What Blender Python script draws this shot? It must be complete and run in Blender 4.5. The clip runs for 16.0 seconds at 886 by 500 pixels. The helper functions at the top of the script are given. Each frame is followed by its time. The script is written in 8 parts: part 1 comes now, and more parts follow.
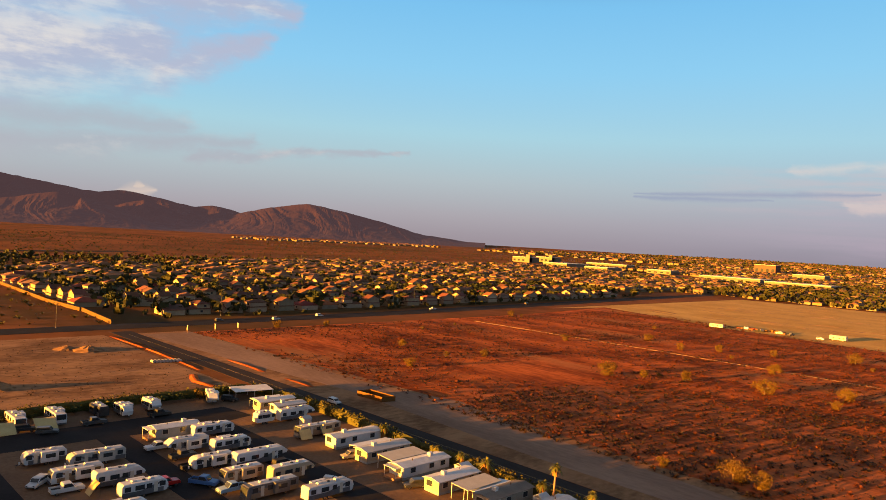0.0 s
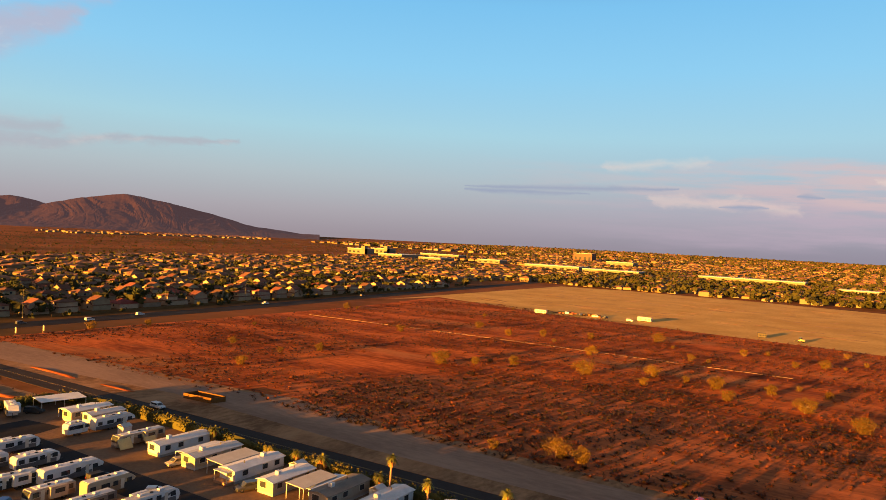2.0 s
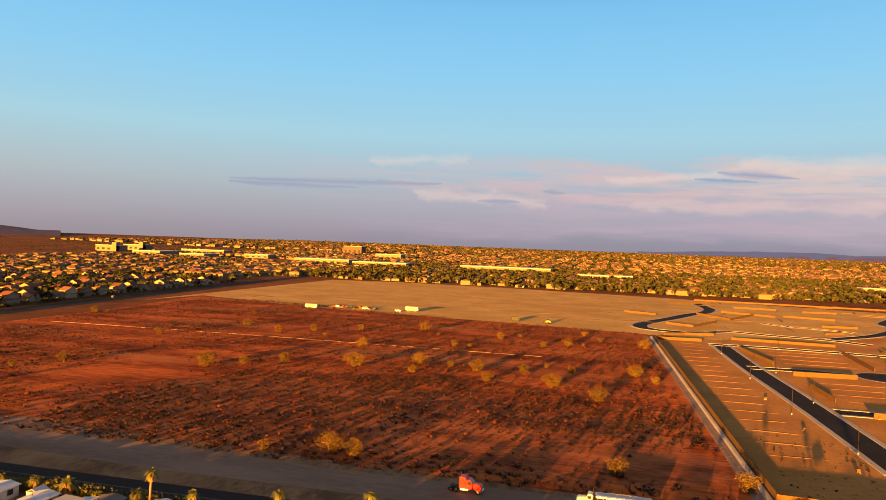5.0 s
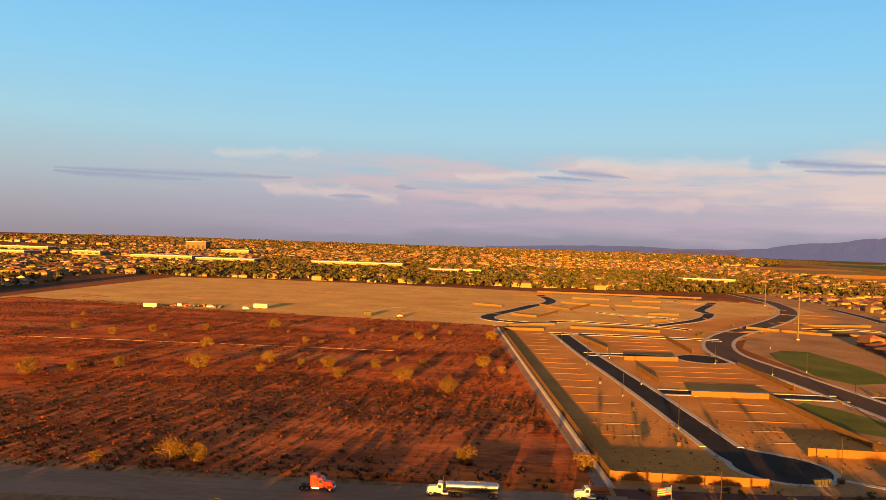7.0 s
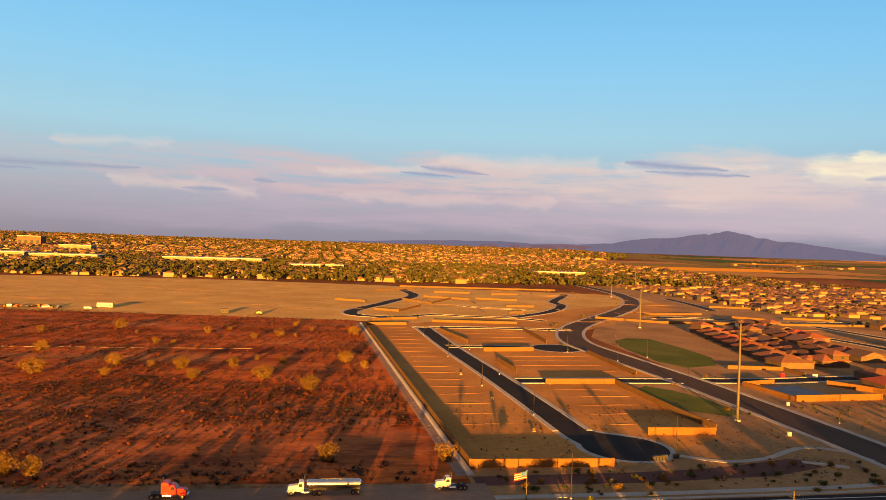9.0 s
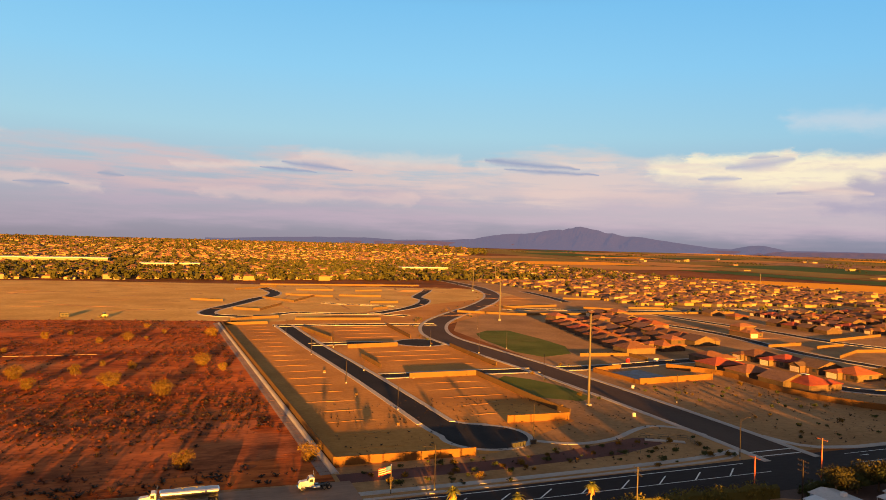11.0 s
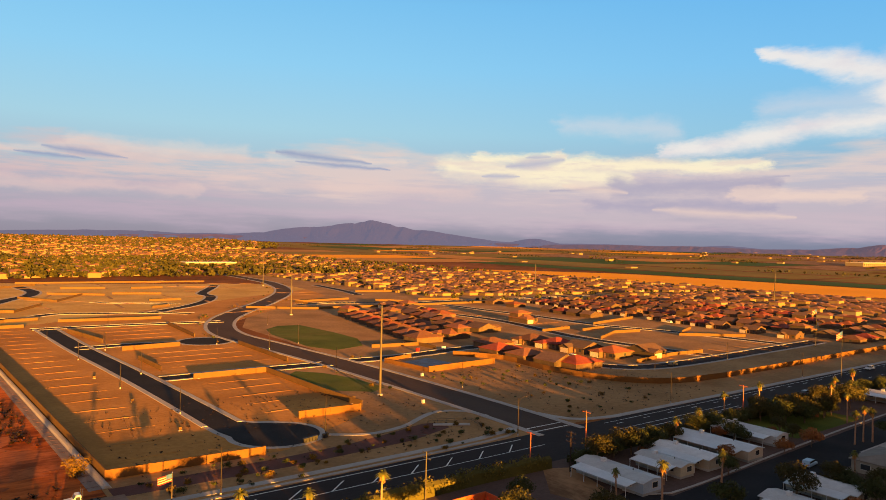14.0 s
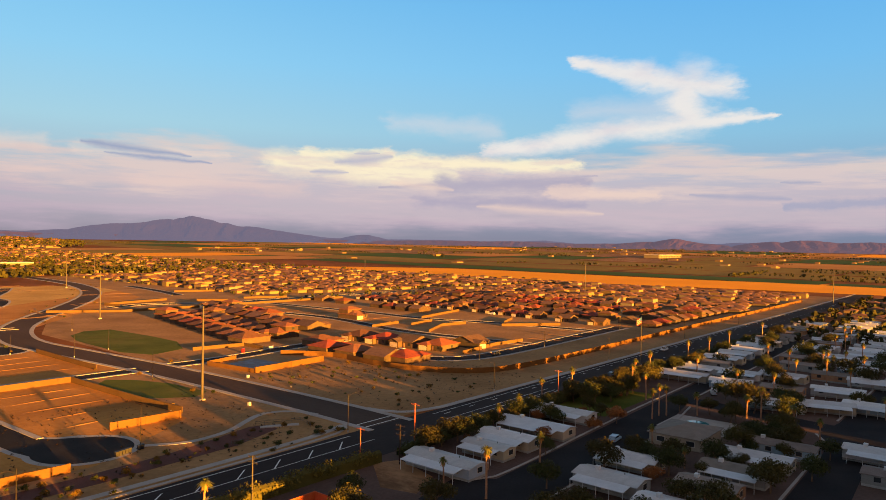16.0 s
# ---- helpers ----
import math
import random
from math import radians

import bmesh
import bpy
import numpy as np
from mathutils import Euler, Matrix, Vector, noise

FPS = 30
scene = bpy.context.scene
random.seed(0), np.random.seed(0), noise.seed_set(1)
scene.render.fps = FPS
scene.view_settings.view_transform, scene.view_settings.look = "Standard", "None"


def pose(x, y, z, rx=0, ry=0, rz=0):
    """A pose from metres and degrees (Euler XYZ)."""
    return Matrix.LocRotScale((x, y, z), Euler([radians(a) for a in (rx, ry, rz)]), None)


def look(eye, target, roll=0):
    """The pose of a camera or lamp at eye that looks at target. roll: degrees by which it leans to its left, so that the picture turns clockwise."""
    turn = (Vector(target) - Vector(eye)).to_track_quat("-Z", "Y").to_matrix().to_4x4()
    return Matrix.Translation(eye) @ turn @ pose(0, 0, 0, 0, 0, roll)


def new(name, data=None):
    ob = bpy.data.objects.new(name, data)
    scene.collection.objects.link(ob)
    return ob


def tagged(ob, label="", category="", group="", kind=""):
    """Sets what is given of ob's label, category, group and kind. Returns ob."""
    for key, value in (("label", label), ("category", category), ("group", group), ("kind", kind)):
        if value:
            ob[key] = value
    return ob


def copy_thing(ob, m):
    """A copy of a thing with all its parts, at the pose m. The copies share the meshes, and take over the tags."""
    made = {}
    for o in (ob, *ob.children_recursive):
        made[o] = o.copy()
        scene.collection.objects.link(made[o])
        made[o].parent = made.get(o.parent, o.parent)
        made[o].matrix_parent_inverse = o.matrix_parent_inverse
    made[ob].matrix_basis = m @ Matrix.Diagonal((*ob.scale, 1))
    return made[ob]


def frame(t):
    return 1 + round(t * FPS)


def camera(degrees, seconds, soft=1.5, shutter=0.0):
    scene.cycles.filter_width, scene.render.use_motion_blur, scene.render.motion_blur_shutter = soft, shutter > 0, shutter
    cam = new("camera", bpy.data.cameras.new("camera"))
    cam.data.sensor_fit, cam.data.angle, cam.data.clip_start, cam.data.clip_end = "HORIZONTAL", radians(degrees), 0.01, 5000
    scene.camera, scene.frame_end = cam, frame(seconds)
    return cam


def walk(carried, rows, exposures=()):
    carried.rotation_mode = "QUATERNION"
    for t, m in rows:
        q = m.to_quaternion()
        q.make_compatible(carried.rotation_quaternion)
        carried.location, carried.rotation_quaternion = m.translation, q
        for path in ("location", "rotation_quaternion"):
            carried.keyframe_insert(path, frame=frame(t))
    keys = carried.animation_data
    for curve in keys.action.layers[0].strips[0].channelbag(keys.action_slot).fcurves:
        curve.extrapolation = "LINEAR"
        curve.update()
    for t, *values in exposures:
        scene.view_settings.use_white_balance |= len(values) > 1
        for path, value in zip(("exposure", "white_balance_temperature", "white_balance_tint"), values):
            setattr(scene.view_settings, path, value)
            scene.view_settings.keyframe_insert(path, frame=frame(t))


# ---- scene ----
cam = camera(64.37, 16.0, soft=0.7)
# seconds, place (x along the arterial, y towards the desert field), yaw, pitch, roll
PATH = [
    (0.0, -0.00, -0.00, 50.00, 45.40, -0.77, 3.30),
    (0.5, -0.02, 0.14, 50.10, 41.51, -0.74, 3.16),
    (1.0, -0.05, 0.27, 50.20, 38.29, -0.74, 3.03),
    (1.5, -0.10, 0.39, 50.30, 35.16, -0.75, 2.95),
    (2.0, -0.14, 0.49, 50.39, 32.03, -0.75, 2.89),
    (2.5, -0.14, 0.57, 50.46, 28.92, -0.72, 2.91),
    (3.0, -0.13, 0.57, 50.53, 25.79, -0.65, 2.86),
    (3.5, -0.11, 0.55, 50.59, 22.66, -0.59, 2.72),
    (4.0, -0.05, 0.59, 50.62, 19.59, -0.53, 2.41),
    (6.5, 0.20, 0.82, 50.79, 4.40, -0.50, 1.96),
    (7.0, 0.27, 0.77, 50.74, 1.46, -0.50, 1.88),
    (7.5, 0.30, 0.77, 50.72, -1.35, -0.53, 1.82),
    (8.0, 0.38, 0.82, 50.74, -4.09, -0.55, 1.84),
    (8.5, 0.46, 0.91, 50.73, -6.89, -0.56, 1.91),
    (9.0, 0.52, 0.97, 50.70, -9.66, -0.56, 1.89),
    (11.5, 1.01, 1.05, 50.62, -23.46, -0.57, 1.44),
    (12.0, 1.15, 1.12, 50.62, -26.22, -0.60, 1.45),
    (12.5, 1.25, 1.18, 50.66, -28.97, -0.60, 1.49),
    (13.0, 1.34, 1.25, 50.66, -31.79, -0.59, 1.43),
    (13.5, 1.40, 1.29, 50.54, -34.58, -0.62, 1.46),
    (14.0, 1.48, 1.27, 50.40, -37.46, -0.66, 1.38),
    (14.5, 1.59, 1.25, 50.34, -40.89, -0.66, 1.26),
    (15.0, 1.62, 1.22, 50.31, -44.35, -0.66, 1.18),
    (15.5, 1.70, 1.20, 50.34, -47.79, -0.66, 1.10),
    (16.0, 1.80, 1.15, 50.40, -51.27, -0.69, 1.01),
]
walk(cam, [(t, pose(x, y, z, 90 + pitch, 0, yaw) @ pose(0, 0, 0, 0, 0, roll)) for t, x, y, z, yaw, pitch, roll in PATH])

# ---- sky, sun ----
scene.view_settings.exposure = 2.85
SKY = 0.138                           # the sky's strength at that exposure
SUN_EL, SUN_AZ = 4.0, 258.5          # degrees; the sun stands at this angle from +x, low behind the camera
world = bpy.data.worlds.new("sky")
scene.world = world
world.use_nodes = True


class Nodes:
    """A short way to write node graphs."""

    def __init__(self, tree):
        self.tree = tree

    def add(self, kind, **values):
        n = self.tree.nodes.new(kind)
        for k, v in values.items():
            if k == "inputs":
                for key, val in v.items():
                    self.put(n.inputs[key], val)
            elif k == "op":
                n.operation = v
            elif k == "blend":
                n.blend_type = v
            elif k == "dtype":
                n.data_type = v
            elif k == "dims":
                n.noise_dimensions = v
            elif k == "clamp":
                n.use_clamp = v
        return n

    def put(self, socket, val):
        if isinstance(val, bpy.types.NodeSocket):
            self.tree.links.new(val, socket)
        else:
            socket.default_value = val

    def math(self, op, a, b=0.0, clamp=False):
        n = self.add("ShaderNodeMath", op=op, clamp=clamp)
        self.put(n.inputs[0], a)
        self.put(n.inputs[1], b)
        return n.outputs[0]

    def mix(self, fac, a, b, blend="MIX"):
        n = self.add("ShaderNodeMix", dtype="RGBA", blend=blend)
        n.clamp_factor = True
        self.put(n.inputs[0], fac)
        self.put(n.inputs[6], a if isinstance(a, bpy.types.NodeSocket) else (*a, 1))
        self.put(n.inputs[7], b if isinstance(b, bpy.types.NodeSocket) else (*b, 1))
        return n.outputs[2]

    def ramp(self, fac, stops):
        n = self.add("ShaderNodeValToRGB")
        while len(n.color_ramp.elements) < len(stops):
            n.color_ramp.elements.new(0.5)
        for e, (p, c) in zip(n.color_ramp.elements, stops):
            e.position, e.color = p, (*c, 1)
        self.put(n.inputs[0], fac)
        return n.outputs[0]

    def smooth(self, x, lo, hi):
        n = self.add("ShaderNodeMapRange")
        n.interpolation_type = "SMOOTHSTEP"
        self.put(n.inputs[0], x)
        n.inputs[1].default_value, n.inputs[2].default_value = lo, hi
        n.inputs[3].default_value, n.inputs[4].default_value = 0, 1
        return n.outputs[0]

    def noise(self, vec, scale, detail=4.0, rough=0.55, dims="3D"):
        n = self.add("ShaderNodeTexNoise", dims=dims)
        self.put(n.inputs["Vector"], vec)
        n.inputs["Scale"].default_value, n.inputs["Detail"].default_value, n.inputs["Roughness"].default_value = scale, detail, rough
        return n.outputs[0]


def build_sky():
    tree = world.node_tree
    tree.nodes.clear()
    k = Nodes(tree)
    out, bg = k.add("ShaderNodeOutputWorld"), k.add("ShaderNodeBackground")
    tree.links.new(bg.outputs[0], out.inputs[0])
    co = k.add("ShaderNodeTexCoord").outputs["Generated"]
    sep = k.add("ShaderNodeSeparateXYZ", inputs={0: co})
    x, y, z = sep.outputs
    flat = k.math("SQRT", k.math("ADD", k.math("MULTIPLY", x, x), k.math("MULTIPLY", y, y)))
    el = k.math("MULTIPLY", k.math("ARCTAN2", z, flat), 57.2958)
    az = k.math("MULTIPLY", k.math("ARCTAN2", x, y), 57.2958)      # clockwise from +y
    # clear evening sky, away from the sun: mauve at the skyline, then pale, then clear blue that deepens to the zenith
    clear = k.ramp(k.math("DIVIDE", k.math("ADD", el, 2.0), 92.0, True), [
        (0.0, (0.29, 0.25, 0.32)), (0.024, (0.30, 0.275, 0.345)), (0.045, (0.35, 0.355, 0.44)), (0.075, (0.38, 0.48, 0.58)), (0.115, (0.36, 0.62, 0.76)),
        (0.17, (0.26, 0.60, 0.87)), (0.225, (0.19, 0.53, 0.86)), (0.262, (0.12, 0.29, 0.46)), (0.30, (0.17, 0.23, 0.31)), (0.45, (0.19, 0.22, 0.28)), (1.0, (0.20, 0.22, 0.28))])
    # towards the low sun the skyline glows warm
    side = k.smooth(k.math("ADD", k.math("MULTIPLY", x, math.cos(radians(SUN_AZ))), k.math("MULTIPLY", y, math.sin(radians(SUN_AZ)))), -0.05, 0.9)
    warm = k.ramp(k.math("DIVIDE", k.math("ADD", el, 2.0), 92.0, True), [(0.0, (1.5, 0.70, 0.32)), (0.12, (1.4, 0.72, 0.38)), (0.28, (0.75, 0.50, 0.38)), (0.5, (0.30, 0.27, 0.30)), (1.0, (0.20, 0.22, 0.28))])
    clear = k.mix(side, clear, warm)
    # the bank of thin pink cloud over the plain
    vec = k.add("ShaderNodeCombineXYZ", inputs={0: k.math("MULTIPLY", az, 0.06), 1: k.math("MULTIPLY", el, 0.34), 2: 0.0}).outputs[0]
    soft = k.noise(vec, 1.3, 5.0, 0.55)
    fine = k.noise(vec, 4.0, 6.0, 0.6)
    wav = k.math("ADD", el, k.math("MULTIPLY", k.math("SUBTRACT", soft, 0.5), 5.0))

    ragged = k.math("ADD", k.math("MULTIPLY", fine, 0.5), k.math("MULTIPLY", k.noise(k.add("ShaderNodeCombineXYZ", inputs={0: k.math("MULTIPLY", az, 0.22), 1: k.math("MULTIPLY", el, 0.8), 2: 7.0}).outputs[0], 1.0, 8.0, 0.68), 0.5))
    ragged = k.math("ADD", k.math("MULTIPLY", k.math("SUBTRACT", ragged, 0.5), 1.7), 0.5)

    def band(v, lo0, lo1, hi0, hi1):
        return k.math("MULTIPLY", k.smooth(v, lo0, lo1), k.math("SUBTRACT", 1.0, k.smooth(v, hi0, hi1)))

    def blob(a0, e0, ra, re, tilt=0.0, rag=1.0, use=None):
        """An elongated cloud round one direction, ragged by noise."""
        da, de = k.math("SUBTRACT", az, a0), k.math("SUBTRACT", el, e0)
        if tilt:
            de = k.math("SUBTRACT", de, k.math("MULTIPLY", da, tilt))
        da, de = k.math("DIVIDE", da, ra), k.math("DIVIDE", de, re)
        r = k.math("SQRT", k.math("ADD", k.math("MULTIPLY", da, da), k.math("MULTIPLY", de, de)))
        r = k.math("ADD", r, k.math("MULTIPLY", k.math("SUBTRACT", use or ragged, 0.5), 2.2 * rag))
        return k.math("SUBTRACT", 1.0, k.smooth(r, 0.35, 1.15))

    puff = k.noise(k.add("ShaderNodeCombineXYZ", inputs={0: k.math("MULTIPLY", az, 0.16), 1: k.math("MULTIPLY", el, 0.34), 2: 11.0}).outputs[0], 1.0, 9.0, 0.62)
    puff = k.math("ADD", k.math("MULTIPLY", k.math("SUBTRACT", puff, 0.5), 1.8), 0.5)

    bend = [k.math("SUBTRACT", k.noise(k.add("ShaderNodeCombineXYZ", inputs={0: k.math("MULTIPLY", az, 0.15), 1: k.math("MULTIPLY", el, 0.3), 2: z}).outputs[0], 1.0, 7.0, 0.6), 0.5) for z in (21.0, 33.0)]
    curl = [k.math("SUBTRACT", k.noise(k.add("ShaderNodeCombineXYZ", inputs={0: k.math("MULTIPLY", az, 0.55), 1: k.math("MULTIPLY", el, 1.3), 2: z}).outputs[0], 1.0, 6.0, 0.62), 0.5) for z in (41.0, 57.0)]
    waz = k.math("ADD", az, k.math("ADD", k.math("MULTIPLY", bend[0], 4.5), k.math("MULTIPLY", curl[0], 2.2)))
    wel = k.math("ADD", el, k.math("ADD", k.math("MULTIPLY", bend[1], 1.7), k.math("MULTIPLY", curl[1], 0.9)))

    def seg(a0, e0, a1, e1, r0, r1, rag=0.5, soft_edge=0.6):
        """A cloud drawn out along a line between two directions, its edge torn by noise."""
        da, de = a1 - a0, e1 - e0
        n = da * da + de * de
        thin = max(r0, r1) < 0.5            # thin streaks stay straight and soft
        if thin:
            soft_edge, rag = 1.15, rag * 0.8
        px, py = k.math("SUBTRACT", az if thin else waz, a0), k.math("SUBTRACT", k.math("ADD", el, k.math("MULTIPLY", curl[1], 0.35)) if thin else wel, e0)
        t = k.math("DIVIDE", k.math("ADD", k.math("MULTIPLY", px, da), k.math("MULTIPLY", py, de)), n, True)
        qx, qy = k.math("SUBTRACT", px, k.math("MULTIPLY", t, da)), k.math("SUBTRACT", py, k.math("MULTIPLY", t, de))
        r = k.math("SQRT", k.math("ADD", k.math("MULTIPLY", qx, qx), k.math("MULTIPLY", qy, qy)))
        wide = k.math("ADD", r0, k.math("MULTIPLY", t, r1 - r0))
        if thin:                             # spindles, widest in the middle
            wide = k.math("MULTIPLY", k.math("MULTIPLY", wide, 1.7), k.math("ADD", 0.3, k.math("MULTIPLY", k.math("MULTIPLY", t, k.math("SUBTRACT", 1.0, t)), 3.0)))
        r = k.math("DIVIDE", r, wide)
        r = k.math("ADD", r, k.math("MULTIPLY", k.math("SUBTRACT", ragged if thin else puff, 0.5), 2.0 * rag))
        return k.math("SUBTRACT", 1.0, k.smooth(r, 1.15 - 1.3 * soft_edge, 1.25))

    def most(*f):
        v = f[0]
        for g in f[1:]:
            v = k.math("MAXIMUM", v, g)
        return v

    col = k.mix(k.smooth(az, 20.0, 85.0), clear, k.mix(1.0, clear, (0.66, 0.84, 0.98), "MULTIPLY"))
    col = k.mix(k.math("MULTIPLY", k.math("SUBTRACT", 1.0, k.smooth(az, -50.0, 0.0)), k.math("SUBTRACT", 1.0, k.smooth(el, 4.0, 12.0))), col, k.mix(1.0, col, (1.14, 1.07, 0.97), "MULTIPLY"))
    # the bank: mauve below, pink above, torn by streaks
    wisp = k.noise(k.add("ShaderNodeCombineXYZ", inputs={0: k.math("MULTIPLY", az, 0.11), 1: k.math("MULTIPLY", k.math("ADD", el, k.math("MULTIPLY", az, 0.012)), 1.15), 2: 3.0}).outputs[0], 1.0, 7.0, 0.62)
    east = k.smooth(az, -34.0, 6.0)
    low = k.math("MULTIPLY", k.math("MULTIPLY", band(wav, 0.2, 1.6, 3.6, 5.6), east), k.math("ADD", 0.35, k.math("MULTIPLY", k.smooth(wisp, 0.35, 0.65), 0.5)))
    col = k.mix(low, col, (0.50, 0.40, 0.50))
    up = k.math("MULTIPLY", k.math("MULTIPLY", band(wav, 2.6, 4.6, 6.0, 7.3), east), k.smooth(k.math("ADD", wisp, k.math("MULTIPLY", k.math("SUBTRACT", el, 4.5), 0.03)), 0.36, 0.62))
    col = k.mix(k.math("MULTIPLY", up, 0.85), col, k.mix(k.smooth(az, -5.0, 45.0), (0.66, 0.48, 0.50), (0.82, 0.66, 0.56)))
    for cloud, tint, amount in SKY_CLOUDS(k, blob, seg, puff, most, fine, soft, wav, band, az, el):
        col = k.mix(k.math("MULTIPLY", cloud, amount), col, tint)
    sky = k.add("ShaderNodeTexSky")
    sky.sky_type, sky.sun_disc = "NISHITA", False
    sky.sun_elevation, sky.sun_rotation = radians(SUN_EL), radians(90 - SUN_AZ)
    sky.air_density, sky.dust_density = 1.0, 1.5
    glow = k.mix(1.0, sky.outputs[0], (0.012, 0.010, 0.008), "MULTIPLY")
    k.put(bg.inputs[0], k.mix(1.0, col, glow, "ADD"))
    bg.inputs[1].default_value = SKY


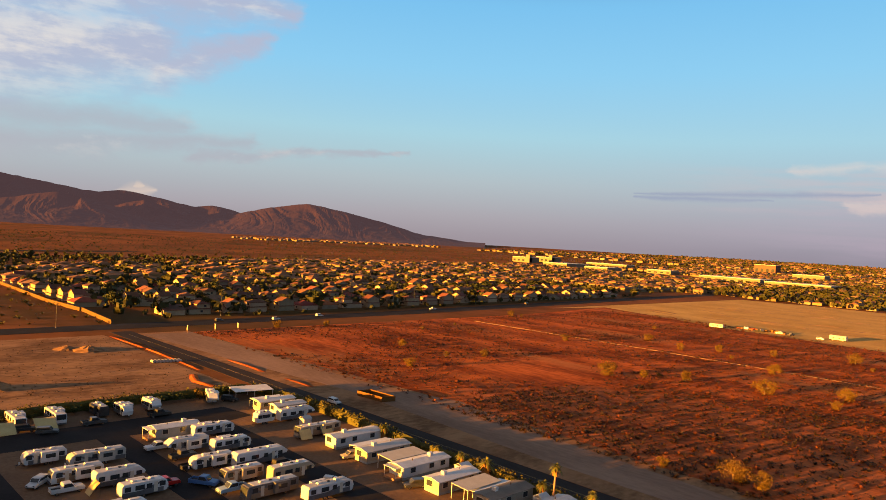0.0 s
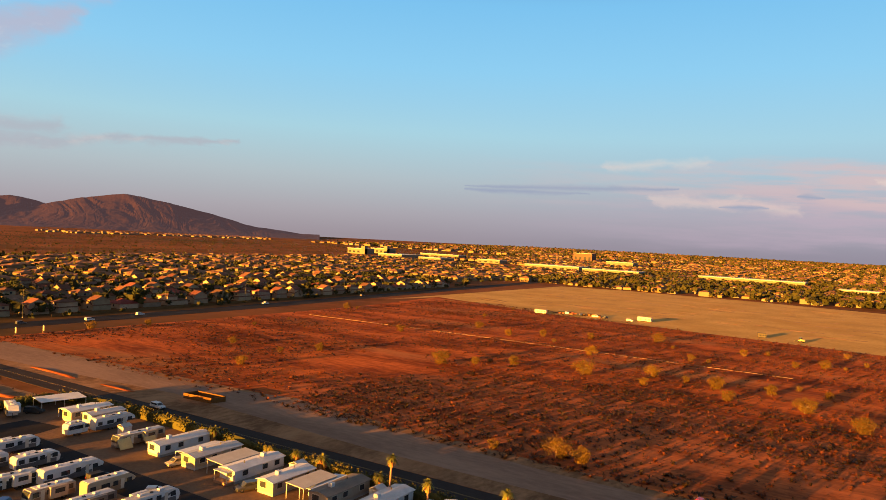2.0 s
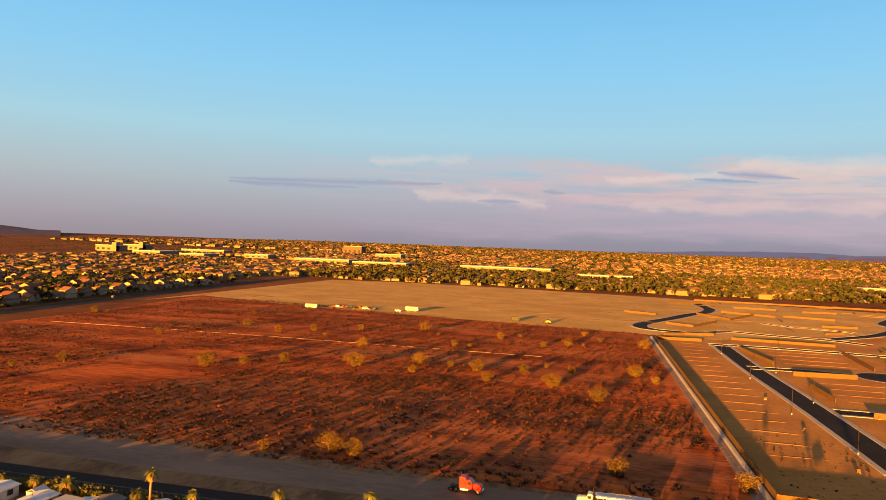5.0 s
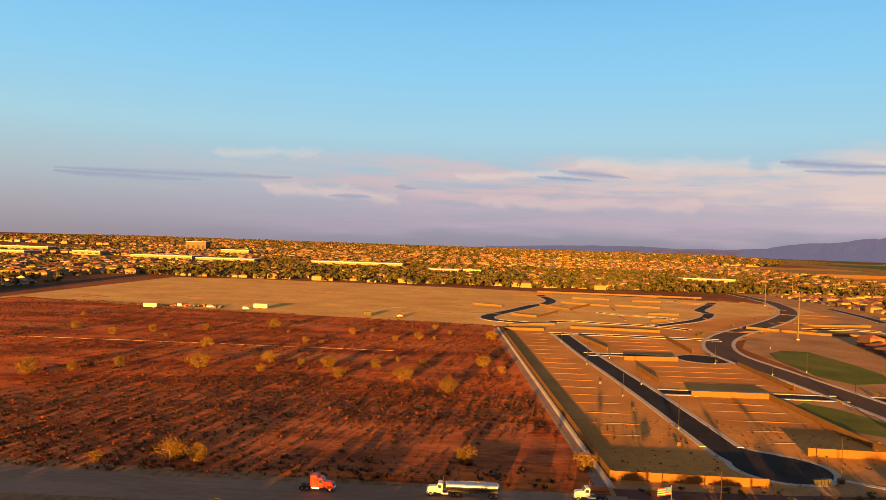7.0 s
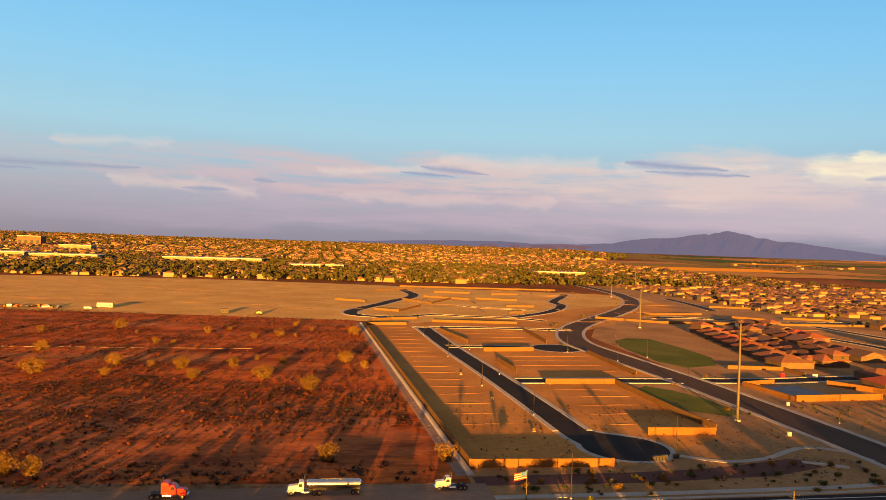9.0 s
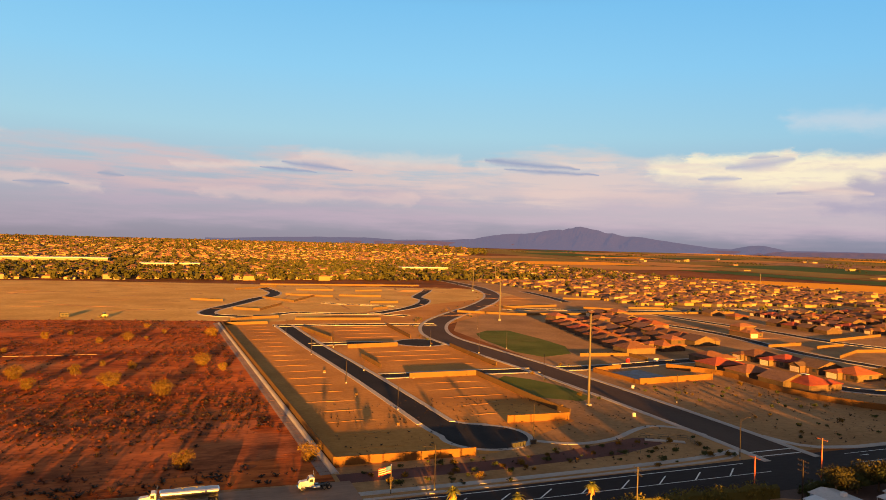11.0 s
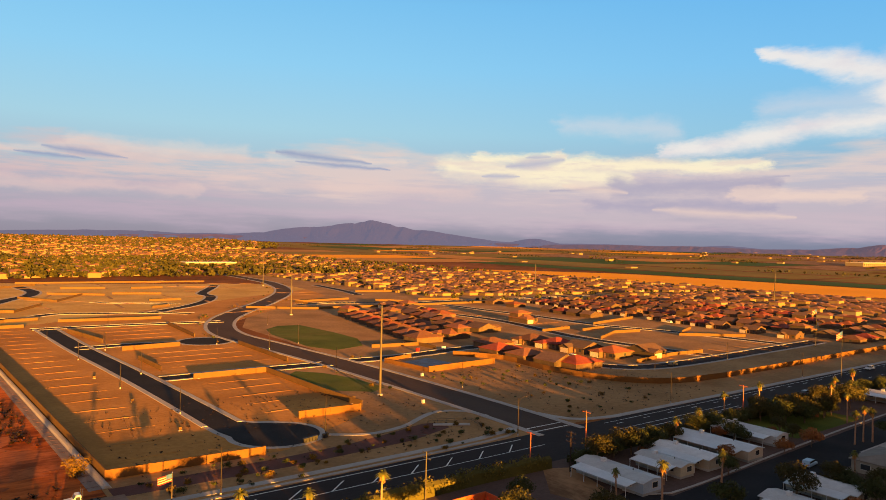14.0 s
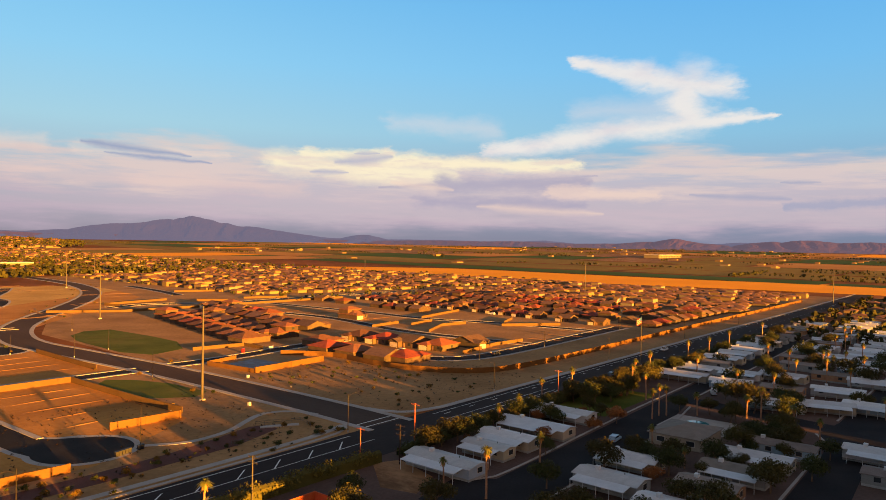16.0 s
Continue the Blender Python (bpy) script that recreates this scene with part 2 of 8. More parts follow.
def SKY_CLOUDS(k, blob, seg, puff, most, fine, soft, wav, band, az, el):
    sheet = most(seg(-86, 17.0, -66, 19.0, 7.0, 5.5, 0.3, 0.75), seg(-84, 11.0, -69, 13.0, 4.6, 3.6, 0.3, 0.8), seg(-68, 17.5, -58.5, 16.6, 4.4, 1.2, 0.35, 0.9), seg(-68, 11.6, -60.5, 14.4, 2.4, 1.0, 0.4, 0.9))
    veil = most(seg(-86, 7.0, -66, 7.6, 2.2, 1.2, 0.4, 1.0), seg(-84, 4.6, -61, 6.8, 1.7, 0.9, 0.4, 1.0), seg(-65, 5.3, -49, 7.0, 0.75, 0.28, 0.35, 0.9))
    lit = k.smooth(k.math("ADD", k.math("ADD", puff, k.math("MULTIPLY", fine, 0.7)), k.math("MULTIPLY", k.math("ADD", az, 72.0), -0.018)), 0.72, 1.15)
    plume = most(seg(61.6, 14.1, 67.4, 12.9, 0.55, 1.15, 0.25, 0.85), seg(67.4, 12.8, 73.4, 12.0, 1.2, 1.1, 0.3, 0.85), seg(70.3, 12.0, 70.7, 9.9, 2.3, 2.0, 0.25, 0.8),
                 seg(75.9, 9.6, 70.0, 9.3, 0.3, 1.3, 0.25, 0.8), seg(70.0, 9.3, 62.0, 8.3, 1.25, 1.0, 0.3, 0.9), seg(62.0, 8.3, 54.5, 7.4, 1.0, 0.6, 0.4, 0.95))
    haze = most(seg(47.0, 9.5, 55.0, 9.1, 1.0, 1.1, 0.4, 1.0), seg(62.0, 10.2, 69.0, 10.6, 1.2, 1.4, 0.2, 1.0))
    crown = most(seg(40.0, 6.8, 47.0, 6.9, 0.55, 0.6, 0.45, 0.8), seg(46.0, 6.4, 61.5, 6.2, 0.8, 0.55, 0.45, 0.75), seg(38.0, 6.0, 52.0, 5.4, 1.1, 1.0, 0.5, 1.0))
    heaps = most(seg(-15.5, 4.0, -10.0, 4.0, 0.5, 0.75, 0.6, 0.85), seg(-11.0, 3.9, -5.5, 3.5, 0.7, 0.5, 0.6, 1.0))
    return [
        (k.math("MULTIPLY", band(wav, 0.8, 2.4, 5.4, 7.4), k.smooth(az, 5.0, 45.0)), (0.64, 0.53, 0.58), 0.6),
        # the sheet over the mountains: grey-mauve, cream where the sun still reaches it, thin veils under it
        (veil, (0.43, 0.42, 0.49), 0.62),
        (k.math("MULTIPLY", veil, k.smooth(puff, 0.55, 0.8)), (0.72, 0.64, 0.62), 0.4),
        (sheet, (0.46, 0.48, 0.62), 0.9),
        (k.math("MULTIPLY", sheet, lit), (0.88, 0.81, 0.73), 0.65),
        (most(seg(-70.5, 2.2, -67.8, 2.5, 0.4, 0.35, 0.5, 0.8), seg(-69.3, 2.7, -68.6, 2.8, 0.3, 0.2, 0.5, 0.8)), (0.78, 0.62, 0.52), 0.8),
        # the pink heaps and thin cream tops of the bank
        (heaps, (0.88, 0.65, 0.57), 0.42),
        (most(seg(-19.0, 6.6, -12.0, 6.9, 0.5, 0.6, 0.5, 1.2), seg(9.5, 6.5, 21.5, 6.7, 0.7, 0.65, 0.5, 0.9), seg(24.0, 6.4, 34.0, 6.3, 0.6, 0.5, 0.5, 0.9), seg(0.0, 5.6, 9.0, 5.9, 0.4, 0.5, 0.5, 1.0)), (0.84, 0.68, 0.60), 0.42),
        (most(seg(20.0, 4.4, 40.0, 4.0, 0.8, 0.9, 0.6, 1.0), seg(2.0, 3.4, 18.0, 3.6, 0.5, 0.6, 0.6, 1.0)), (0.80, 0.58, 0.54), 0.45),
        # the plume and the bright cream bank below it
        (haze, (0.80, 0.72, 0.72), 0.4),
        (plume, (0.92, 0.84, 0.78), 0.85),
        (k.math("MULTIPLY", plume, k.smooth(k.math("ADD", puff, k.math("MULTIPLY", k.math("SUBTRACT", 70.0, az), 0.02)), 0.45, 0.95)), (0.66, 0.60, 0.68), 0.55),
        (crown, (1.0, 0.88, 0.62), 0.85),
        (k.math("MULTIPLY", crown, k.smooth(fine, 0.46, 0.62)), (0.74, 0.60, 0.58), 0.6),
        # slate undersides, folds and thin streaks
        (most(seg(42.5, 6.2, 47.0, 6.75, 0.42, 0.4, 0.6, 0.6), seg(40.5, 5.4, 43.5, 5.4, 0.18, 0.14, 0.5, 0.7), seg(44.0, 6.9, 46.0, 7.0, 0.2, 0.15, 0.5, 0.7)), (0.42, 0.43, 0.58), 0.85),
        (most(seg(46.0, 4.3, 63.5, 5.4, 0.22, 0.2, 0.4, 0.8), seg(51.0, 4.6, 62.0, 4.6, 1.1, 0.7, 0.45, 0.85), seg(49.0, 3.3, 62.0, 3.0, 0.7, 0.6, 0.5, 1.0)), (0.41, 0.38, 0.51), 0.85),
        (most(seg(60.0, 4.0, 68.0, 3.9, 0.5, 0.6, 0.6, 0.9), seg(54.0, 2.9, 64.0, 2.4, 0.3, 0.25, 0.5, 0.8), seg(47.0, 4.7, 52.0, 4.2, 0.3, 0.25, 0.5, 0.8)), (0.88, 0.66, 0.56), 0.6),
        (most(seg(-30.5, 4.55, -13.8, 4.85, 0.16, 0.2, 0.35, 0.7), seg(-30.5, 4.3, -20.5, 4.3, 0.2, 0.14, 0.45, 0.8), seg(-10.8, 3.6, -7.4, 3.6, 0.16, 0.14, 0.5, 0.7), seg(-5.5, 4.5, -3.8, 4.4, 0.22, 0.12, 0.5, 0.8)), (0.31, 0.36, 0.50), 0.95),
        (most(seg(7.7, 6.1, 13.2, 5.65, 0.26, 0.14, 0.4, 0.6), seg(6.0, 5.65, 10.4, 5.4, 0.12, 0.1, 0.4, 0.7), seg(24.0, 6.8, 31.5, 6.15, 0.32, 0.16, 0.55, 0.7), seg(25.5, 6.1, 33.0, 5.7, 0.16, 0.14, 0.5, 0.8)), (0.28, 0.34, 0.52), 0.95),
        (most(seg(70.5, 3.9, 77.5, 3.55, 0.16, 0.24, 0.4, 0.7), seg(76.8, 4.75, 79.4, 4.7, 0.13, 0.1, 0.3, 0.7), seg(77.0, 3.15, 86.0, 3.1, 0.42, 0.5, 0.45, 0.75)), (0.36, 0.38, 0.53), 0.8),
    ]


build_sky()
sun = new("sun", bpy.data.lights.new("sun", "SUN"))
sun.data.energy, sun.data.angle, sun.data.color = 4.9, radians(0.6), (1.0, 0.41, 0.045)
sun.matrix_world = look((0, 0, 0), (-math.cos(radians(SUN_AZ)), -math.sin(radians(SUN_AZ)), -math.tan(radians(SUN_EL))))
# ---- materials ----
def paint(name, a, b, rough=0.85, big=0.15, small=2.0, bump=0.0, metal=0.0, vary=0.0, spec=0.25, detail=5.0, contrast=0.25, stain=None, pos=False, glow=None, stretch=None):
    """A surface between two base colours: broad patches, fine grain, a change from object to object, fine relief."""
    m = bpy.data.materials.new(name)
    m.use_nodes = True
    tree = m.node_tree
    tree.nodes.clear()
    k = Nodes(tree)
    out, bs = k.add("ShaderNodeOutputMaterial"), k.add("ShaderNodeBsdfPrincipled")
    tree.links.new(bs.outputs[0], out.inputs[0])
    co = k.add("ShaderNodeNewGeometry").outputs["Position"] if pos else k.add("ShaderNodeTexCoord").outputs["Object"]
    if stretch:
        co = k.add("ShaderNodeVectorMath", op="MULTIPLY", inputs={0: co, 1: stretch}).outputs[0]
    n1, n2 = k.noise(co, big, detail), k.noise(co, small, detail, 0.65)
    f = k.math("ADD", k.math("MULTIPLY", n1, 0.55), k.math("MULTIPLY", n2, 0.45))
    col = k.mix(k.smooth(f, 0.5 - contrast, 0.5 + contrast), a, b)
    if stain:
        col = k.mix(k.math("MULTIPLY", k.smooth(k.noise(co, big * 0.37, 6.0, 0.6), 0.52, 0.68), stain[1]), col, stain[0])
    if vary:
        rnd = k.add("ShaderNodeObjectInfo").outputs["Random"]
        hsv = k.add("ShaderNodeHueSaturation", inputs={"Hue": k.math("ADD", 0.5, k.math("MULTIPLY", k.math("SUBTRACT", rnd, 0.5), 0.03)),
                                                       "Value": k.math("ADD", 1.0 - vary, k.math("MULTIPLY", k.math("FRACT", k.math("MULTIPLY", rnd, 7.31)), 2 * vary)), "Color": col})
        col = hsv.outputs[0]
    k.put(bs.inputs["Base Color"], col)
    bs.inputs["Roughness"].default_value, bs.inputs["Metallic"].default_value = rough, metal
    bs.inputs["Specular IOR Level"].default_value = 0.04 if pos else spec
    if glow:                                   # emission stands in for haze before the far mountains
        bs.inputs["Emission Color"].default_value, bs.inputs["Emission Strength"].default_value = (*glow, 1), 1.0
    if bump:
        bp = k.add("ShaderNodeBump", inputs={"Height": n2, "Distance": bump})
        bp.inputs["Strength"].default_value = 0.6
        k.put(bs.inputs["Normal"], bp.outputs[0])
    return m


def leafy(name, a, b, vary=0.2, island=True):
    """Foliage: each leaf clump has a tint of its own."""
    m = bpy.data.materials.new(name)
    m.use_nodes = True
    tree = m.node_tree
    tree.nodes.clear()
    k = Nodes(tree)
    out, bs = k.add("ShaderNodeOutputMaterial"), k.add("ShaderNodeBsdfPrincipled")
    tree.links.new(bs.outputs[0], out.inputs[0])
    rnd = k.add("ShaderNodeNewGeometry").outputs["Random Per Island"] if island else k.add("ShaderNodeObjectInfo").outputs["Random"]
    ob = k.add("ShaderNodeObjectInfo").outputs["Random"]
    co = k.add("ShaderNodeNewGeometry").outputs["Position"]
    f = k.math("ADD", k.math("MULTIPLY", rnd, 0.6), k.math("MULTIPLY", k.noise(co, 0.05, 2.0), 0.5))
    col = k.mix(f, a, b)
    hsv = k.add("ShaderNodeHueSaturation", inputs={"Value": k.math("ADD", 1.0 - vary, k.math("MULTIPLY", ob, 2 * vary)), "Color": col})
    k.put(bs.inputs["Base Color"], hsv.outputs[0])
    bs.inputs["Roughness"].default_value, bs.inputs["Specular IOR Level"].default_value = 0.75, 0.2
    return m


def glass(name="window_glass"):
    m = paint(name, (0.02, 0.025, 0.03), (0.04, 0.045, 0.05), rough=0.08, spec=0.6)
    return m


M_SOIL = paint("desert_soil", (0.20, 0.085, 0.04), (0.33, 0.16, 0.08), 0.95, 0.02, 0.5, 0.1, pos=True, stain=((0.16, 0.09, 0.05), 0.5))
M_FIELD = paint("red_field_soil", (0.14, 0.028, 0.007), (0.52, 0.130, 0.027), 0.95, 0.06, 0.5, 0.15, pos=True, contrast=0.14, stain=((0.36, 0.15, 0.05), 0.7), stretch=(0.3, 1.0, 1.0))
# shade over the near field, painted as duller soil
M_SHADESOIL = paint("shade_tinted_soil", (0.15, 0.042, 0.015), (0.44, 0.130, 0.042), 0.95, 0.07, 0.6, 0.12, pos=True, contrast=0.14, stain=((0.18, 0.068, 0.024), 0.7), stretch=(0.4, 1.0, 1.0))
M_LOT = paint("bladed_brown_lot", (0.13, 0.068, 0.034), (0.32, 0.18, 0.092), 0.95, 0.07, 0.55, 0.12, pos=True, contrast=0.13, stain=((0.24, 0.115, 0.055), 0.6), stretch=(1.0, 0.45, 1.0))
M_GRADED = paint("graded_tan_earth", (0.39, 0.225, 0.060), (0.57, 0.35, 0.105), 0.95, 0.03, 0.35, 0.08, pos=True, contrast=0.15, stain=((0.42, 0.225, 0.055), 0.6))
M_SANDLOT = paint("brown_sandy_lot", (0.23, 0.128, 0.055), (0.36, 0.205, 0.09), 0.95, 0.04, 0.6, 0.06, pos=True, contrast=0.15, stain=((0.15, 0.075, 0.032), 0.6))
M_PAD = paint("graded_house_pad", (0.32, 0.142, 0.036), (0.47, 0.22, 0.058), 0.95, 0.04, 0.6, 0.06, pos=True, contrast=0.15, stain=((0.28, 0.125, 0.036), 0.6))
M_DIRTROAD = paint("pale_dirt_road", (0.18, 0.112, 0.078), (0.29, 0.185, 0.13), 0.95, 0.06, 0.8, 0.05, pos=True, contrast=0.17, stretch=(0.3, 1.0, 1.0))
M_YARD = paint("dark_park_gravel", (0.075, 0.048, 0.040), (0.14, 0.090, 0.072), 0.95, 0.08, 1.2, 0.03, pos=True, stain=((0.085, 0.06, 0.05), 0.5))
M_PARK = paint("tan_caravan_park_gravel", (0.12, 0.072, 0.045), (0.21, 0.128, 0.078), 0.95, 0.08, 1.2, 0.03, pos=True, contrast=0.18, stain=((0.13, 0.075, 0.05), 0.6))
M_GRAVEL = paint("red_brown_gravel", (0.085, 0.040, 0.034), (0.14, 0.068, 0.056), 0.95, 0.1, 2.5, 0.03, pos=True)
M_ASPHALT = paint("asphalt", (0.017, 0.015, 0.016), (0.032, 0.028, 0.028), 0.85, 0.08, 1.5, 0.01, pos=True, stain=((0.045, 0.037, 0.033), 0.6))
M_ARTERIAL = paint("worn_arterial_asphalt", (0.028, 0.022, 0.021), (0.046, 0.037, 0.035), 0.9, 0.05, 1.2, 0.01, pos=True, stain=((0.058, 0.045, 0.039), 0.6), stretch=(0.3, 1.0, 1.0))
M_DUSTROAD = paint("dusty_brown_asphalt", (0.056, 0.038, 0.030), (0.084, 0.058, 0.046), 0.9, 0.05, 1.2, 0.01, pos=True, stain=((0.085, 0.058, 0.042), 0.6), stretch=(1.0, 0.3, 1.0))
M_OLDASPHALT = paint("worn_asphalt", (0.017, 0.016, 0.018), (0.032, 0.029, 0.030), 0.9, 0.08, 1.5, 0.01, pos=True, stain=((0.042, 0.036, 0.033), 0.5))
M_LINE = paint("road_line_paint", (0.55, 0.53, 0.50), (0.75, 0.73, 0.70), 0.7, 0.3, 4.0, pos=True)
M_YLINE = paint("yellow_line_paint", (0.12, 0.085, 0.035), (0.24, 0.17, 0.06), 0.7, 0.3, 4.0, pos=True)
M_CONC = paint("concrete", (0.28, 0.25, 0.225), (0.40, 0.36, 0.325), 0.9, 0.12, 2.0, 0.01, pos=True)
M_APRON = paint("dusty_concrete", (0.17, 0.125, 0.10), (0.27, 0.20, 0.165), 0.9, 0.12, 2.0, 0.01, pos=True)
M_BLOCK = paint("tan_block_wall", (0.09, 0.052, 0.021), (0.13, 0.078, 0.034), 0.9, 0.2, 3.0, 0.02, pos=True)
M_REDWALL = paint("red_brown_block_wall", (0.11, 0.052, 0.017), (0.15, 0.076, 0.026), 0.9, 0.2, 3.0, 0.02, pos=True)
M_GRASS = paint("lawn_grass", (0.055, 0.072, 0.012), (0.12, 0.13, 0.024), 0.95, 0.06, 2.0, 0.05, pos=True, contrast=0.18, stain=((0.16, 0.12, 0.03), 0.6))
M_CROP = paint("green_crop", (0.03, 0.065, 0.015), (0.06, 0.10, 0.03), 0.95, 0.01, 0.2, pos=True)
M_STUBBLE = paint("golden_stubble", (0.70, 0.28, 0.011), (0.82, 0.35, 0.018), 0.95, 0.008, 0.1, pos=True)
M_OLIVEFIELD = paint("olive_farm_land", (0.13, 0.095, 0.022), (0.24, 0.165, 0.040), 0.95, 0.004, 0.05, pos=True)
M_TANFIELD = paint("tan_farm_land", (0.30, 0.145, 0.040), (0.44, 0.22, 0.062), 0.95, 0.004, 0.05, pos=True)
M_COURT = paint("blue_court_paint", (0.17, 0.12, 0.085), (0.24, 0.27, 0.33), 0.8, 0.3, 3.0, pos=True)
# brown rock; the glow paints a faint haze over it
M_ROCK = paint("mountain_rock_haze_glow", (0.010, 0.005, 0.004), (0.034, 0.016, 0.011), 0.95, 0.004, 0.03, 1.5, pos=True, stain=((0.018, 0.012, 0.010), 0.6), glow=(0.0097, 0.0056, 0.0062))
# dark red rock with a pinkish haze tint that it emits itself
M_REDROCK = paint("red_rock_haze_glow", (0.020, 0.010, 0.008), (0.036, 0.017, 0.012), 0.95, 0.003, 0.02, 3.0, pos=True, glow=(0.0175, 0.0125, 0.0175))
# nearly black rock; its blue is haze painted as emission
M_FARROCK = paint("far_rock_haze_glow", (0.003, 0.0025, 0.003), (0.007, 0.005, 0.005), 0.95, 0.003, 0.02, 3.0, pos=True, glow=(0.0215, 0.0198, 0.0305))
M_STUCCO = paint("stucco", (0.22, 0.16, 0.10), (0.36, 0.27, 0.18), 0.9, 0.3, 5.0, 0.01, vary=0.28)
M_NEWSTUCCO = paint("new_tan_stucco", (0.05, 0.033, 0.020), (0.11, 0.072, 0.044), 0.9, 0.3, 5.0, 0.01, vary=0.3)
M_TILE = paint("clay_roof_tile", (0.095, 0.036, 0.020), (0.17, 0.068, 0.036), 0.85, 0.6, 4.0, 0.04, vary=0.35)
M_REDTILE = paint("red_roof_tile", (0.13, 0.030, 0.013), (0.22, 0.056, 0.024), 0.85, 0.6, 4.0, 0.04, vary=0.25)
M_BROWNTILE = paint("brown_roof_tile", (0.08, 0.043, 0.029), (0.14, 0.078, 0.052), 0.85, 0.6, 4.0, 0.04, vary=0.3)
M_TRIM = paint("off_white_trim", (0.42, 0.38, 0.32), (0.54, 0.50, 0.43), 0.8, 0.5, 5.0)
M_GARAGE = paint("garage_door_paint", (0.42, 0.34, 0.25), (0.50, 0.42, 0.32), 0.7, 0.5, 5.0, vary=0.2)
M_GLASS = glass()
M_WHITE = paint("white_enamel", (0.43, 0.44, 0.46), (0.57, 0.58, 0.60), 0.45, 0.4, 3.0, spec=0.4, stain=((0.50, 0.48, 0.45), 0.3))
M_CREAM = paint("cream_siding", (0.28, 0.24, 0.18), (0.38, 0.33, 0.255), 0.6, 0.4, 3.0, spec=0.3, vary=0.15)
M_ROOFMETAL = paint("pale_metal_roof", (0.40, 0.39, 0.39), (0.58, 0.57, 0.56), 0.55, 0.3, 2.0, spec=0.3, vary=0.25, stain=((0.26, 0.24, 0.22), 0.5))
M_SHINGLE = paint("grey_brown_shingle", (0.16, 0.13, 0.11), (0.27, 0.22, 0.19), 0.9, 0.4, 5.0, 0.02, vary=0.25)
M_GREYSIDE = paint("grey_siding", (0.22, 0.23, 0.23), (0.34, 0.34, 0.33), 0.7, 0.4, 4.0, vary=0.25)
M_BLUESIDE = paint("blue_siding", (0.20, 0.28, 0.36), (0.30, 0.38, 0.46), 0.7, 0.4, 4.0, vary=0.15)
M_DARK = paint("dark_plastic", (0.015, 0.015, 0.016), (0.035, 0.034, 0.034), 0.6, 0.5, 4.0)
M_TYRE = paint("tyre_rubber", (0.012, 0.012, 0.012), (0.025, 0.024, 0.023), 0.9, 1.0, 6.0)
M_CHROME = paint("bright_steel", (0.62, 0.60, 0.57), (0.75, 0.73, 0.70), 0.22, 0.6, 4.0, metal=1.0)
M_GREYSTRIPE = paint("grey_decal", (0.05, 0.052, 0.06), (0.11, 0.11, 0.12), 0.5, 0.5, 4.0, spec=0.4)
M_BROWNSTRIPE = paint("brown_decal", (0.16, 0.10, 0.06), (0.24, 0.15, 0.09), 0.5, 0.5, 4.0, spec=0.4)
M_TAN = paint("tan_canvas", (0.42, 0.31, 0.13), (0.54, 0.42, 0.20), 0.9, 0.6, 5.0)
M_RED = paint("red_truck_paint", (0.34, 0.008, 0.006), (0.44, 0.014, 0.010), 0.3, 0.5, 4.0, spec=0.5)
M_FLAGRED = paint("red_flag_cloth", (0.22, 0.02, 0.02), (0.30, 0.035, 0.03), 0.9, 0.5, 4.0)
M_FLAGWHITE = paint("white_flag_cloth", (0.24, 0.22, 0.21), (0.32, 0.30, 0.28), 0.9, 0.5, 4.0)
M_BLUECAR = paint("blue_car_paint", (0.03, 0.09, 0.26), (0.05, 0.13, 0.34), 0.3, 0.5, 4.0, spec=0.5)
M_PALEBLUE = paint("pale_blue_car_paint", (0.22, 0.32, 0.42), (0.30, 0.40, 0.50), 0.3, 0.5, 4.0, spec=0.5)
M_GREYCAR = paint("dark_grey_car_paint", (0.04, 0.042, 0.046), (0.07, 0.072, 0.075), 0.3, 0.5, 4.0, spec=0.5)
M_WOOD = paint("weathered_wood", (0.22, 0.12, 0.07), (0.34, 0.20, 0.12), 0.9, 0.8, 6.0, 0.01)
M_REDPOLE = paint("rusty_red_pole", (0.34, 0.075, 0.035), (0.45, 0.12, 0.06), 0.8, 0.6, 5.0)
M_STEEL = paint("galvanised_pole", (0.055, 0.046, 0.035), (0.085, 0.072, 0.056), 0.6, 0.3, 3.0)
M_DARKPOLE = paint("dark_brown_pole", (0.014, 0.009, 0.007), (0.026, 0.017, 0.013), 0.7, 0.5, 4.0)
M_FENCE = paint("rust_red_fence", (0.38, 0.07, 0.02), (0.48, 0.10, 0.03), 0.85, 0.6, 5.0)
M_WATER = paint("pool_water", (0.02, 0.16, 0.18), (0.03, 0.22, 0.24), 0.05, 0.4, 3.0, spec=0.6)
M_BARK = paint("bark", (0.10, 0.065, 0.04), (0.18, 0.12, 0.08), 0.95, 0.8, 6.0, 0.02)
M_PALMBARK = paint("palm_bark", (0.20, 0.11, 0.07), (0.32, 0.19, 0.12), 0.95, 0.8, 6.0, 0.02)
L_PALO = leafy("palo_verde_leaf", (0.055, 0.032, 0.002), (0.12, 0.066, 0.003))
L_SCRUB = leafy("dry_scrub_leaf", (0.036, 0.008, 0.002), (0.15, 0.037, 0.007), 0.1)
L_BRUSH = leafy("dark_brush_leaf", (0.014, 0.008, 0.003), (0.042, 0.020, 0.006), 0.1)
L_SAGE = leafy("dull_sage_leaf", (0.018, 0.010, 0.004), (0.050, 0.026, 0.008), 0.1)
L_TREE = leafy("tree_leaf", (0.014, 0.022, 0.005), (0.050, 0.056, 0.012))
L_FARTREE = leafy("far_tree_leaf", (0.014, 0.018, 0.004), (0.052, 0.046, 0.009))
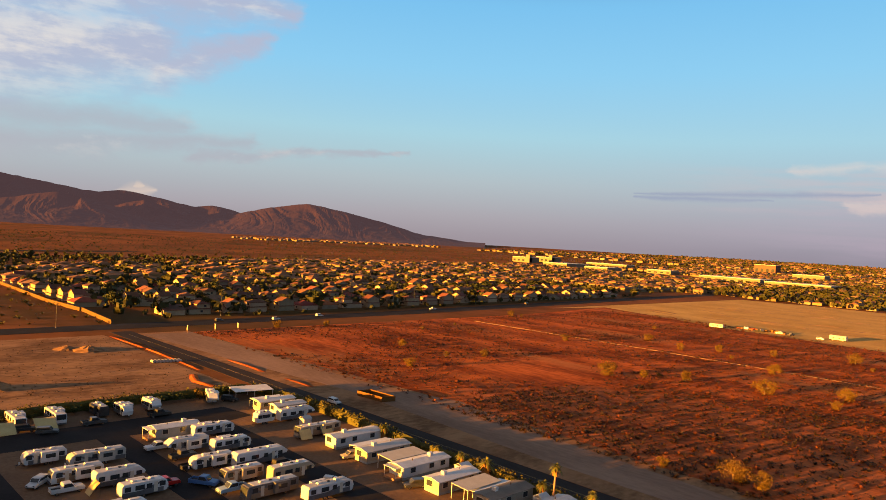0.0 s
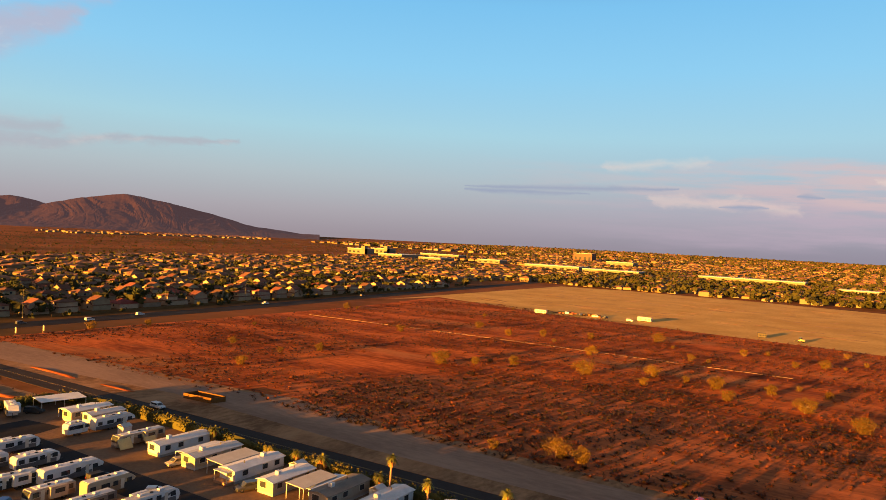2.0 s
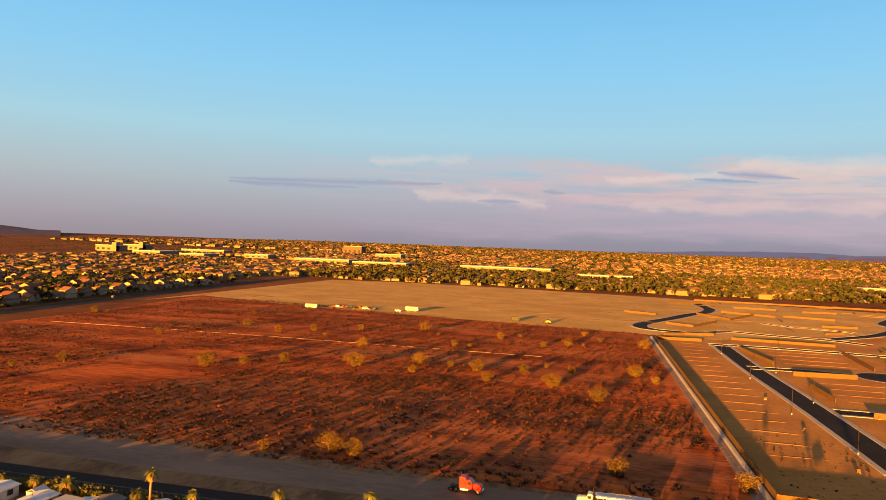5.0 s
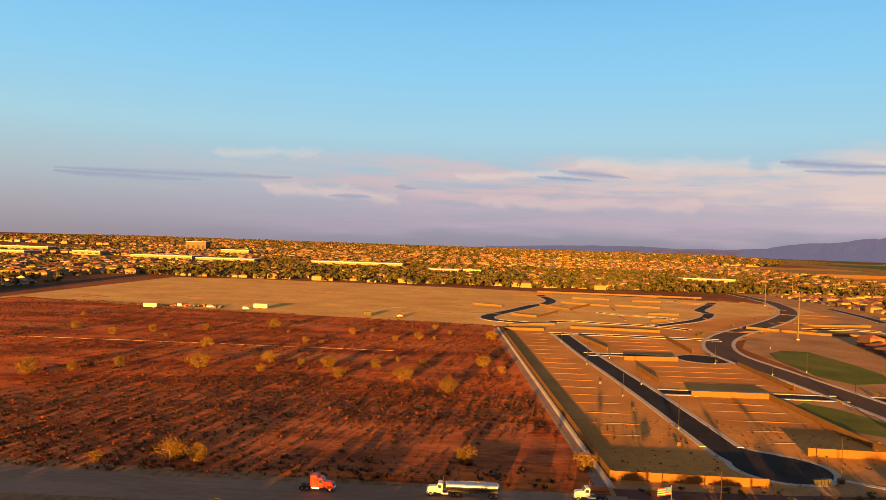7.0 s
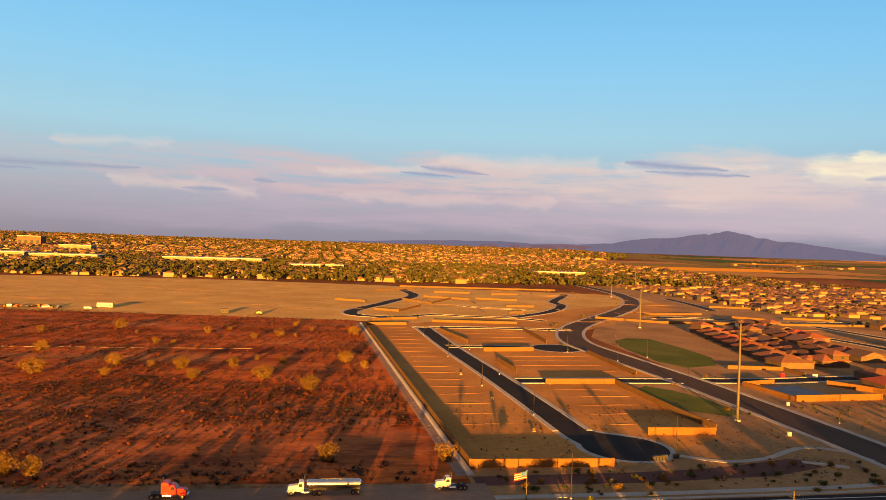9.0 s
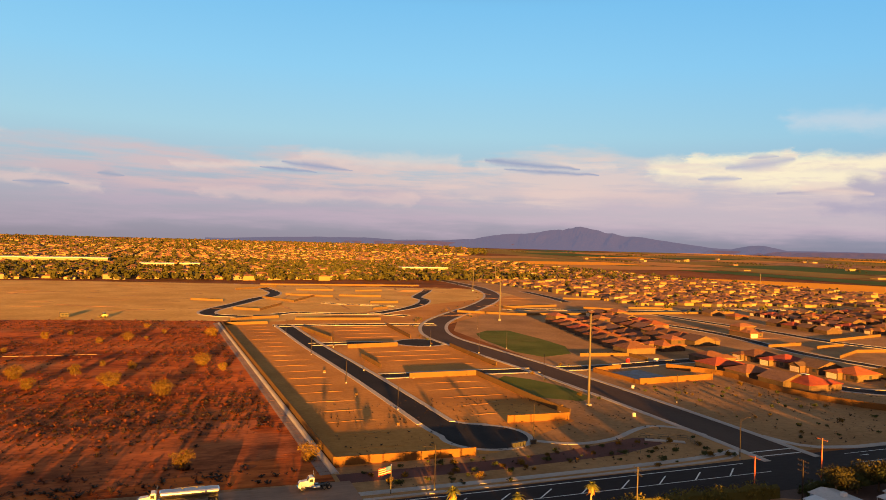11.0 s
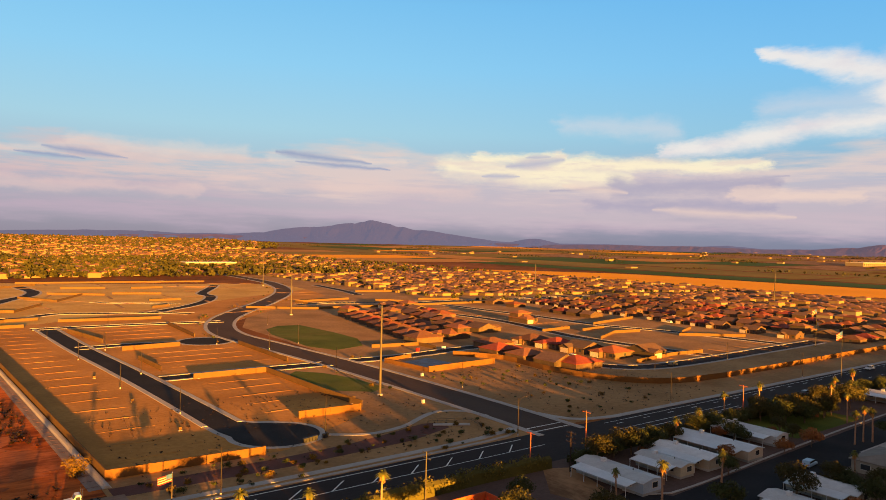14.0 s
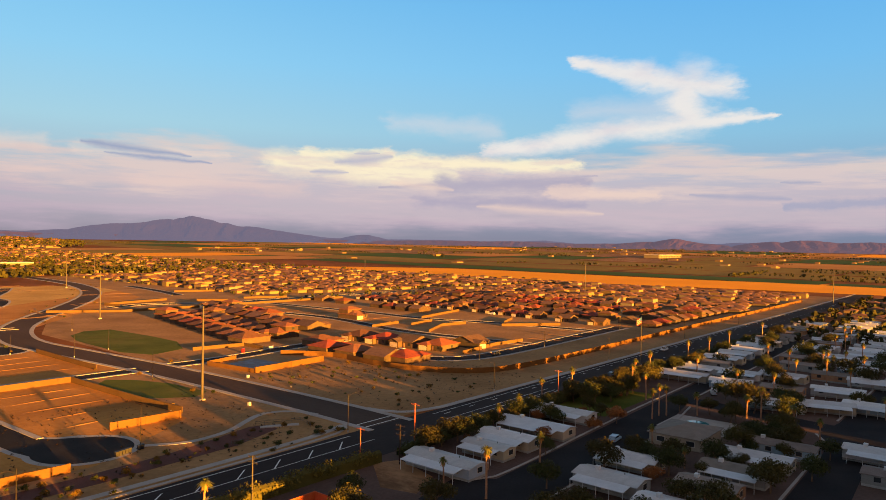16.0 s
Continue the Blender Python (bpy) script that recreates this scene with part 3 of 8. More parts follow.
L_OLIVE = leafy("olive_tree_leaf", (0.020, 0.022, 0.006), (0.072, 0.060, 0.012))
L_RUST = leafy("rust_bush_leaf", (0.13, 0.05, 0.015), (0.26, 0.10, 0.03))
L_HEDGE = leafy("oleander_leaf", (0.025, 0.032, 0.006), (0.11, 0.088, 0.014))
L_PALM = leafy("palm_frond", (0.05, 0.06, 0.012), (0.13, 0.125, 0.025))
L_PALMDRY = leafy("dry_palm_skirt", (0.26, 0.12, 0.03), (0.40, 0.19, 0.05))

# ---- building tools ----
def as_mesh(name, bm, material):
    me = bpy.data.meshes.new(name)
    bm.to_mesh(me)
    bm.free()
    me.materials.append(material)
    return me


def part(name, bm, material, parent, label=""):
    ob = new(name, as_mesh(name, bm, material))
    ob.parent = parent
    return tagged(ob, label)


def thing(name, m, label, category, group=""):
    ob = new(name)
    ob.empty_display_size = 0.3
    ob.matrix_basis = m
    return tagged(ob, label, category, group)


def solid(name, bm, material, label, category="", kind="", m=None):
    ob = new(name, as_mesh(name, bm, material))
    if m:
        ob.matrix_basis = m
    return tagged(ob, label, category, kind=kind)


def bmn():
    return bmesh.new()


def box(bm, x0, x1, y0, y1, z0, z1):
    v = [bm.verts.new(c) for c in ((x0, y0, z0), (x1, y0, z0), (x1, y1, z0), (x0, y1, z0), (x0, y0, z1), (x1, y0, z1), (x1, y1, z1), (x0, y1, z1))]
    for f in ((0, 3, 2, 1), (4, 5, 6, 7), (0, 1, 5, 4), (1, 2, 6, 5), (2, 3, 7, 6), (3, 0, 4, 7)):
        bm.faces.new([v[i] for i in f])
    return bm


def prism(bm, pts, a0, a1, axis="y", inset=0.0):
    """A polygon of (p, q) swept along an axis; p, q are x, z for axis y, and y, z for axis x. inset: the ends drawn in, for softened edges."""
    def at(p, q, a):
        return (p, a, q) if axis == "y" else (a, p, q) if axis == "x" else (p, q, a)
    cp = sum(p for p, q in pts) / len(pts)
    cq = sum(q for p, q in pts) / len(pts)
    s = 1 if a1 > a0 else -1
    rings = [(a0, 1 - inset), (a0 + s * inset, 1), (a1 - s * inset, 1), (a1, 1 - inset)] if inset else [(a0, 1), (a1, 1)]
    pull = lambda d, k: d - math.copysign(min(abs(d), (1 - k) if inset else 0.0), d)
    loops = [[bm.verts.new(at(cp + pull(p - cp, k), cq + pull(q - cq, k), a)) for p, q in pts] for a, k in rings]
    n = len(pts)
    for A, B in zip(loops, loops[1:]):
        for i in range(n):
            bm.faces.new((A[i], A[(i + 1) % n], B[(i + 1) % n], B[i]))
    bm.faces.new(loops[0][::-1])
    bm.faces.new(loops[-1])
    bmesh.ops.recalc_face_normals(bm, faces=bm.faces)
    return bm


def tube(bm, a, b, r0, r1=None, segs=8):
    """A tapered round bar from a to b."""
    a, b, r1 = Vector(a), Vector(b), r0 if r1 is None else r1
    q = (b - a).to_track_quat("Z", "Y").to_matrix()
    A, B = [], []
    for i in range(segs):
        w = 2 * math.pi * i / segs
        d = q @ Vector((math.cos(w), math.sin(w), 0))
        A.append(bm.verts.new(a + d * r0))
        B.append(bm.verts.new(b + d * r1))
    for i in range(segs):
        bm.faces.new((A[i], A[(i + 1) % segs], B[(i + 1) % segs], B[i]))
    bm.faces.new(A[::-1])
    bm.faces.new(B)
    return bm


def curve(pts, step=6.0):
    """A smooth line through points of the plan (Catmull-Rom)."""
    p = [Vector(q) for q in pts]
    p = [2 * p[0] - p[1]] + p + [2 * p[-1] - p[-2]]
    out = []
    for i in range(1, len(p) - 2):
        a, b, c, d = p[i - 1:i + 3]
        n = max(2, int((c - b).length / step))
        for j in range(n):
            t = j / n
            out.append(0.5 * ((2 * b) + (c - a) * t + (2 * a - 5 * b + 4 * c - d) * t * t + (3 * b - a - 3 * c + d) * t ** 3))
    out.append(p[-2])
    return out


def strip(bm, line, half, z0, z1, offset=0.0):
    """A slab that follows a line of the plan."""
    n = len(line)
    rows = []
    for i, p in enumerate(line):
        d = (Vector(line[min(i + 1, n - 1)]) - Vector(line[max(i - 1, 0)])).normalized()
        s = Vector((d.y, -d.x))
        L, R = Vector(p) + s * (offset - half), Vector(p) + s * (offset + half)
        rows.append([bm.verts.new((*L, z1)), bm.verts.new((*R, z1)), bm.verts.new((*R, z0)), bm.verts.new((*L, z0))])
    for A, B in zip(rows, rows[1:]):
        for i in range(4):
            bm.faces.new((A[i], B[i], B[(i + 1) % 4], A[(i + 1) % 4]))
    bm.faces.new(rows[0])
    bm.faces.new(rows[-1][::-1])
    bmesh.ops.recalc_face_normals(bm, faces=bm.faces)
    return bm


def slab(bm, pts, z0, z1):
    """A flat slab with an outline of the plan."""
    A = [bm.verts.new((x, y, z1)) for x, y in pts]
    B = [bm.verts.new((x, y, z0)) for x, y in pts]
    n = len(pts)
    bm.faces.new(A)
    for i in range(n):
        bm.faces.new((A[i], A[(i + 1) % n], B[(i + 1) % n], B[i]))
    bmesh.ops.recalc_face_normals(bm, faces=bm.faces)
    bmesh.ops.triangulate(bm, faces=[f for f in bm.faces if len(f.verts) > 4])
    return bm


def disc(cx, cy, r, n=28, a0=0.0, a1=360.0, sy=1.0):
    return [(cx + r * math.cos(radians(a0 + (a1 - a0) * i / n)), cy + sy * r * math.sin(radians(a0 + (a1 - a0) * i / n))) for i in range(n)]


def land(x, y):
    """The height of the land: level near by, rising gently to the skyline."""
    r = math.hypot(x, y)
    return 0.0 if r < 1200 else 34.0 * ((r - 1200) / 3600) ** 1.3


def quads(name, verts, faces, material):
    me = bpy.data.meshes.new(name)
    me.from_pydata(verts, [], faces)
    me.materials.append(material)
    return me


def leaf_cloud(rng, blobs, count, size, flat=0.7):
    """Small leaf faces scattered through a few uneven lobes: lists of vertices and faces. blobs: (x, y, z, radius)."""
    vs, fs = [], []
    weight = [b[3] ** 2 for b in blobs]
    for b, w in zip(blobs, weight):
        for _ in range(max(3, int(count * w / sum(weight)))):
            d = Vector((rng.gauss(0, 1), rng.gauss(0, 1), rng.gauss(0, 1))).normalized()
            r = b[3] * rng.uniform(0.45, 1.05)
            c = Vector((b[0], b[1], b[2])) + Vector((d.x * r, d.y * r, d.z * r * flat))
            n = (d + 0.7 * Vector((rng.gauss(0, 1), rng.gauss(0, 1), rng.gauss(0, 1)))).normalized()
            t = n.orthogonal().normalized()
            t = Matrix.Rotation(rng.uniform(0, 6.3), 3, n) @ t
            u = n.cross(t)
            s = size * rng.uniform(0.6, 1.4)
            i = len(vs)
            vs += [c - t * s, c + u * s * 0.6, c + t * s, c - u * s * 0.6]
            fs.append((i, i + 1, i + 2, i + 3))
    return vs, fs

# ---- the land ----
def ground_sheet():
    radii = [0.0] + [20 * 1.16 ** i for i in range(38)]
    radii = [r for r in radii if r < 4950] + [4950.0]
    n = 120
    vs, fs = [(0.0, 0.0, 0.0)], []
    for r in radii[1:]:
        vs += [(r * math.cos(2 * math.pi * i / n), r * math.sin(2 * math.pi * i / n), land(r, 0)) for i in range(n)]
    for i in range(n):
        fs.append((0, 1 + i, 1 + (i + 1) % n))
    for k in range(len(radii) - 2):
        a, b = 1 + k * n, 1 + (k + 1) * n
        fs += [(a + i, b + i, b + (i + 1) % n, a + (i + 1) % n) for i in range(n)]
    tagged(new("ground", quads("ground", vs, fs, M_PLAIN)), "brown desert plain reaching to the mountains", "ground", kind="structure")


M_PLAIN = paint("plain_earth", (0.085, 0.032, 0.010), (0.24, 0.085, 0.025), 0.95, 0.006, 0.05, 0.2, pos=True, contrast=0.17, stain=((0.05, 0.038, 0.013), 0.9))
ground_sheet()


def area(name, pts, material, label, z=0.03, category="ground"):
    return solid(name, slab(bmn(), pts, z - 0.06, z), material, label, category, "structure")


area("field", [(-318, 148), (-319, 400), (-335, 532), (-203, 486), (-80, 467), (22, 449), (24, 424), (33, 147)], M_FIELD, "red desert field dotted with dry scrub", 0.03)
g = random.Random(3)
rim = []
for i in range(90):
    q = 360 * i / 90
    x, y = -68 + 98 * math.cos(radians(q)), 172 + (62 * math.sin(radians(q)) if q < 180 else 22 * math.sin(radians(q)))
    k = 1 + 0.22 * noise.noise(Vector((math.cos(radians(q)) * 5, math.sin(radians(q)) * 5, 2.0))) + g.uniform(-0.03, 0.03)
    rim.append((min(29.5, -68 + (x + 68) * k), max(149.5, 172 + (y - 172) * k)))
# ragged patch whose colour stands in for shade under the brush
area("brushy_ground", rim, M_SHADESOIL, "brushy ground darkened as if in shade", 0.036)
area("dirt_road", [(-318, 128), (-240, 133), (-180, 139), (-100, 134), (36, 133), (36, 146), (-60, 147), (-120, 152), (-150, 160), (-180, 152), (-318, 150)], M_DIRTROAD, "pale dirt track beside the road", 0.045)
area("road_shoulder", [(-322, 126.7), (-322, 150), (-150, 158), (36, 146), (36, 132.8), (20, 132.7), (-20, 126.8)], M_LOT, "bare brown shoulder between road and track", 0.04)
area("graded_lot", [(-345, 470), (-335, 532), (-203, 486), (-80, 467), (18, 449), (60, 440), (320, 640), (330, 720), (200, 760), (54, 811), (-123, 849), (-266, 859), (-345, 840)], M_GRADED, "bare tan graded building land", 0.035)
area("brown_lot", [(-322, 40), (-322, 112), (-232, 111), (-200, 112), (-198, 20), (-300, 10)], M_LOT, "empty bladed dirt lot", 0.026)
area("park_gravel", [(-198, 20), (-198, 116), (60, 116), (60, -20), (-150, -20)], M_PARK, "dusty gravel of the caravan park", 0.032)
area("home_park_gravel", [(60, -60), (60, 117), (540, 117), (545, -60)], M_YARD, "dark gravel yards of the home park", 0.029)
area("pads", [(36, 153), (26, 430), (60, 445), (320, 640), (300, 560), (200, 455), (160, 410), (135, 370), (131, 330), (133, 250), (135, 150)], M_PAD, "graded house pads of tan earth", 0.028)
area("verge", [(33, 133), (33, 155), (100, 156), (135, 175), (137, 134)], M_SANDLOT, "sandy verge beside the pavement", 0.034)
area("channel", [(34, 144.6), (34, 150.4), (70, 150.6), (90, 152), (104, 155), (116, 158), (121, 156), (120, 151), (104, 146), (70, 143.8)], M_GRAVEL, "dark gravel channel of a shallow basin", 0.044)
area("corner_lot", [(72, 154), (110, 178), (112, 190), (110, 250), (134, 250), (136, 141), (110, 150)], M_SANDLOT, "sandy landscaped corner with small shrubs", 0.04)
area("east_pads", [(150, 136), (150, 300), (152, 380), (170, 420), (220, 490), (330, 700), (330, 900), (800, 900), (830, 300), (820, 134)], M_SANDLOT, "graded earth between the new houses", 0.022)
area("golden_field", [(800, 760), (830, 416), (868, 250), (900, 60), (1130, 60), (1056, 321), (1046, 524), (1053, 733), (1015, 980), (1000, 1300), (850, 1300), (780, 1010)], M_STUBBLE, "golden stubble field", 0.45)

# far farm land, draped on the plain
rng = random.Random(5)


def far_patch(x0, x1, y0, y1, material, label, lift=0.6):
    bm = bmn()
    n, k = 8, 8
    g = [[bm.verts.new((x0 + (x1 - x0) * i / n, y0 + (y1 - y0) * j / k, land(x0 + (x1 - x0) * i / n, y0 + (y1 - y0) * j / k) + lift)) for j in range(k + 1)] for i in range(n + 1)]
    for i in range(n):
        for j in range(k):
            bm.faces.new((g[i][j], g[i + 1][j], g[i + 1][j + 1], g[i][j + 1]))
    solid("farm_field", bm, material, label, "field", "structure")


far_patch(1065, 1185, 200, 1500, M_CROP, "strip of green crop", 0.7)
far_patch(1060, 1130, -200, 190, M_CROP, "strip of green crop", 0.7)
for x0, x1, y0, y1, m, lab in ((800, 1190, 1310, 1560, M_TANFIELD, "distant flat tan field"), (830, 1195, 1570, 1800, M_STUBBLE, "distant golden stubble field"), (830, 1195, 1810, 2050, M_OLIVEFIELD, "distant flat olive field"), (830, 1195, 2060, 2300, M_TANFIELD, "distant flat tan field"), (1058, 1190, 1505, 1560, M_CROP, "distant strip of green crop")):
    far_patch(x0, x1, y0, y1, m, lab, 0.9 if m is not M_CROP else 1.2)
count = 0
for r0, r1 in ((1200, 1420), (1430, 1750), (1765, 2150), (2170, 2650), (2670, 3200), (3230, 3900)):
    y = -700.0
    while y < 3300:
        d = rng.uniform(160, 520)
        if math.hypot(r1, y + d) < 4700 and math.hypot(r1, y) < 4700:
            m = rng.choice([M_OLIVEFIELD, M_OLIVEFIELD, M_CROP, M_TANFIELD, M_TANFIELD, M_STUBBLE, M_LOT])
            far_patch(r0 + rng.uniform(0, 30), r1, y, y + d * 0.96, m, "distant flat farm field", 0.4 + 0.04 * (count % 7))
            count += 1
        y += d


def mountain(name, peaks, r0, depth, az0, az1, material, label, rough, seed, spur=0.5):
    """A range of hills: peaks are (bearing clockwise from +y, elevation seen from the middle, spread), all in degrees; spurs run down towards the plain."""
    na, nr = 560, 40
    vs, fs = [], []
    for i in range(na + 1):
        az = az0 + (az1 - az0) * i / na
        el = 0.0
        for a, e, w in peaks:
            d = abs(az - a) / w
            el = max(el, e * max(0.0, 1 - d ** 1.35))
        jag = noise.fractal(Vector((az * 0.9, seed, 1.0)), 0.9, 2.1, 5)
        el = (el + 0.05 * rough * jag * min(1.0, el * 2.5)) * min(1, (az - az0) / 2, (az1 - az) / 2)
        crest = 50 + r0 * math.tan(radians(max(el, 0)))
        for j in range(nr + 1):
            q = j / nr
            r = r0 - depth + q * depth * 1.35
            ca, sa = math.sin(radians(az)), math.cos(radians(az))
            p = Vector((r * ca, r * sa, 0))
            base = land(p.x, p.y) - 3
            s = min(1.0, q / 0.74)
            s = s ** 1.35 if q < 0.74 else max(0.0, 1 - (q - 0.74) / 0.26)
            f = noise.fractal(p * 0.012 + Vector((0, seed, 0)), 1.0, 2.0, 4)
            warp = 0.8 * noise.noise(Vector((az * 0.35, q * 1.6, seed + 5)))
            rid = min(1.6, noise.ridged_multi_fractal(Vector((az * spur + warp, q * 0.8, seed)), 0.85, 2.2, 5, 1.0, 2.0))
            h = max(0.0, crest - base)
            z = base + h * s * (1 - rough * 1.15 * max(0.0, 0.95 - 0.62 * rid) * (1 - s ** 4)) + f * rough * 0.07 * h * (1 - s ** 6)
            vs.append((p.x, p.y, z))
    for i in range(na):
        for j in range(nr):
            a = i * (nr + 1) + j
            fs.append((a, a + 1, a + nr + 2, a + nr + 1))
    me = quads(name, vs, fs, material)
    tagged(new(name, me), label, "mountain", kind="structure")


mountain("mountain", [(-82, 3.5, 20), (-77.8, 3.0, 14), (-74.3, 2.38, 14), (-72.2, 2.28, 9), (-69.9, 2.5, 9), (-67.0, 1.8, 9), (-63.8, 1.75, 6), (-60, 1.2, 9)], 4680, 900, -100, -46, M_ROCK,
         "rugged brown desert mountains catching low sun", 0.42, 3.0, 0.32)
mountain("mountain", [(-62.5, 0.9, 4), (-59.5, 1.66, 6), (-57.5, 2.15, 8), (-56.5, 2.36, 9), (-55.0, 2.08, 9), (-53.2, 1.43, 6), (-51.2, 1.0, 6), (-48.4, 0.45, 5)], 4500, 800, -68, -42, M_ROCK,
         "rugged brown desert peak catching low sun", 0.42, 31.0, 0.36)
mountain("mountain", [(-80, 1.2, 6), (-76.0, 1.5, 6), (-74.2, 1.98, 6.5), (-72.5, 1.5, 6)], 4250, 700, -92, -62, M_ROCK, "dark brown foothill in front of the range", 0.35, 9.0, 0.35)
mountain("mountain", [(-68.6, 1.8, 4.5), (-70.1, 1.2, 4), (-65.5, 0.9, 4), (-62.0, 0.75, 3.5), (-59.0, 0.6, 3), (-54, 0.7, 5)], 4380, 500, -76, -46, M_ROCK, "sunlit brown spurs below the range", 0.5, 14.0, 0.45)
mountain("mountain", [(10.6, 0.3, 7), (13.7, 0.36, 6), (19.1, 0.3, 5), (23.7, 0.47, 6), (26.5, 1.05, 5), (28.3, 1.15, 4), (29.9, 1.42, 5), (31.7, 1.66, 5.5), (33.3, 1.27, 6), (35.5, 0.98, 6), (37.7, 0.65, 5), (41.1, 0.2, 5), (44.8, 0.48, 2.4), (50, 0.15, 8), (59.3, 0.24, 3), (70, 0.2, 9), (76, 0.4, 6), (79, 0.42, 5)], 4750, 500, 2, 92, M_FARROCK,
         "skyline mountain with painted blue haze", 0.6, 17.0, 0.7)
mountain("mountain", [(16.9, 0.12, 5), (19.6, 0.2, 4), (24.2, 0.16, 5), (29, 0.2, 5), (33.3, 0.18, 5), (38, 0.06, 4)], 4600, 300, 10, 46, M_REDROCK, "low foothills with painted pinkish haze", 0.6, 37.0, 1.0)
mountain("mountain", [(65.5, 0.1, 4), (67.6, 0.3, 3), (69.5, 0.55, 2.8), (71, 0.25, 3), (76.3, 0.45, 3), (78.7, 0.6, 4), (81.1, 0.42, 4), (82.5, 0.5, 4), (86, 0.4, 5), (91, 0.5, 8), (52, 0.1, 6), (57, 0.14, 5)], 4620, 600, 44, 100, M_REDROCK, "low reddish mountains with painted haze", 0.5, 23.0, 0.8)

# ---- roads ----
ART_N, ART_S = 132.5, 114.5


def road(name, pts, width, label, material=None, z=0.06, walk=0.0, step=6.0):
    line = curve(pts, step)
    ob = solid(name, strip(bmn(), line, width / 2, z - 0.1, z), material or M_ASPHALT, label, "road", "structure")
    if walk:
        for s in (-1, 1):
            solid("pavement", strip(bmn(), line, walk / 2, 0.0, z + 0.12, s * (width / 2 + walk / 2 + 0.02)), M_CONC, "pale concrete kerb and pavement", "pavement", "structure")
    return line


area("road_arterial", [(-330, 117.5), (-330, 126.5), (-20, 126.5), (20, 132.5), (136, 134), (200, 133), (420, 132), (1500, 129), (1500, 112), (420, 114), (60, 114.5), (0, 117)], M_ARTERIAL, "wide dark asphalt arterial road", 0.062, "road")
area("road_north", [(-342, -600), (-354, 100), (-362, 300), (-390, 640), (-420, 1000), (-470, 1700), (-451, 1700), (-402, 1000), (-372, 640), (-345, 320), (-337, 100), (-322, -600)], M_ASPHALT, "dark arterial road past the suburb", 0.064, "road")
ROAD_C = road("road_boulevard", [(143, 131), (144, 165), (143, 240), (138, 310), (135, 350), (141, 384), (158, 424), (187, 468), (226, 520), (269, 586), (300, 650), (320, 715), (333, 790), (345, 1000), (360, 1500)], 13.5, "curving dusty asphalt boulevard", M_DUSTROAD, walk=2.0)
road("street_a", [(60.5, 419), (61.5, 380), (63, 335), (66, 285), (67.8, 250), (69.3, 210), (70, 186)], 8.2, "new asphalt street of the subdivision", walk=1.7)
area("street_a_end", disc(78, 169.5, 11.0, 40), M_ASPHALT, "turning circle of new asphalt", 0.066, "road")
area("kerb_a_end", disc(78, 169.5, 12.6, 40), M_CONC, "concrete kerb round the turning circle", 0.05, "pavement")
area("street_a_neck", [(65.9, 188), (74.1, 188), (75.2, 185.6), (77.6, 182.8), (81.5, 180.6), (84, 176), (70, 168), (67.6, 173), (66.4, 179)], M_ASPHALT, "new asphalt widening into the turning circle", 0.0655, "road")
area("kerb_a_neck", [(64.4, 188), (75.7, 188), (76.6, 186.2), (78.8, 184.0), (83.5, 182), (86, 176), (70, 166), (66, 172), (64.9, 179)], M_CONC, "concrete kerb at the turning circle", 0.0475, "pavement")
road("street_b", [(74, 256), (100, 256), (138, 255)], 7.5, "new asphalt side street", walk=1.6, z=0.058)
road("street_c", [(62, 341), (84, 342), (104, 338)], 6.5, "short new asphalt street", walk=1.4, z=0.057)
area("street_c_end", disc(117, 338, 12), M_ASPHALT, "turning circle of new asphalt", 0.055, "road")
area("kerb_c_end", disc(117, 338, 13.8), M_CONC, "concrete kerb round the turning circle", 0.045, "pavement")
road("street_d", [(54, 418), (100, 418), (152, 412)], 6.5, "new asphalt street", walk=1.4, z=0.056)

# lines on the arterial
bm = bmn()
for i in range(60):
    u = -8 + 12.2 * i
    if u > 158:
        box(bm, u, u + 3.0, 128.6, 128.85, 0.05, 0.07)
    if i < 8 or i > 13:
        box(bm, u, u + 3.0, 120.2, 120.4, 0.05, 0.07)
box(bm, 20, 128, 131.6, 131.85, 0.05, 0.07)
box(bm, 160, 900, 130.8, 131.0, 0.05, 0.07)
box(bm, -20, 130, 125.0, 125.2, 0.05, 0.07)
for i in range(11):
    x = 22 + 9.6 * i
    slab(bm, [(x, 125.3), (x + 0.45, 125.3), (x + 5.2, 129.4), (x + 4.75, 129.4)], 0.05, 0.071)
for y in (121.6, 124.4):
    box(bm, 156, 215, y, y + 0.2, 0.05, 0.07)
for k in range(2):
    box(bm, 136.5, 150, 134.8 + 3.4 * k, 135.2 + 3.4 * k, 0.05, 0.075)
solid("road_lines", bm, M_LINE, "white painted lane lines", "road marking", "structure")
bm = bmn()
for y in (121.9, 122.2):
    box(bm, -320, 20, y, y + 0.12, 0.05, 0.068)
solid("road_lines", bm, M_YLINE, "faded yellow centre lines", "road marking", "structure")
solid("pavement", strip(bmn(), curve([(36, 137.5), (80, 137.2), (120, 138.2), (134, 141)], 5), 1.0, 0.0, 0.14), M_CONC, "pale pavement along the arterial", "pavement", "structure")
solid("pavement", strip(bmn(), curve([(134.5, 141), (128, 136.2), (100, 134.6), (36, 134.2)], 4), 0.5, 0.0, 0.16), M_CONC, "pale concrete kerb", "pavement", "structure")
solid("pavement", strip(bmn(), curve([(152, 150), (155, 140), (166, 135.2), (200, 134.4), (420, 133.5), (1000, 131)], 6), 1.1, 0.0, 0.16), M_CONC, "pale pavement along the arterial", "pavement", "structure")
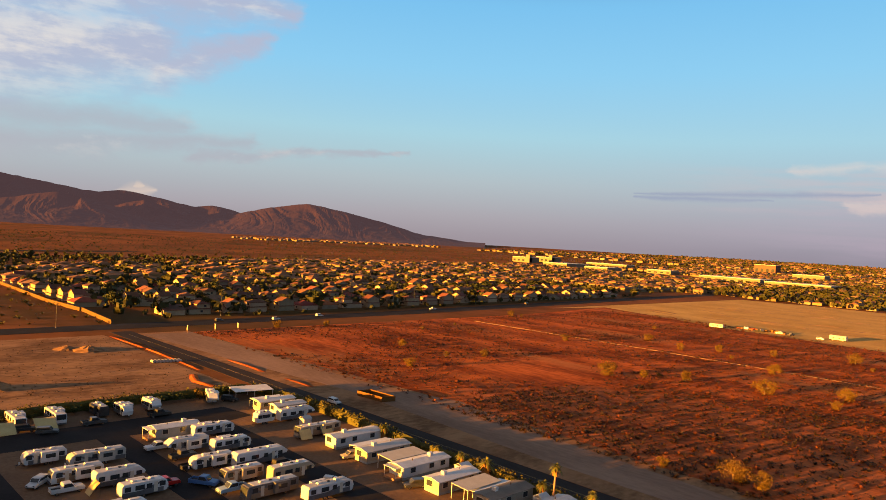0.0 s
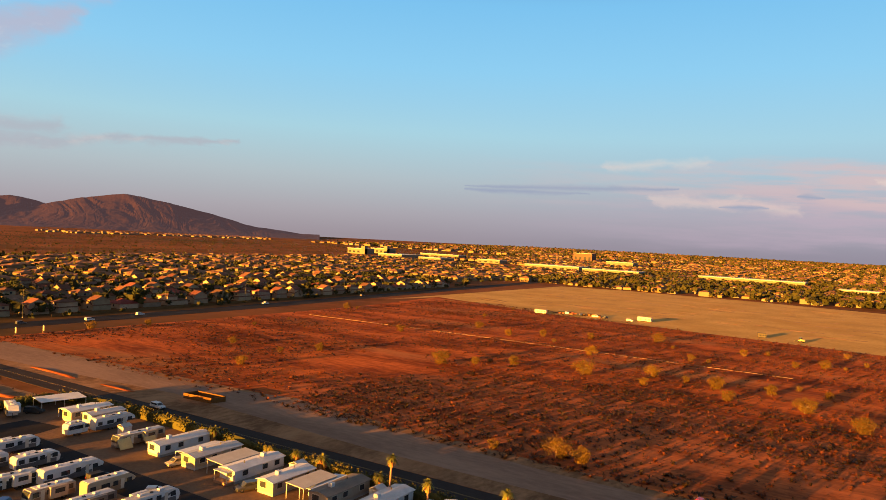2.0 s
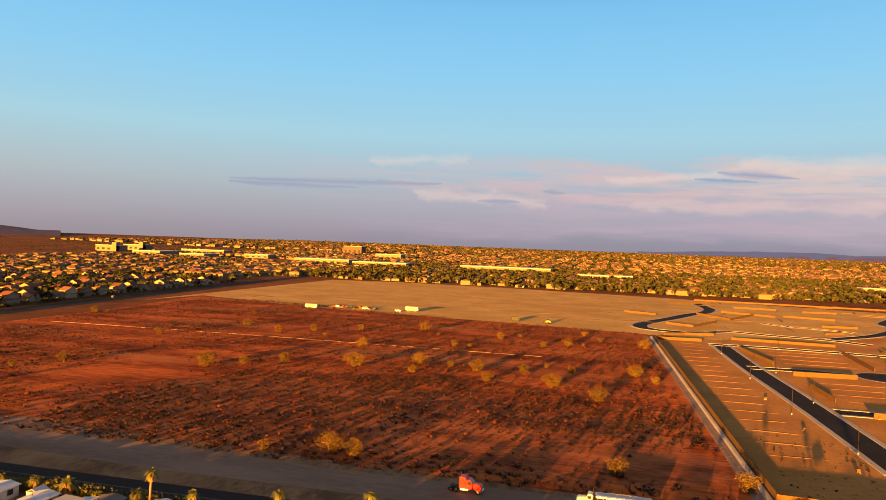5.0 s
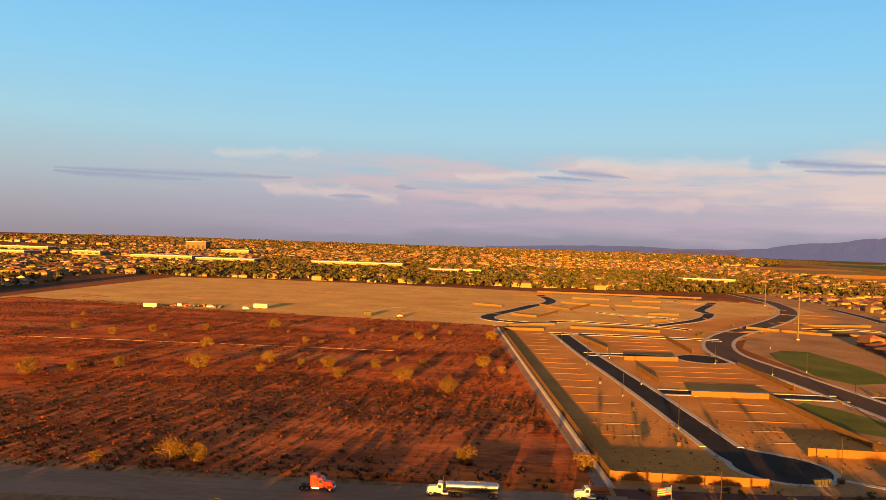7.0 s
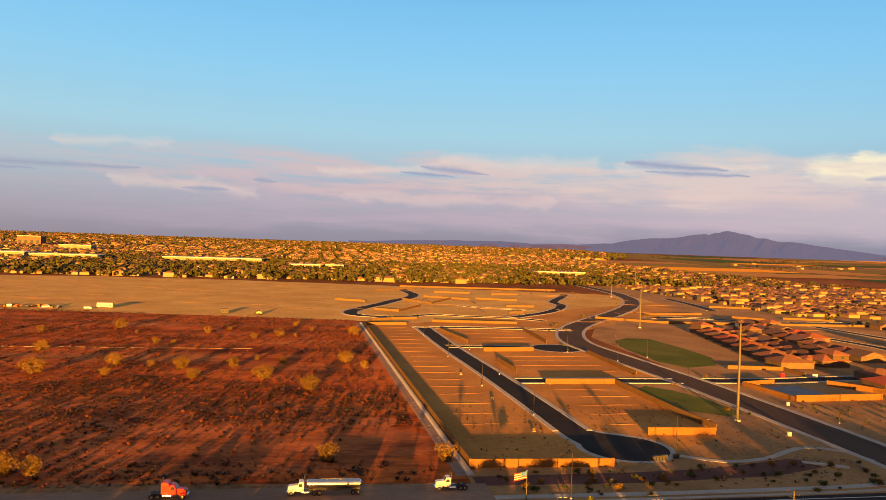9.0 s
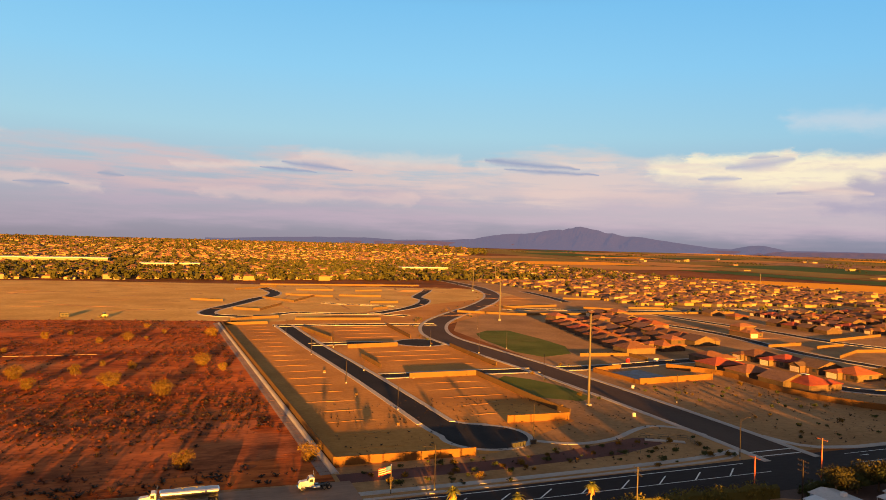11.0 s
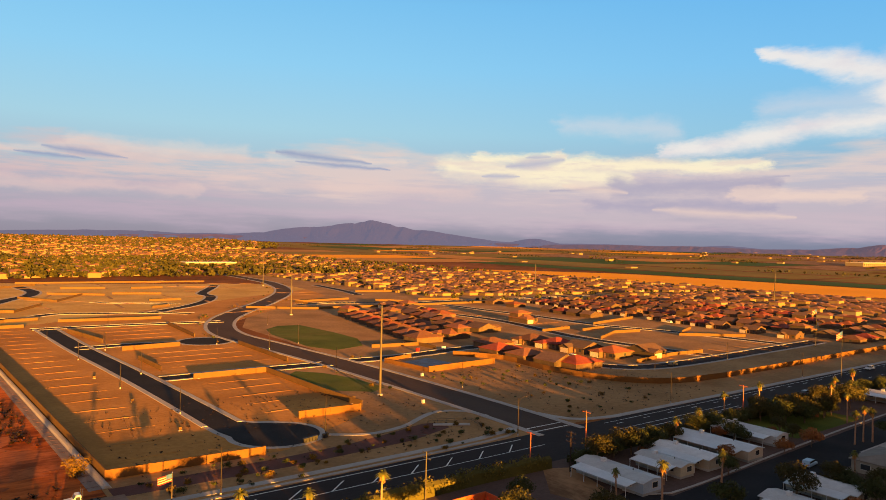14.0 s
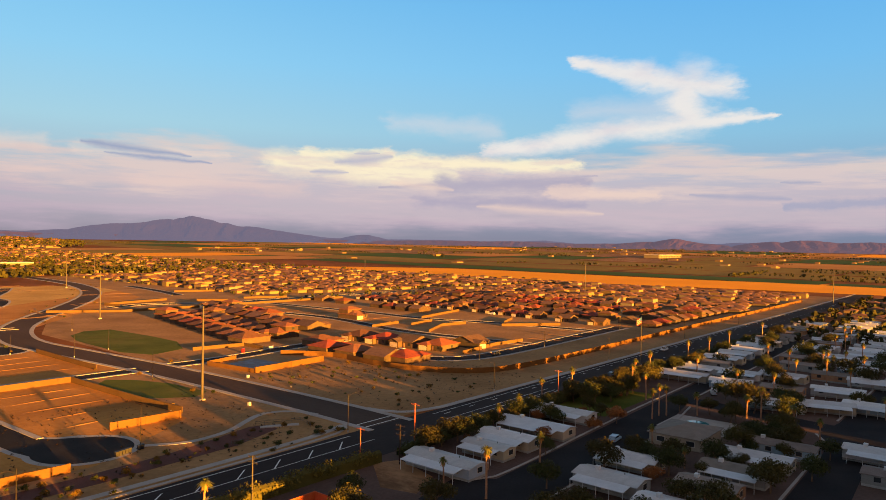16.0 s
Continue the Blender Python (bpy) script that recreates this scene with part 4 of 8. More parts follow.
solid("pavement", strip(bmn(), curve([(89, 162), (98, 157), (110, 158.5), (120, 164), (128, 167), (135, 163), (137, 155)], 3), 0.9, 0.0, 0.11), M_CONC, "winding concrete footpath", "pavement", "structure")

# the drain and its wall
def wall_x(y):
    """Where the wall along the drain stands."""
    return 35.0 - 0.032 * (y - 154)


def along_wall(name, d0, d1, prof, material, label, y0=151.0, y1=436.0, n=48):
    """A long concrete bank beside the wall; prof: heights across it, from d0 to d1 metres left of the wall."""
    bm, rows = bmn(), []
    for i in range(n + 1):
        y = y0 + (y1 - y0) * i / n
        rows.append([bm.verts.new((wall_x(y) - d0 + (d0 - d1) * k / (len(prof) - 1), y, h)) for k, h in enumerate(prof)])
    for A, B in zip(rows, rows[1:]):
        for k in range(len(prof) - 1):
            bm.faces.new((A[k], A[k + 1], B[k + 1], B[k]))
    for R in (rows[0], rows[-1]):
        bm.faces.new(R)
    bmesh.ops.recalc_face_normals(bm, faces=bm.faces)
    return solid(name, bm, material, label, "drain", "structure")


along_wall("drain", 1.95, 0.15, (0.0, 0.42, 0.52, 0.5, 0.0), M_CONC, "pale raised concrete bank beside the wall")
apron = along_wall("drain_edge", 4.7, 2.0, (0.0, 0.1, 0.05, 0.1), M_APRON, "brown-grey concrete drain apron in slabs")
bm = bmn()
for i in range(70):
    y = 153 + 4.0 * i
    box(bm, wall_x(y) - 4.68, wall_x(y) - 2.02, y, y + 0.09, 0.06, 0.112)
part("joint", bm, M_GRAVEL, apron, "dark joints between slabs")


def wall(name, pts, h, material, label, t=0.2, piers=0.0, cap=True):
    """A block wall along a line of the plan, with a cap course and piers."""
    bm = bmn()
    for (x0, y0), (x1, y1) in zip(pts, pts[1:]):
        L = math.hypot(x1 - x0, y1 - y0)
        m = Matrix.Translation((x0, y0, 0)) @ Matrix.Rotation(math.atan2(y1 - y0, x1 - x0), 4, "Z")
        k = len(bm.verts)
        box(bm, -t / 2, L + t / 2, -t / 2, t / 2, -0.1, h)
        if cap:
            box(bm, -t / 2 - 0.04, L + t / 2 + 0.04, -t / 2 - 0.04, t / 2 + 0.04, h + 0.004, h + 0.11)
        if piers:
            n = max(1, int(L / piers))
            for i in range(n + 1):
                box(bm, L * i / n - 0.26, L * i / n + 0.26, -0.26, 0.26, -0.1, h + 0.2)
        bm.verts.ensure_lookup_table()
        bmesh.ops.transform(bm, matrix=m, verts=bm.verts[k:])
    return solid(name, bm, material, label, "wall", "structure")


wall("wall_drain", [(34.9, 157), (26.3, 426)], 2.0, M_BLOCK, "tan block wall along the drain")
wall("wall_south", [(34.9, 156.6), (68.5, 155)], 1.9, M_REDWALL, "sunlit orange block wall", piers=8)
wall("wall_lot", [(83, 250), (110, 250), (110.5, 205), (112, 184)], 1.9, M_BLOCK, "tan block wall round the empty lots")
wall("wall_lot", [(90, 181), (109, 180)], 2.0, M_REDWALL, "sunlit orange block wall", piers=9)
wall("wall_lot", [(77, 326), (102, 328)], 1.9, M_BLOCK, "tan block wall between the empty lots")
wall("wall_lot", [(77, 300), (78, 272)], 1.8, M_BLOCK, "tan block wall between the empty lots")
wall("wall_lot", [(68, 400), (75, 354)], 1.8, M_BLOCK, "tan block wall between the empty lots")
wall("wall_lot", [(127, 322), (126, 266)], 1.8, M_BLOCK, "tan block wall behind the empty lots")
wall("wall_lot", [(120, 408), (117, 354)], 1.8, M_BLOCK, "tan block wall behind the empty lots")
wall("wall_lot", [(26.5, 426), (52, 428)], 1.6, M_BLOCK, "tan block wall at the head of the lots")
wall("wall_east", [(163, 219), (198, 221)], 2.2, M_REDWALL, "sunlit orange block wall", piers=12)
wall("wall_east", [(163, 219), (160, 246), (176, 250)], 1.6, M_REDWALL, "orange block wall round a sunken basin")
solid("court", slab(bmn(), [(166, 226), (184, 228), (182, 246), (165, 243)], 0.0, 0.06), M_COURT, "faded blue court inside the low walls", "court", "structure")
wall("wall_curved", [(v.x, v.y) for v in curve([(196, 246), (208, 226), (206, 200), (209, 178), (218, 162), (230, 155), (240, 153)], 7)], 2.0, M_REDWALL, "long curving red-brown block wall")
wall("wall_arterial", [(240, 153), (258, 151.5), (304, 151), (363, 151.5), (470, 151), (720, 149)], 2.0, M_REDWALL, "long red-brown block wall beside the arterial", piers=14)
wall("wall_suburb", [(-600, 131), (-458, 127), (-412, 130)], 2.0, M_BLOCK, "long tan block wall round the suburb")
wall("wall_suburb", [(-412, 131), (-356, 127)], 2.0, M_BLOCK, "tan block wall at the suburb's corner")
wall("wall_suburb", [(-368, 205), (-376, 330), (-392, 640)], 1.5, M_BLOCK, "tan block wall of the suburb along the road")

# lawns, gravel and the winding streets of the new houses
area("lawn", [(112, 214), (114, 240), (120, 246), (127, 238), (132, 224), (133, 204), (126, 200), (118, 206)], M_GRASS, "dark green lawn in a shallow basin", 0.045, "lawn")
area("lawn", [(152, 300), (154, 345), (160, 366), (172, 378), (185, 376), (187, 340), (186, 312), (176, 290), (158, 284)], M_GRASS, "green lawn beside the boulevard", 0.045, "lawn")
road("street_e", [(150, 256), (175, 255), (215, 260), (260, 262)], 7.5, "new asphalt street", walk=1.6, z=0.058)
road("street_f", [(232, 262), (233, 210), (236, 192), (250, 182), (284, 180), (345, 182), (404, 184)], 8.5, "new asphalt street along the wall", walk=1.6, z=0.062)
road("street_g", [(296, 440), (310, 350), (296, 270), (298, 220), (302, 187)], 7.0, "new asphalt street", walk=1.5, z=0.057)
road("street_h", [(345, 470), (349, 400), (353, 347), (352, 298), (366, 254), (374, 205), (376, 187)], 7.0, "new asphalt street", walk=1.5, z=0.056)
road("street_i", [(240, 492), (276, 497), (324, 474), (383, 474), (560, 470)], 8.0, "new asphalt street", walk=1.6, z=0.0565)
road("street_j", [(62, 470), (37, 474), (23, 484), (21, 503), (31, 532), (46, 564), (63, 606), (80, 640), (88, 678), (86, 720), (84, 760)], 9.5, "winding new asphalt street", walk=1.8, z=0.061)
road("street_k", [(64, 482), (78, 492), (100, 484), (132, 476), (150, 462)], 7.5, "new asphalt street", walk=1.4, z=0.058)
road("street_l", [(130, 477), (144, 492), (169, 518), (192, 553), (207, 590), (210, 620), (240, 683), (256, 720)], 8.0, "winding new asphalt street", walk=1.6, z=0.0605)
road("street_m", [(112, 566), (126, 552), (150, 541), (163, 532)], 5.5, "short new asphalt street", walk=1.2, z=0.0585)
road("street_n", [(333, 560), (345, 610), (357, 690)], 8.0, "new asphalt street", walk=1.4, z=0.0605)
for pts in ([(12, 600), (36, 586)], [(70, 616), (90, 576), (119, 637)], [(39, 520), (56, 508), (77, 552)], [(150, 561), (174, 562)], [(138, 507), (152, 516)], [(55, 716), (100, 759)], [(87, 790), (264, 775)], [(94, 648), (132, 624)], [(140, 634), (176, 622)], [(113, 708), (149, 703)],
            [(169, 693), (198, 697)], [(32, 446), (46, 457), (63, 461)], [(71, 446), (125, 440)], [(195, 482), (233, 456), (300, 452), (423, 449)], [(248, 492), (246, 510), (300, 520)], [(348, 591), (394, 577)], [(381, 571), (463, 564)], [(314, 500), (332, 482)], [(355, 496), (390, 484)],
            [(294, 287), (320, 290)], [(318, 278), (342, 282)], [(351, 298), (408, 311)], [(301, 250), (328, 263), (348, 260)], [(368, 245), (391, 254)], [(254, 191), (287, 195.5), (308, 193.5)], [(200, 264), (200, 278), (176, 282)], [(355, 238), (385, 215)]):
    wall("wall_lot", pts, 1.5, M_BLOCK, "tan block wall between building plots")

# ---- kinds of things ----
def hip(bm, x0, x1, y0, y1, z, rise, over=0.5, thick=0.18):
    """A hipped roof with eaves over a rectangle; the ridge follows the longer side."""
    x0, x1, y0, y1 = x0 - over, x1 + over, y0 - over, y1 + over
    w, d = x1 - x0, y1 - y0
    lo = [bm.verts.new((x, y, z - thick)) for x, y in ((x0, y0), (x1, y0), (x1, y1), (x0, y1))]
    hi = [bm.verts.new((x, y, z)) for x, y in ((x0, y0), (x1, y0), (x1, y1), (x0, y1))]
    if w >= d:
        a, b = bm.verts.new((x0 + d / 2, (y0 + y1) / 2, z + rise)), bm.verts.new((x1 - d / 2 + 0.01, (y0 + y1) / 2, z + rise))
        tops = [(hi[0], hi[1], b, a), (hi[1], hi[2], b), (hi[2], hi[3], a, b), (hi[3], hi[0], a)]
    else:
        a, b = bm.verts.new(((x0 + x1) / 2, y0 + w / 2, z + rise)), bm.verts.new(((x0 + x1) / 2, y1 - w / 2 + 0.01, z + rise))
        tops = [(hi[0], hi[1], a), (hi[1], hi[2], b, a), (hi[2], hi[3], b), (hi[3], hi[0], a, b)]
    for f in tops:
        bm.faces.new(f)
    for i in range(4):
        bm.faces.new((lo[i], lo[(i + 1) % 4], hi[(i + 1) % 4], hi[i]))
    bm.faces.new(lo[::-1])
    return bm


def gable(bm, x0, x1, y0, y1, z, rise, axis="y", over=0.4, thick=0.16):
    """A pitched roof of two thick planes; axis: the way the ridge runs."""
    if axis == "y":
        c, p0, p1, a0, a1 = (x0 + x1) / 2, x0 - over, x1 + over, y0 - over, y1 + over
    else:
        c, p0, p1, a0, a1 = (y0 + y1) / 2, y0 - over, y1 + over, x0 - over, x1 + over
    dz = rise * over / ((p1 - p0) / 2 - over)
    prism(bm, [(p0, z - dz), (c, z + rise), (p1, z - dz), (p1, z - dz + thick), (c, z + rise + thick), (p0, z - dz + thick)], a0, a1, axis)
    return bm


def window(house, x, y, z, w, h, face, name="window", framed=True):
    """A window on a wall; face: the way it looks (-y, +y, -x, +x)."""
    f, g = bmn(), bmn()
    o = 0.06 if framed else 0.02
    if face in ("-y", "+y"):
        s = -1 if face == "-y" else 1
        box(f, x - w / 2 - 0.1, x + w / 2 + 0.1, y - (o if s < 0 else 0), y + (o if s > 0 else 0), z - 0.1, z + h + 0.1)
        box(g, x - w / 2, x + w / 2, y + s * o - (0.02 if s < 0 else 0), y + s * o + (0.02 if s > 0 else 0), z, z + h)
    else:
        s = -1 if face == "-x" else 1
        box(f, x - (o if s < 0 else 0), x + (o if s > 0 else 0), y - w / 2 - 0.1, y + w / 2 + 0.1, z - 0.1, z + h + 0.1)
        box(g, x + s * o - (0.02 if s < 0 else 0), x + s * o + (0.02 if s > 0 else 0), y - w / 2, y + w / 2, z, z + h)
    if not framed:
        f.free()
        return part(name, g, M_GLASS, house)
    p = part(name, f, M_TRIM, house)
    part("pane", g, M_GLASS, p)
    return p


def house(w, d, h, wing, roofkind, roof_mat, label, group, two=0.0, stucco=None):
    """A stucco house with a garage wing in front (-y). two: how much of the depth carries a second storey."""
    ob = thing("house", pose(0, 0, 0), label, "house", group)
    s = stucco or M_STUCCO
    walls, roof = bmn(), bmn()
    gw, gd = wing
    box(walls, -w / 2, w / 2, -d / 2, d / 2, 0, h)
    box(walls, -w / 2, -w / 2 + gw, -d / 2 - gd, -d / 2 + 0.1, 0, h - 0.05)
    rise = 0.2 * min(w, d)
    if roofkind == "hip":
        hip(roof, -w / 2, w / 2, -d / 2, d / 2, h, rise)
        hip(roof, -w / 2, -w / 2 + gw, -d / 2 - gd, -d / 2 + gw * 0.7, h - 0.04, 0.2 * gw)
    else:
        gable(roof, -w / 2, w / 2, -d / 2, d / 2, h, rise, "x")
        prism(walls, [(-d / 2, h), (0, h + rise), (d / 2, h)], -w / 2, w / 2, "x")
        gable(roof, -w / 2, -w / 2 + gw, -d / 2 - gd, -d / 2 + 1.5, h - 0.05, 0.22 * gw, "y")
        prism(walls, [(-w / 2, h - 0.05), (-w / 2 + gw / 2, h + 0.2 * gw), (-w / 2 + gw, h - 0.05)], -d / 2 - gd, -d / 2, "y")
    if two:
        y0 = d / 2 - d * two
        box(walls, -w / 2 + 0.4, w / 2 - 0.4, y0, d / 2 - 0.3, h - 0.2, h + 2.8)
        if roofkind == "hip":
            hip(roof, -w / 2 + 0.4, w / 2 - 0.4, y0, d / 2 - 0.3, h + 2.8, 0.2 * d * two)
        else:
            gable(roof, -w / 2 + 0.4, w / 2 - 0.4, y0, d / 2 - 0.3, h + 2.8, 0.22 * w, "y")
            prism(walls, [(-w / 2 + 0.4, h + 2.8), (0, h + 2.8 + 0.21 * w), (w / 2 - 0.4, h + 2.8)], y0, d / 2 - 0.3, "y")
    part("wall", walls, s, ob)
    part("roof", roof, roof_mat, ob)
    g = bmn()
    for i in range(4):
        box(g, -w / 2 + 0.6, -w / 2 + gw - 0.6, -d / 2 - gd - 0.05, -d / 2 - gd, 0.05 + 0.56 * i, 0.58 + 0.56 * i)
    part("garage_door", g, M_GARAGE, ob)
    g = bmn()
    box(g, -w / 2 + gw + 0.6, -w / 2 + gw + 1.6, -d / 2 - 0.06, -d / 2, 0, 2.1)
    part("door", g, M_WOOD, ob)
    window(ob, w / 2 - 1.8, -d / 2, 0.9, 1.5, 1.3, "-y", framed=False)
    window(ob, w / 2, 1, 1.0, 1.4, 1.2, "+x", framed=False)
    if two:
        window(ob, -1.5, d / 2 - d * two, h + 0.9, 1.4, 1.3, "-y", framed=False)
        window(ob, w / 2 - 0.4, d / 4, h + 0.9, 1.4, 1.2, "+x", framed=False)
    return ob


def wheel(parent, x, y, r=0.36, w=0.26, name="wheel"):
    s = 1 if y > 0 else -1
    p = part(name, tube(bmn(), (x, y - s * w, r), (x, y, r), r, segs=14), M_TYRE, parent)
    part("rim", tube(bmn(), (x, y - s * 0.05, r), (x, y + s * 0.02, r), r * 0.6, segs=10), M_CHROME, p)


def pane(parent, x0, x1, y, z0, z1, name="window"):
    s = 0.03 if y > 0 else -0.03
    return part(name, box(bmn(), x0, x1, min(y, y + s), max(y, y + s), z0, z1), M_GLASS, parent)


def car(m, kind, material, label):
    """A pickup or a sport utility car, facing +x."""
    ob = thing("pickup_truck" if kind == "pickup" else "car", m, label, "truck" if kind == "pickup" else "car")
    L, W = (5.7, 2.0) if kind == "pickup" else (4.7, 1.9)
    a, b = -L / 2, L / 2
    if kind == "pickup":
        part("body", prism(bmn(), [(a, 0.5), (a, 0.86), (a + 1.85, 0.86), (a + 1.85, 1.2), (b - 1.6, 1.2), (b - 0.25, 1.1), (b, 0.98), (b, 0.45), (a + 0.2, 0.45)], -W / 2, W / 2, "y", 0.05), material, ob)
        bed = bmn()
        box(bed, a, a + 1.9, -W / 2, -W / 2 + 0.09, 0.8, 1.24)
        box(bed, a, a + 1.9, W / 2 - 0.09, W / 2, 0.8, 1.24)
        box(bed, a - 0.02, a + 0.07, -W / 2 + 0.09, W / 2 - 0.09, 0.8, 1.22)
        part("bed_side", bed, material, ob)
        part("bed", box(bmn(), a + 0.08, a + 1.84, -W / 2 + 0.1, W / 2 - 0.1, 0.84, 0.9), M_DARK, ob, "dark open cargo bed")
        c0, c1 = a + 1.9, b - 1.55
    else:
        part("body", prism(bmn(), [(a, 0.45), (a, 1.0), (a + 0.1, 1.08), (b - 1.2, 1.06), (b - 0.15, 0.92), (b, 0.75), (b, 0.4), (a + 0.2, 0.4)], -W / 2, W / 2, "y", 0.06), material, ob)
        c0, c1 = a + 0.05, b - 1.15
    t = 1.95 if kind == "pickup" else 1.76
    part("cabin", prism(bmn(), [(c0, 1.05), (c0 + 0.12, t - 0.08), (c0 + 0.3, t), (c1 - 0.75, t), (c1 - 0.62, t - 0.06), (c1, 1.1)], -W / 2 + 0.12, W / 2 - 0.12, "y", 0.05), material, ob)
    g = bmn()
    prism(g, [(c0 + 0.18, 1.2), (c0 + 0.28, t - 0.12), (c1 - 0.78, t - 0.12), (c1 - 0.26, 1.2)], -W / 2 + 0.10, W / 2 - 0.10, "y")
    part("side_glass", g, M_GLASS, ob)
    g = bmn()
    prism(g, [(c1 - 0.6, t - 0.08), (c1 - 0.04, 1.16), (c1 + 0.01, 1.16), (c1 - 0.55, t - 0.08)], -W / 2 + 0.24, W / 2 - 0.24, "y")
    part("windscreen", g, M_GLASS, ob)
    for x in (a + 0.95, b - 0.95):
        for y in (-W / 2 + 0.02, W / 2 - 0.02):
            wheel(ob, x, y, 0.39)
    for y in (-W / 2 + 0.3, W / 2 - 0.3):
        part("headlight", box(bmn(), b - 0.03, b + 0.02, y - 0.17, y + 0.17, 0.72, 0.88), M_CHROME, ob)
        part("tail_light", box(bmn(), a - 0.02, a + 0.02, y - 0.14, y + 0.14, 0.8, 1.0), M_RED, ob)
    part("bumper", box(bmn(), b - 0.05, b + 0.09, -W / 2 + 0.1, W / 2 - 0.1, 0.42, 0.6), M_DARK, ob)
    return ob


def caravan(m, kind, L, label, stripe=None, shell=None, awning=False):
    """A travel trailer, a fifth wheel (raised nose) or a motorhome, facing +x."""
    name = {"trailer": "travel_trailer", "fifth": "fifth_wheel_trailer", "motor": "motorhome"}[kind]
    ob = thing(name, m, label, "camper", "campers in the park")
    W, H = 2.45, 2.85
    a, b = -L / 2, L / 2
    shell, stripe = shell or M_WHITE, stripe or M_GREYSTRIPE
    if kind == "trailer":
        prof = [(a, 0.6), (a, H - 0.3), (a + 0.25, H), (b - 1.0, H), (b - 0.35, H - 0.35), (b, 1.7), (b - 0.25, 0.75), (b - 0.6, 0.6)]
    elif kind == "fifth":
        H = 3.25
        prof = [(a, 0.6), (a, H - 0.3), (a + 0.25, H), (b - 1.3, H), (b - 0.3, H - 0.7), (b, 2.2), (b - 0.25, 1.75), (b - 2.3, 1.7), (b - 2.5, 0.6)]
    else:
        prof = [(a, 0.55), (a, H - 0.2), (a + 0.2, H), (b - 0.35, H), (b, H - 0.5), (b + 0.05, 1.2), (b, 0.5)]
    part("body", prism(bmn(), prof, -W / 2, W / 2, "y", 0.05), shell, ob)
    roof = bmn()
    box(roof, a + 0.4, b - 1.4, -W / 2 + 0.15, W / 2 - 0.15, H + 0.004, H + 0.06)
    part("roof_membrane", roof, M_ROOFMETAL, ob)
    for x in (a + L * 0.3, a + L * 0.68):
        part("air_conditioner", prism(bmn(), [(x - 0.5, H + 0.06), (x - 0.42, H + 0.36), (x + 0.4, H + 0.36), (x + 0.5, H + 0.06)], -0.38, 0.38, "y", 0.03), M_WHITE, ob)
    part("roof_vent", box(bmn(), a + L * 0.48, a + L * 0.48 + 0.5, -0.25, 0.25, H + 0.06, H + 0.2), M_DARK, ob)
    x1 = b - (2.6 if kind == "fifth" else 0.9)
    for s in (-1, 1):
        y = s * (W / 2 + 0.004)
        part("stripe", box(bmn(), a + 0.1, x1, min(y, y + s * 0.02), max(y, y + s * 0.02), 0.60, 1.46), stripe, ob)
        g = bmn()
        prism(g, [(a + L * 0.40, 1.42), (x1 - 0.5, 2.55), (x1, 2.55), (a + L * 0.66, 1.42)], min(y, y + s * 0.015), max(y, y + s * 0.015), "y")
        part("swoosh", g, stripe, ob)
        for q, w in ((0.06, 1.1), (0.28, 1.7), (0.52, 1.0), (0.80, 1.1)):
            pane(ob, a + q * L, a + q * L + w, s * (W / 2 + 0.03), 1.60, 2.46)
        part("door", box(bmn(), a + L * 0.68, a + L * 0.68 + 0.7, min(y, y + s * 0.03), max(y, y + s * 0.03), 0.75, 2.6), M_TRIM, ob)
    so = bmn()
    box(so, a + L * 0.22, a + L * 0.22 + 3.2, W / 2, W / 2 + 0.8, 0.9, 2.95)
    sl = part("slide_out", so, shell, ob)
    pane(sl, a + L * 0.22 + 0.6, a + L * 0.22 + 2.4, W / 2 + 0.8, 1.7, 2.5)
    if awning:
        aw = bmn()
        prism(aw, [(-W / 2, 2.9), (-W / 2 - 2.5, 2.35), (-W / 2 - 2.5, 2.30), (-W / 2, 2.85)], a + 1, a + L * 0.7, "x")
        aw = part("awning", aw, M_TAN, ob, "tan fabric awning")
        for x in (a + 1.05, a + L * 0.7 - 0.05):
            part("awning_post", tube(bmn(), (x, -W / 2 - 2.45, 0.05), (x, -W / 2 - 2.45, 2.32), 0.03), M_CHROME, aw)
    axles = (a + L * 0.36, a + L * 0.36 + 0.95) if kind != "motor" else (a + L * 0.25, b - 1.6)
    for x in axles:
        for y in (-W / 2 + 0.06, W / 2 - 0.06):
            wheel(ob, x, y, 0.38 if kind != "motor" else 0.48)
    if kind == "trailer":
        h = bmn()
        tube(h, (b - 0.4, -0.7, 0.6), (b + 1.1, 0, 0.55), 0.06)
        tube(h, (b - 0.4, 0.7, 0.6), (b + 1.1, 0, 0.55), 0.06)
        part("hitch", h, M_DARK, ob)
        part("gas_bottle", tube(bmn(), (b + 0.35, 0.0, 0.62), (b + 0.35, 0.0, 1.15), 0.17), M_WHITE, ob)
    if kind == "trailer" or kind == "fifth":
        part("jack", tube(bmn(), (b - 1.9 if kind == "fifth" else b + 0.9, 0.0, 0.03), (b - 1.9 if kind == "fifth" else b + 0.9, 0.0, 1.7 if kind == "fifth" else 0.6), 0.05), M_DARK, ob)
    if kind == "motor":
        part("windscreen", prism(bmn(), [(b - 0.02, 2.75), (b + 0.06, 1.5), (b + 0.10, 1.5), (b + 0.02, 2.75)], -W / 2 + 0.15, W / 2 - 0.15, "y"), M_GLASS, ob)
        part("bumper", box(bmn(), b, b + 0.18, -W / 2 + 0.1, W / 2 - 0.1, 0.4, 0.75), M_GREYSTRIPE, ob)
    return ob


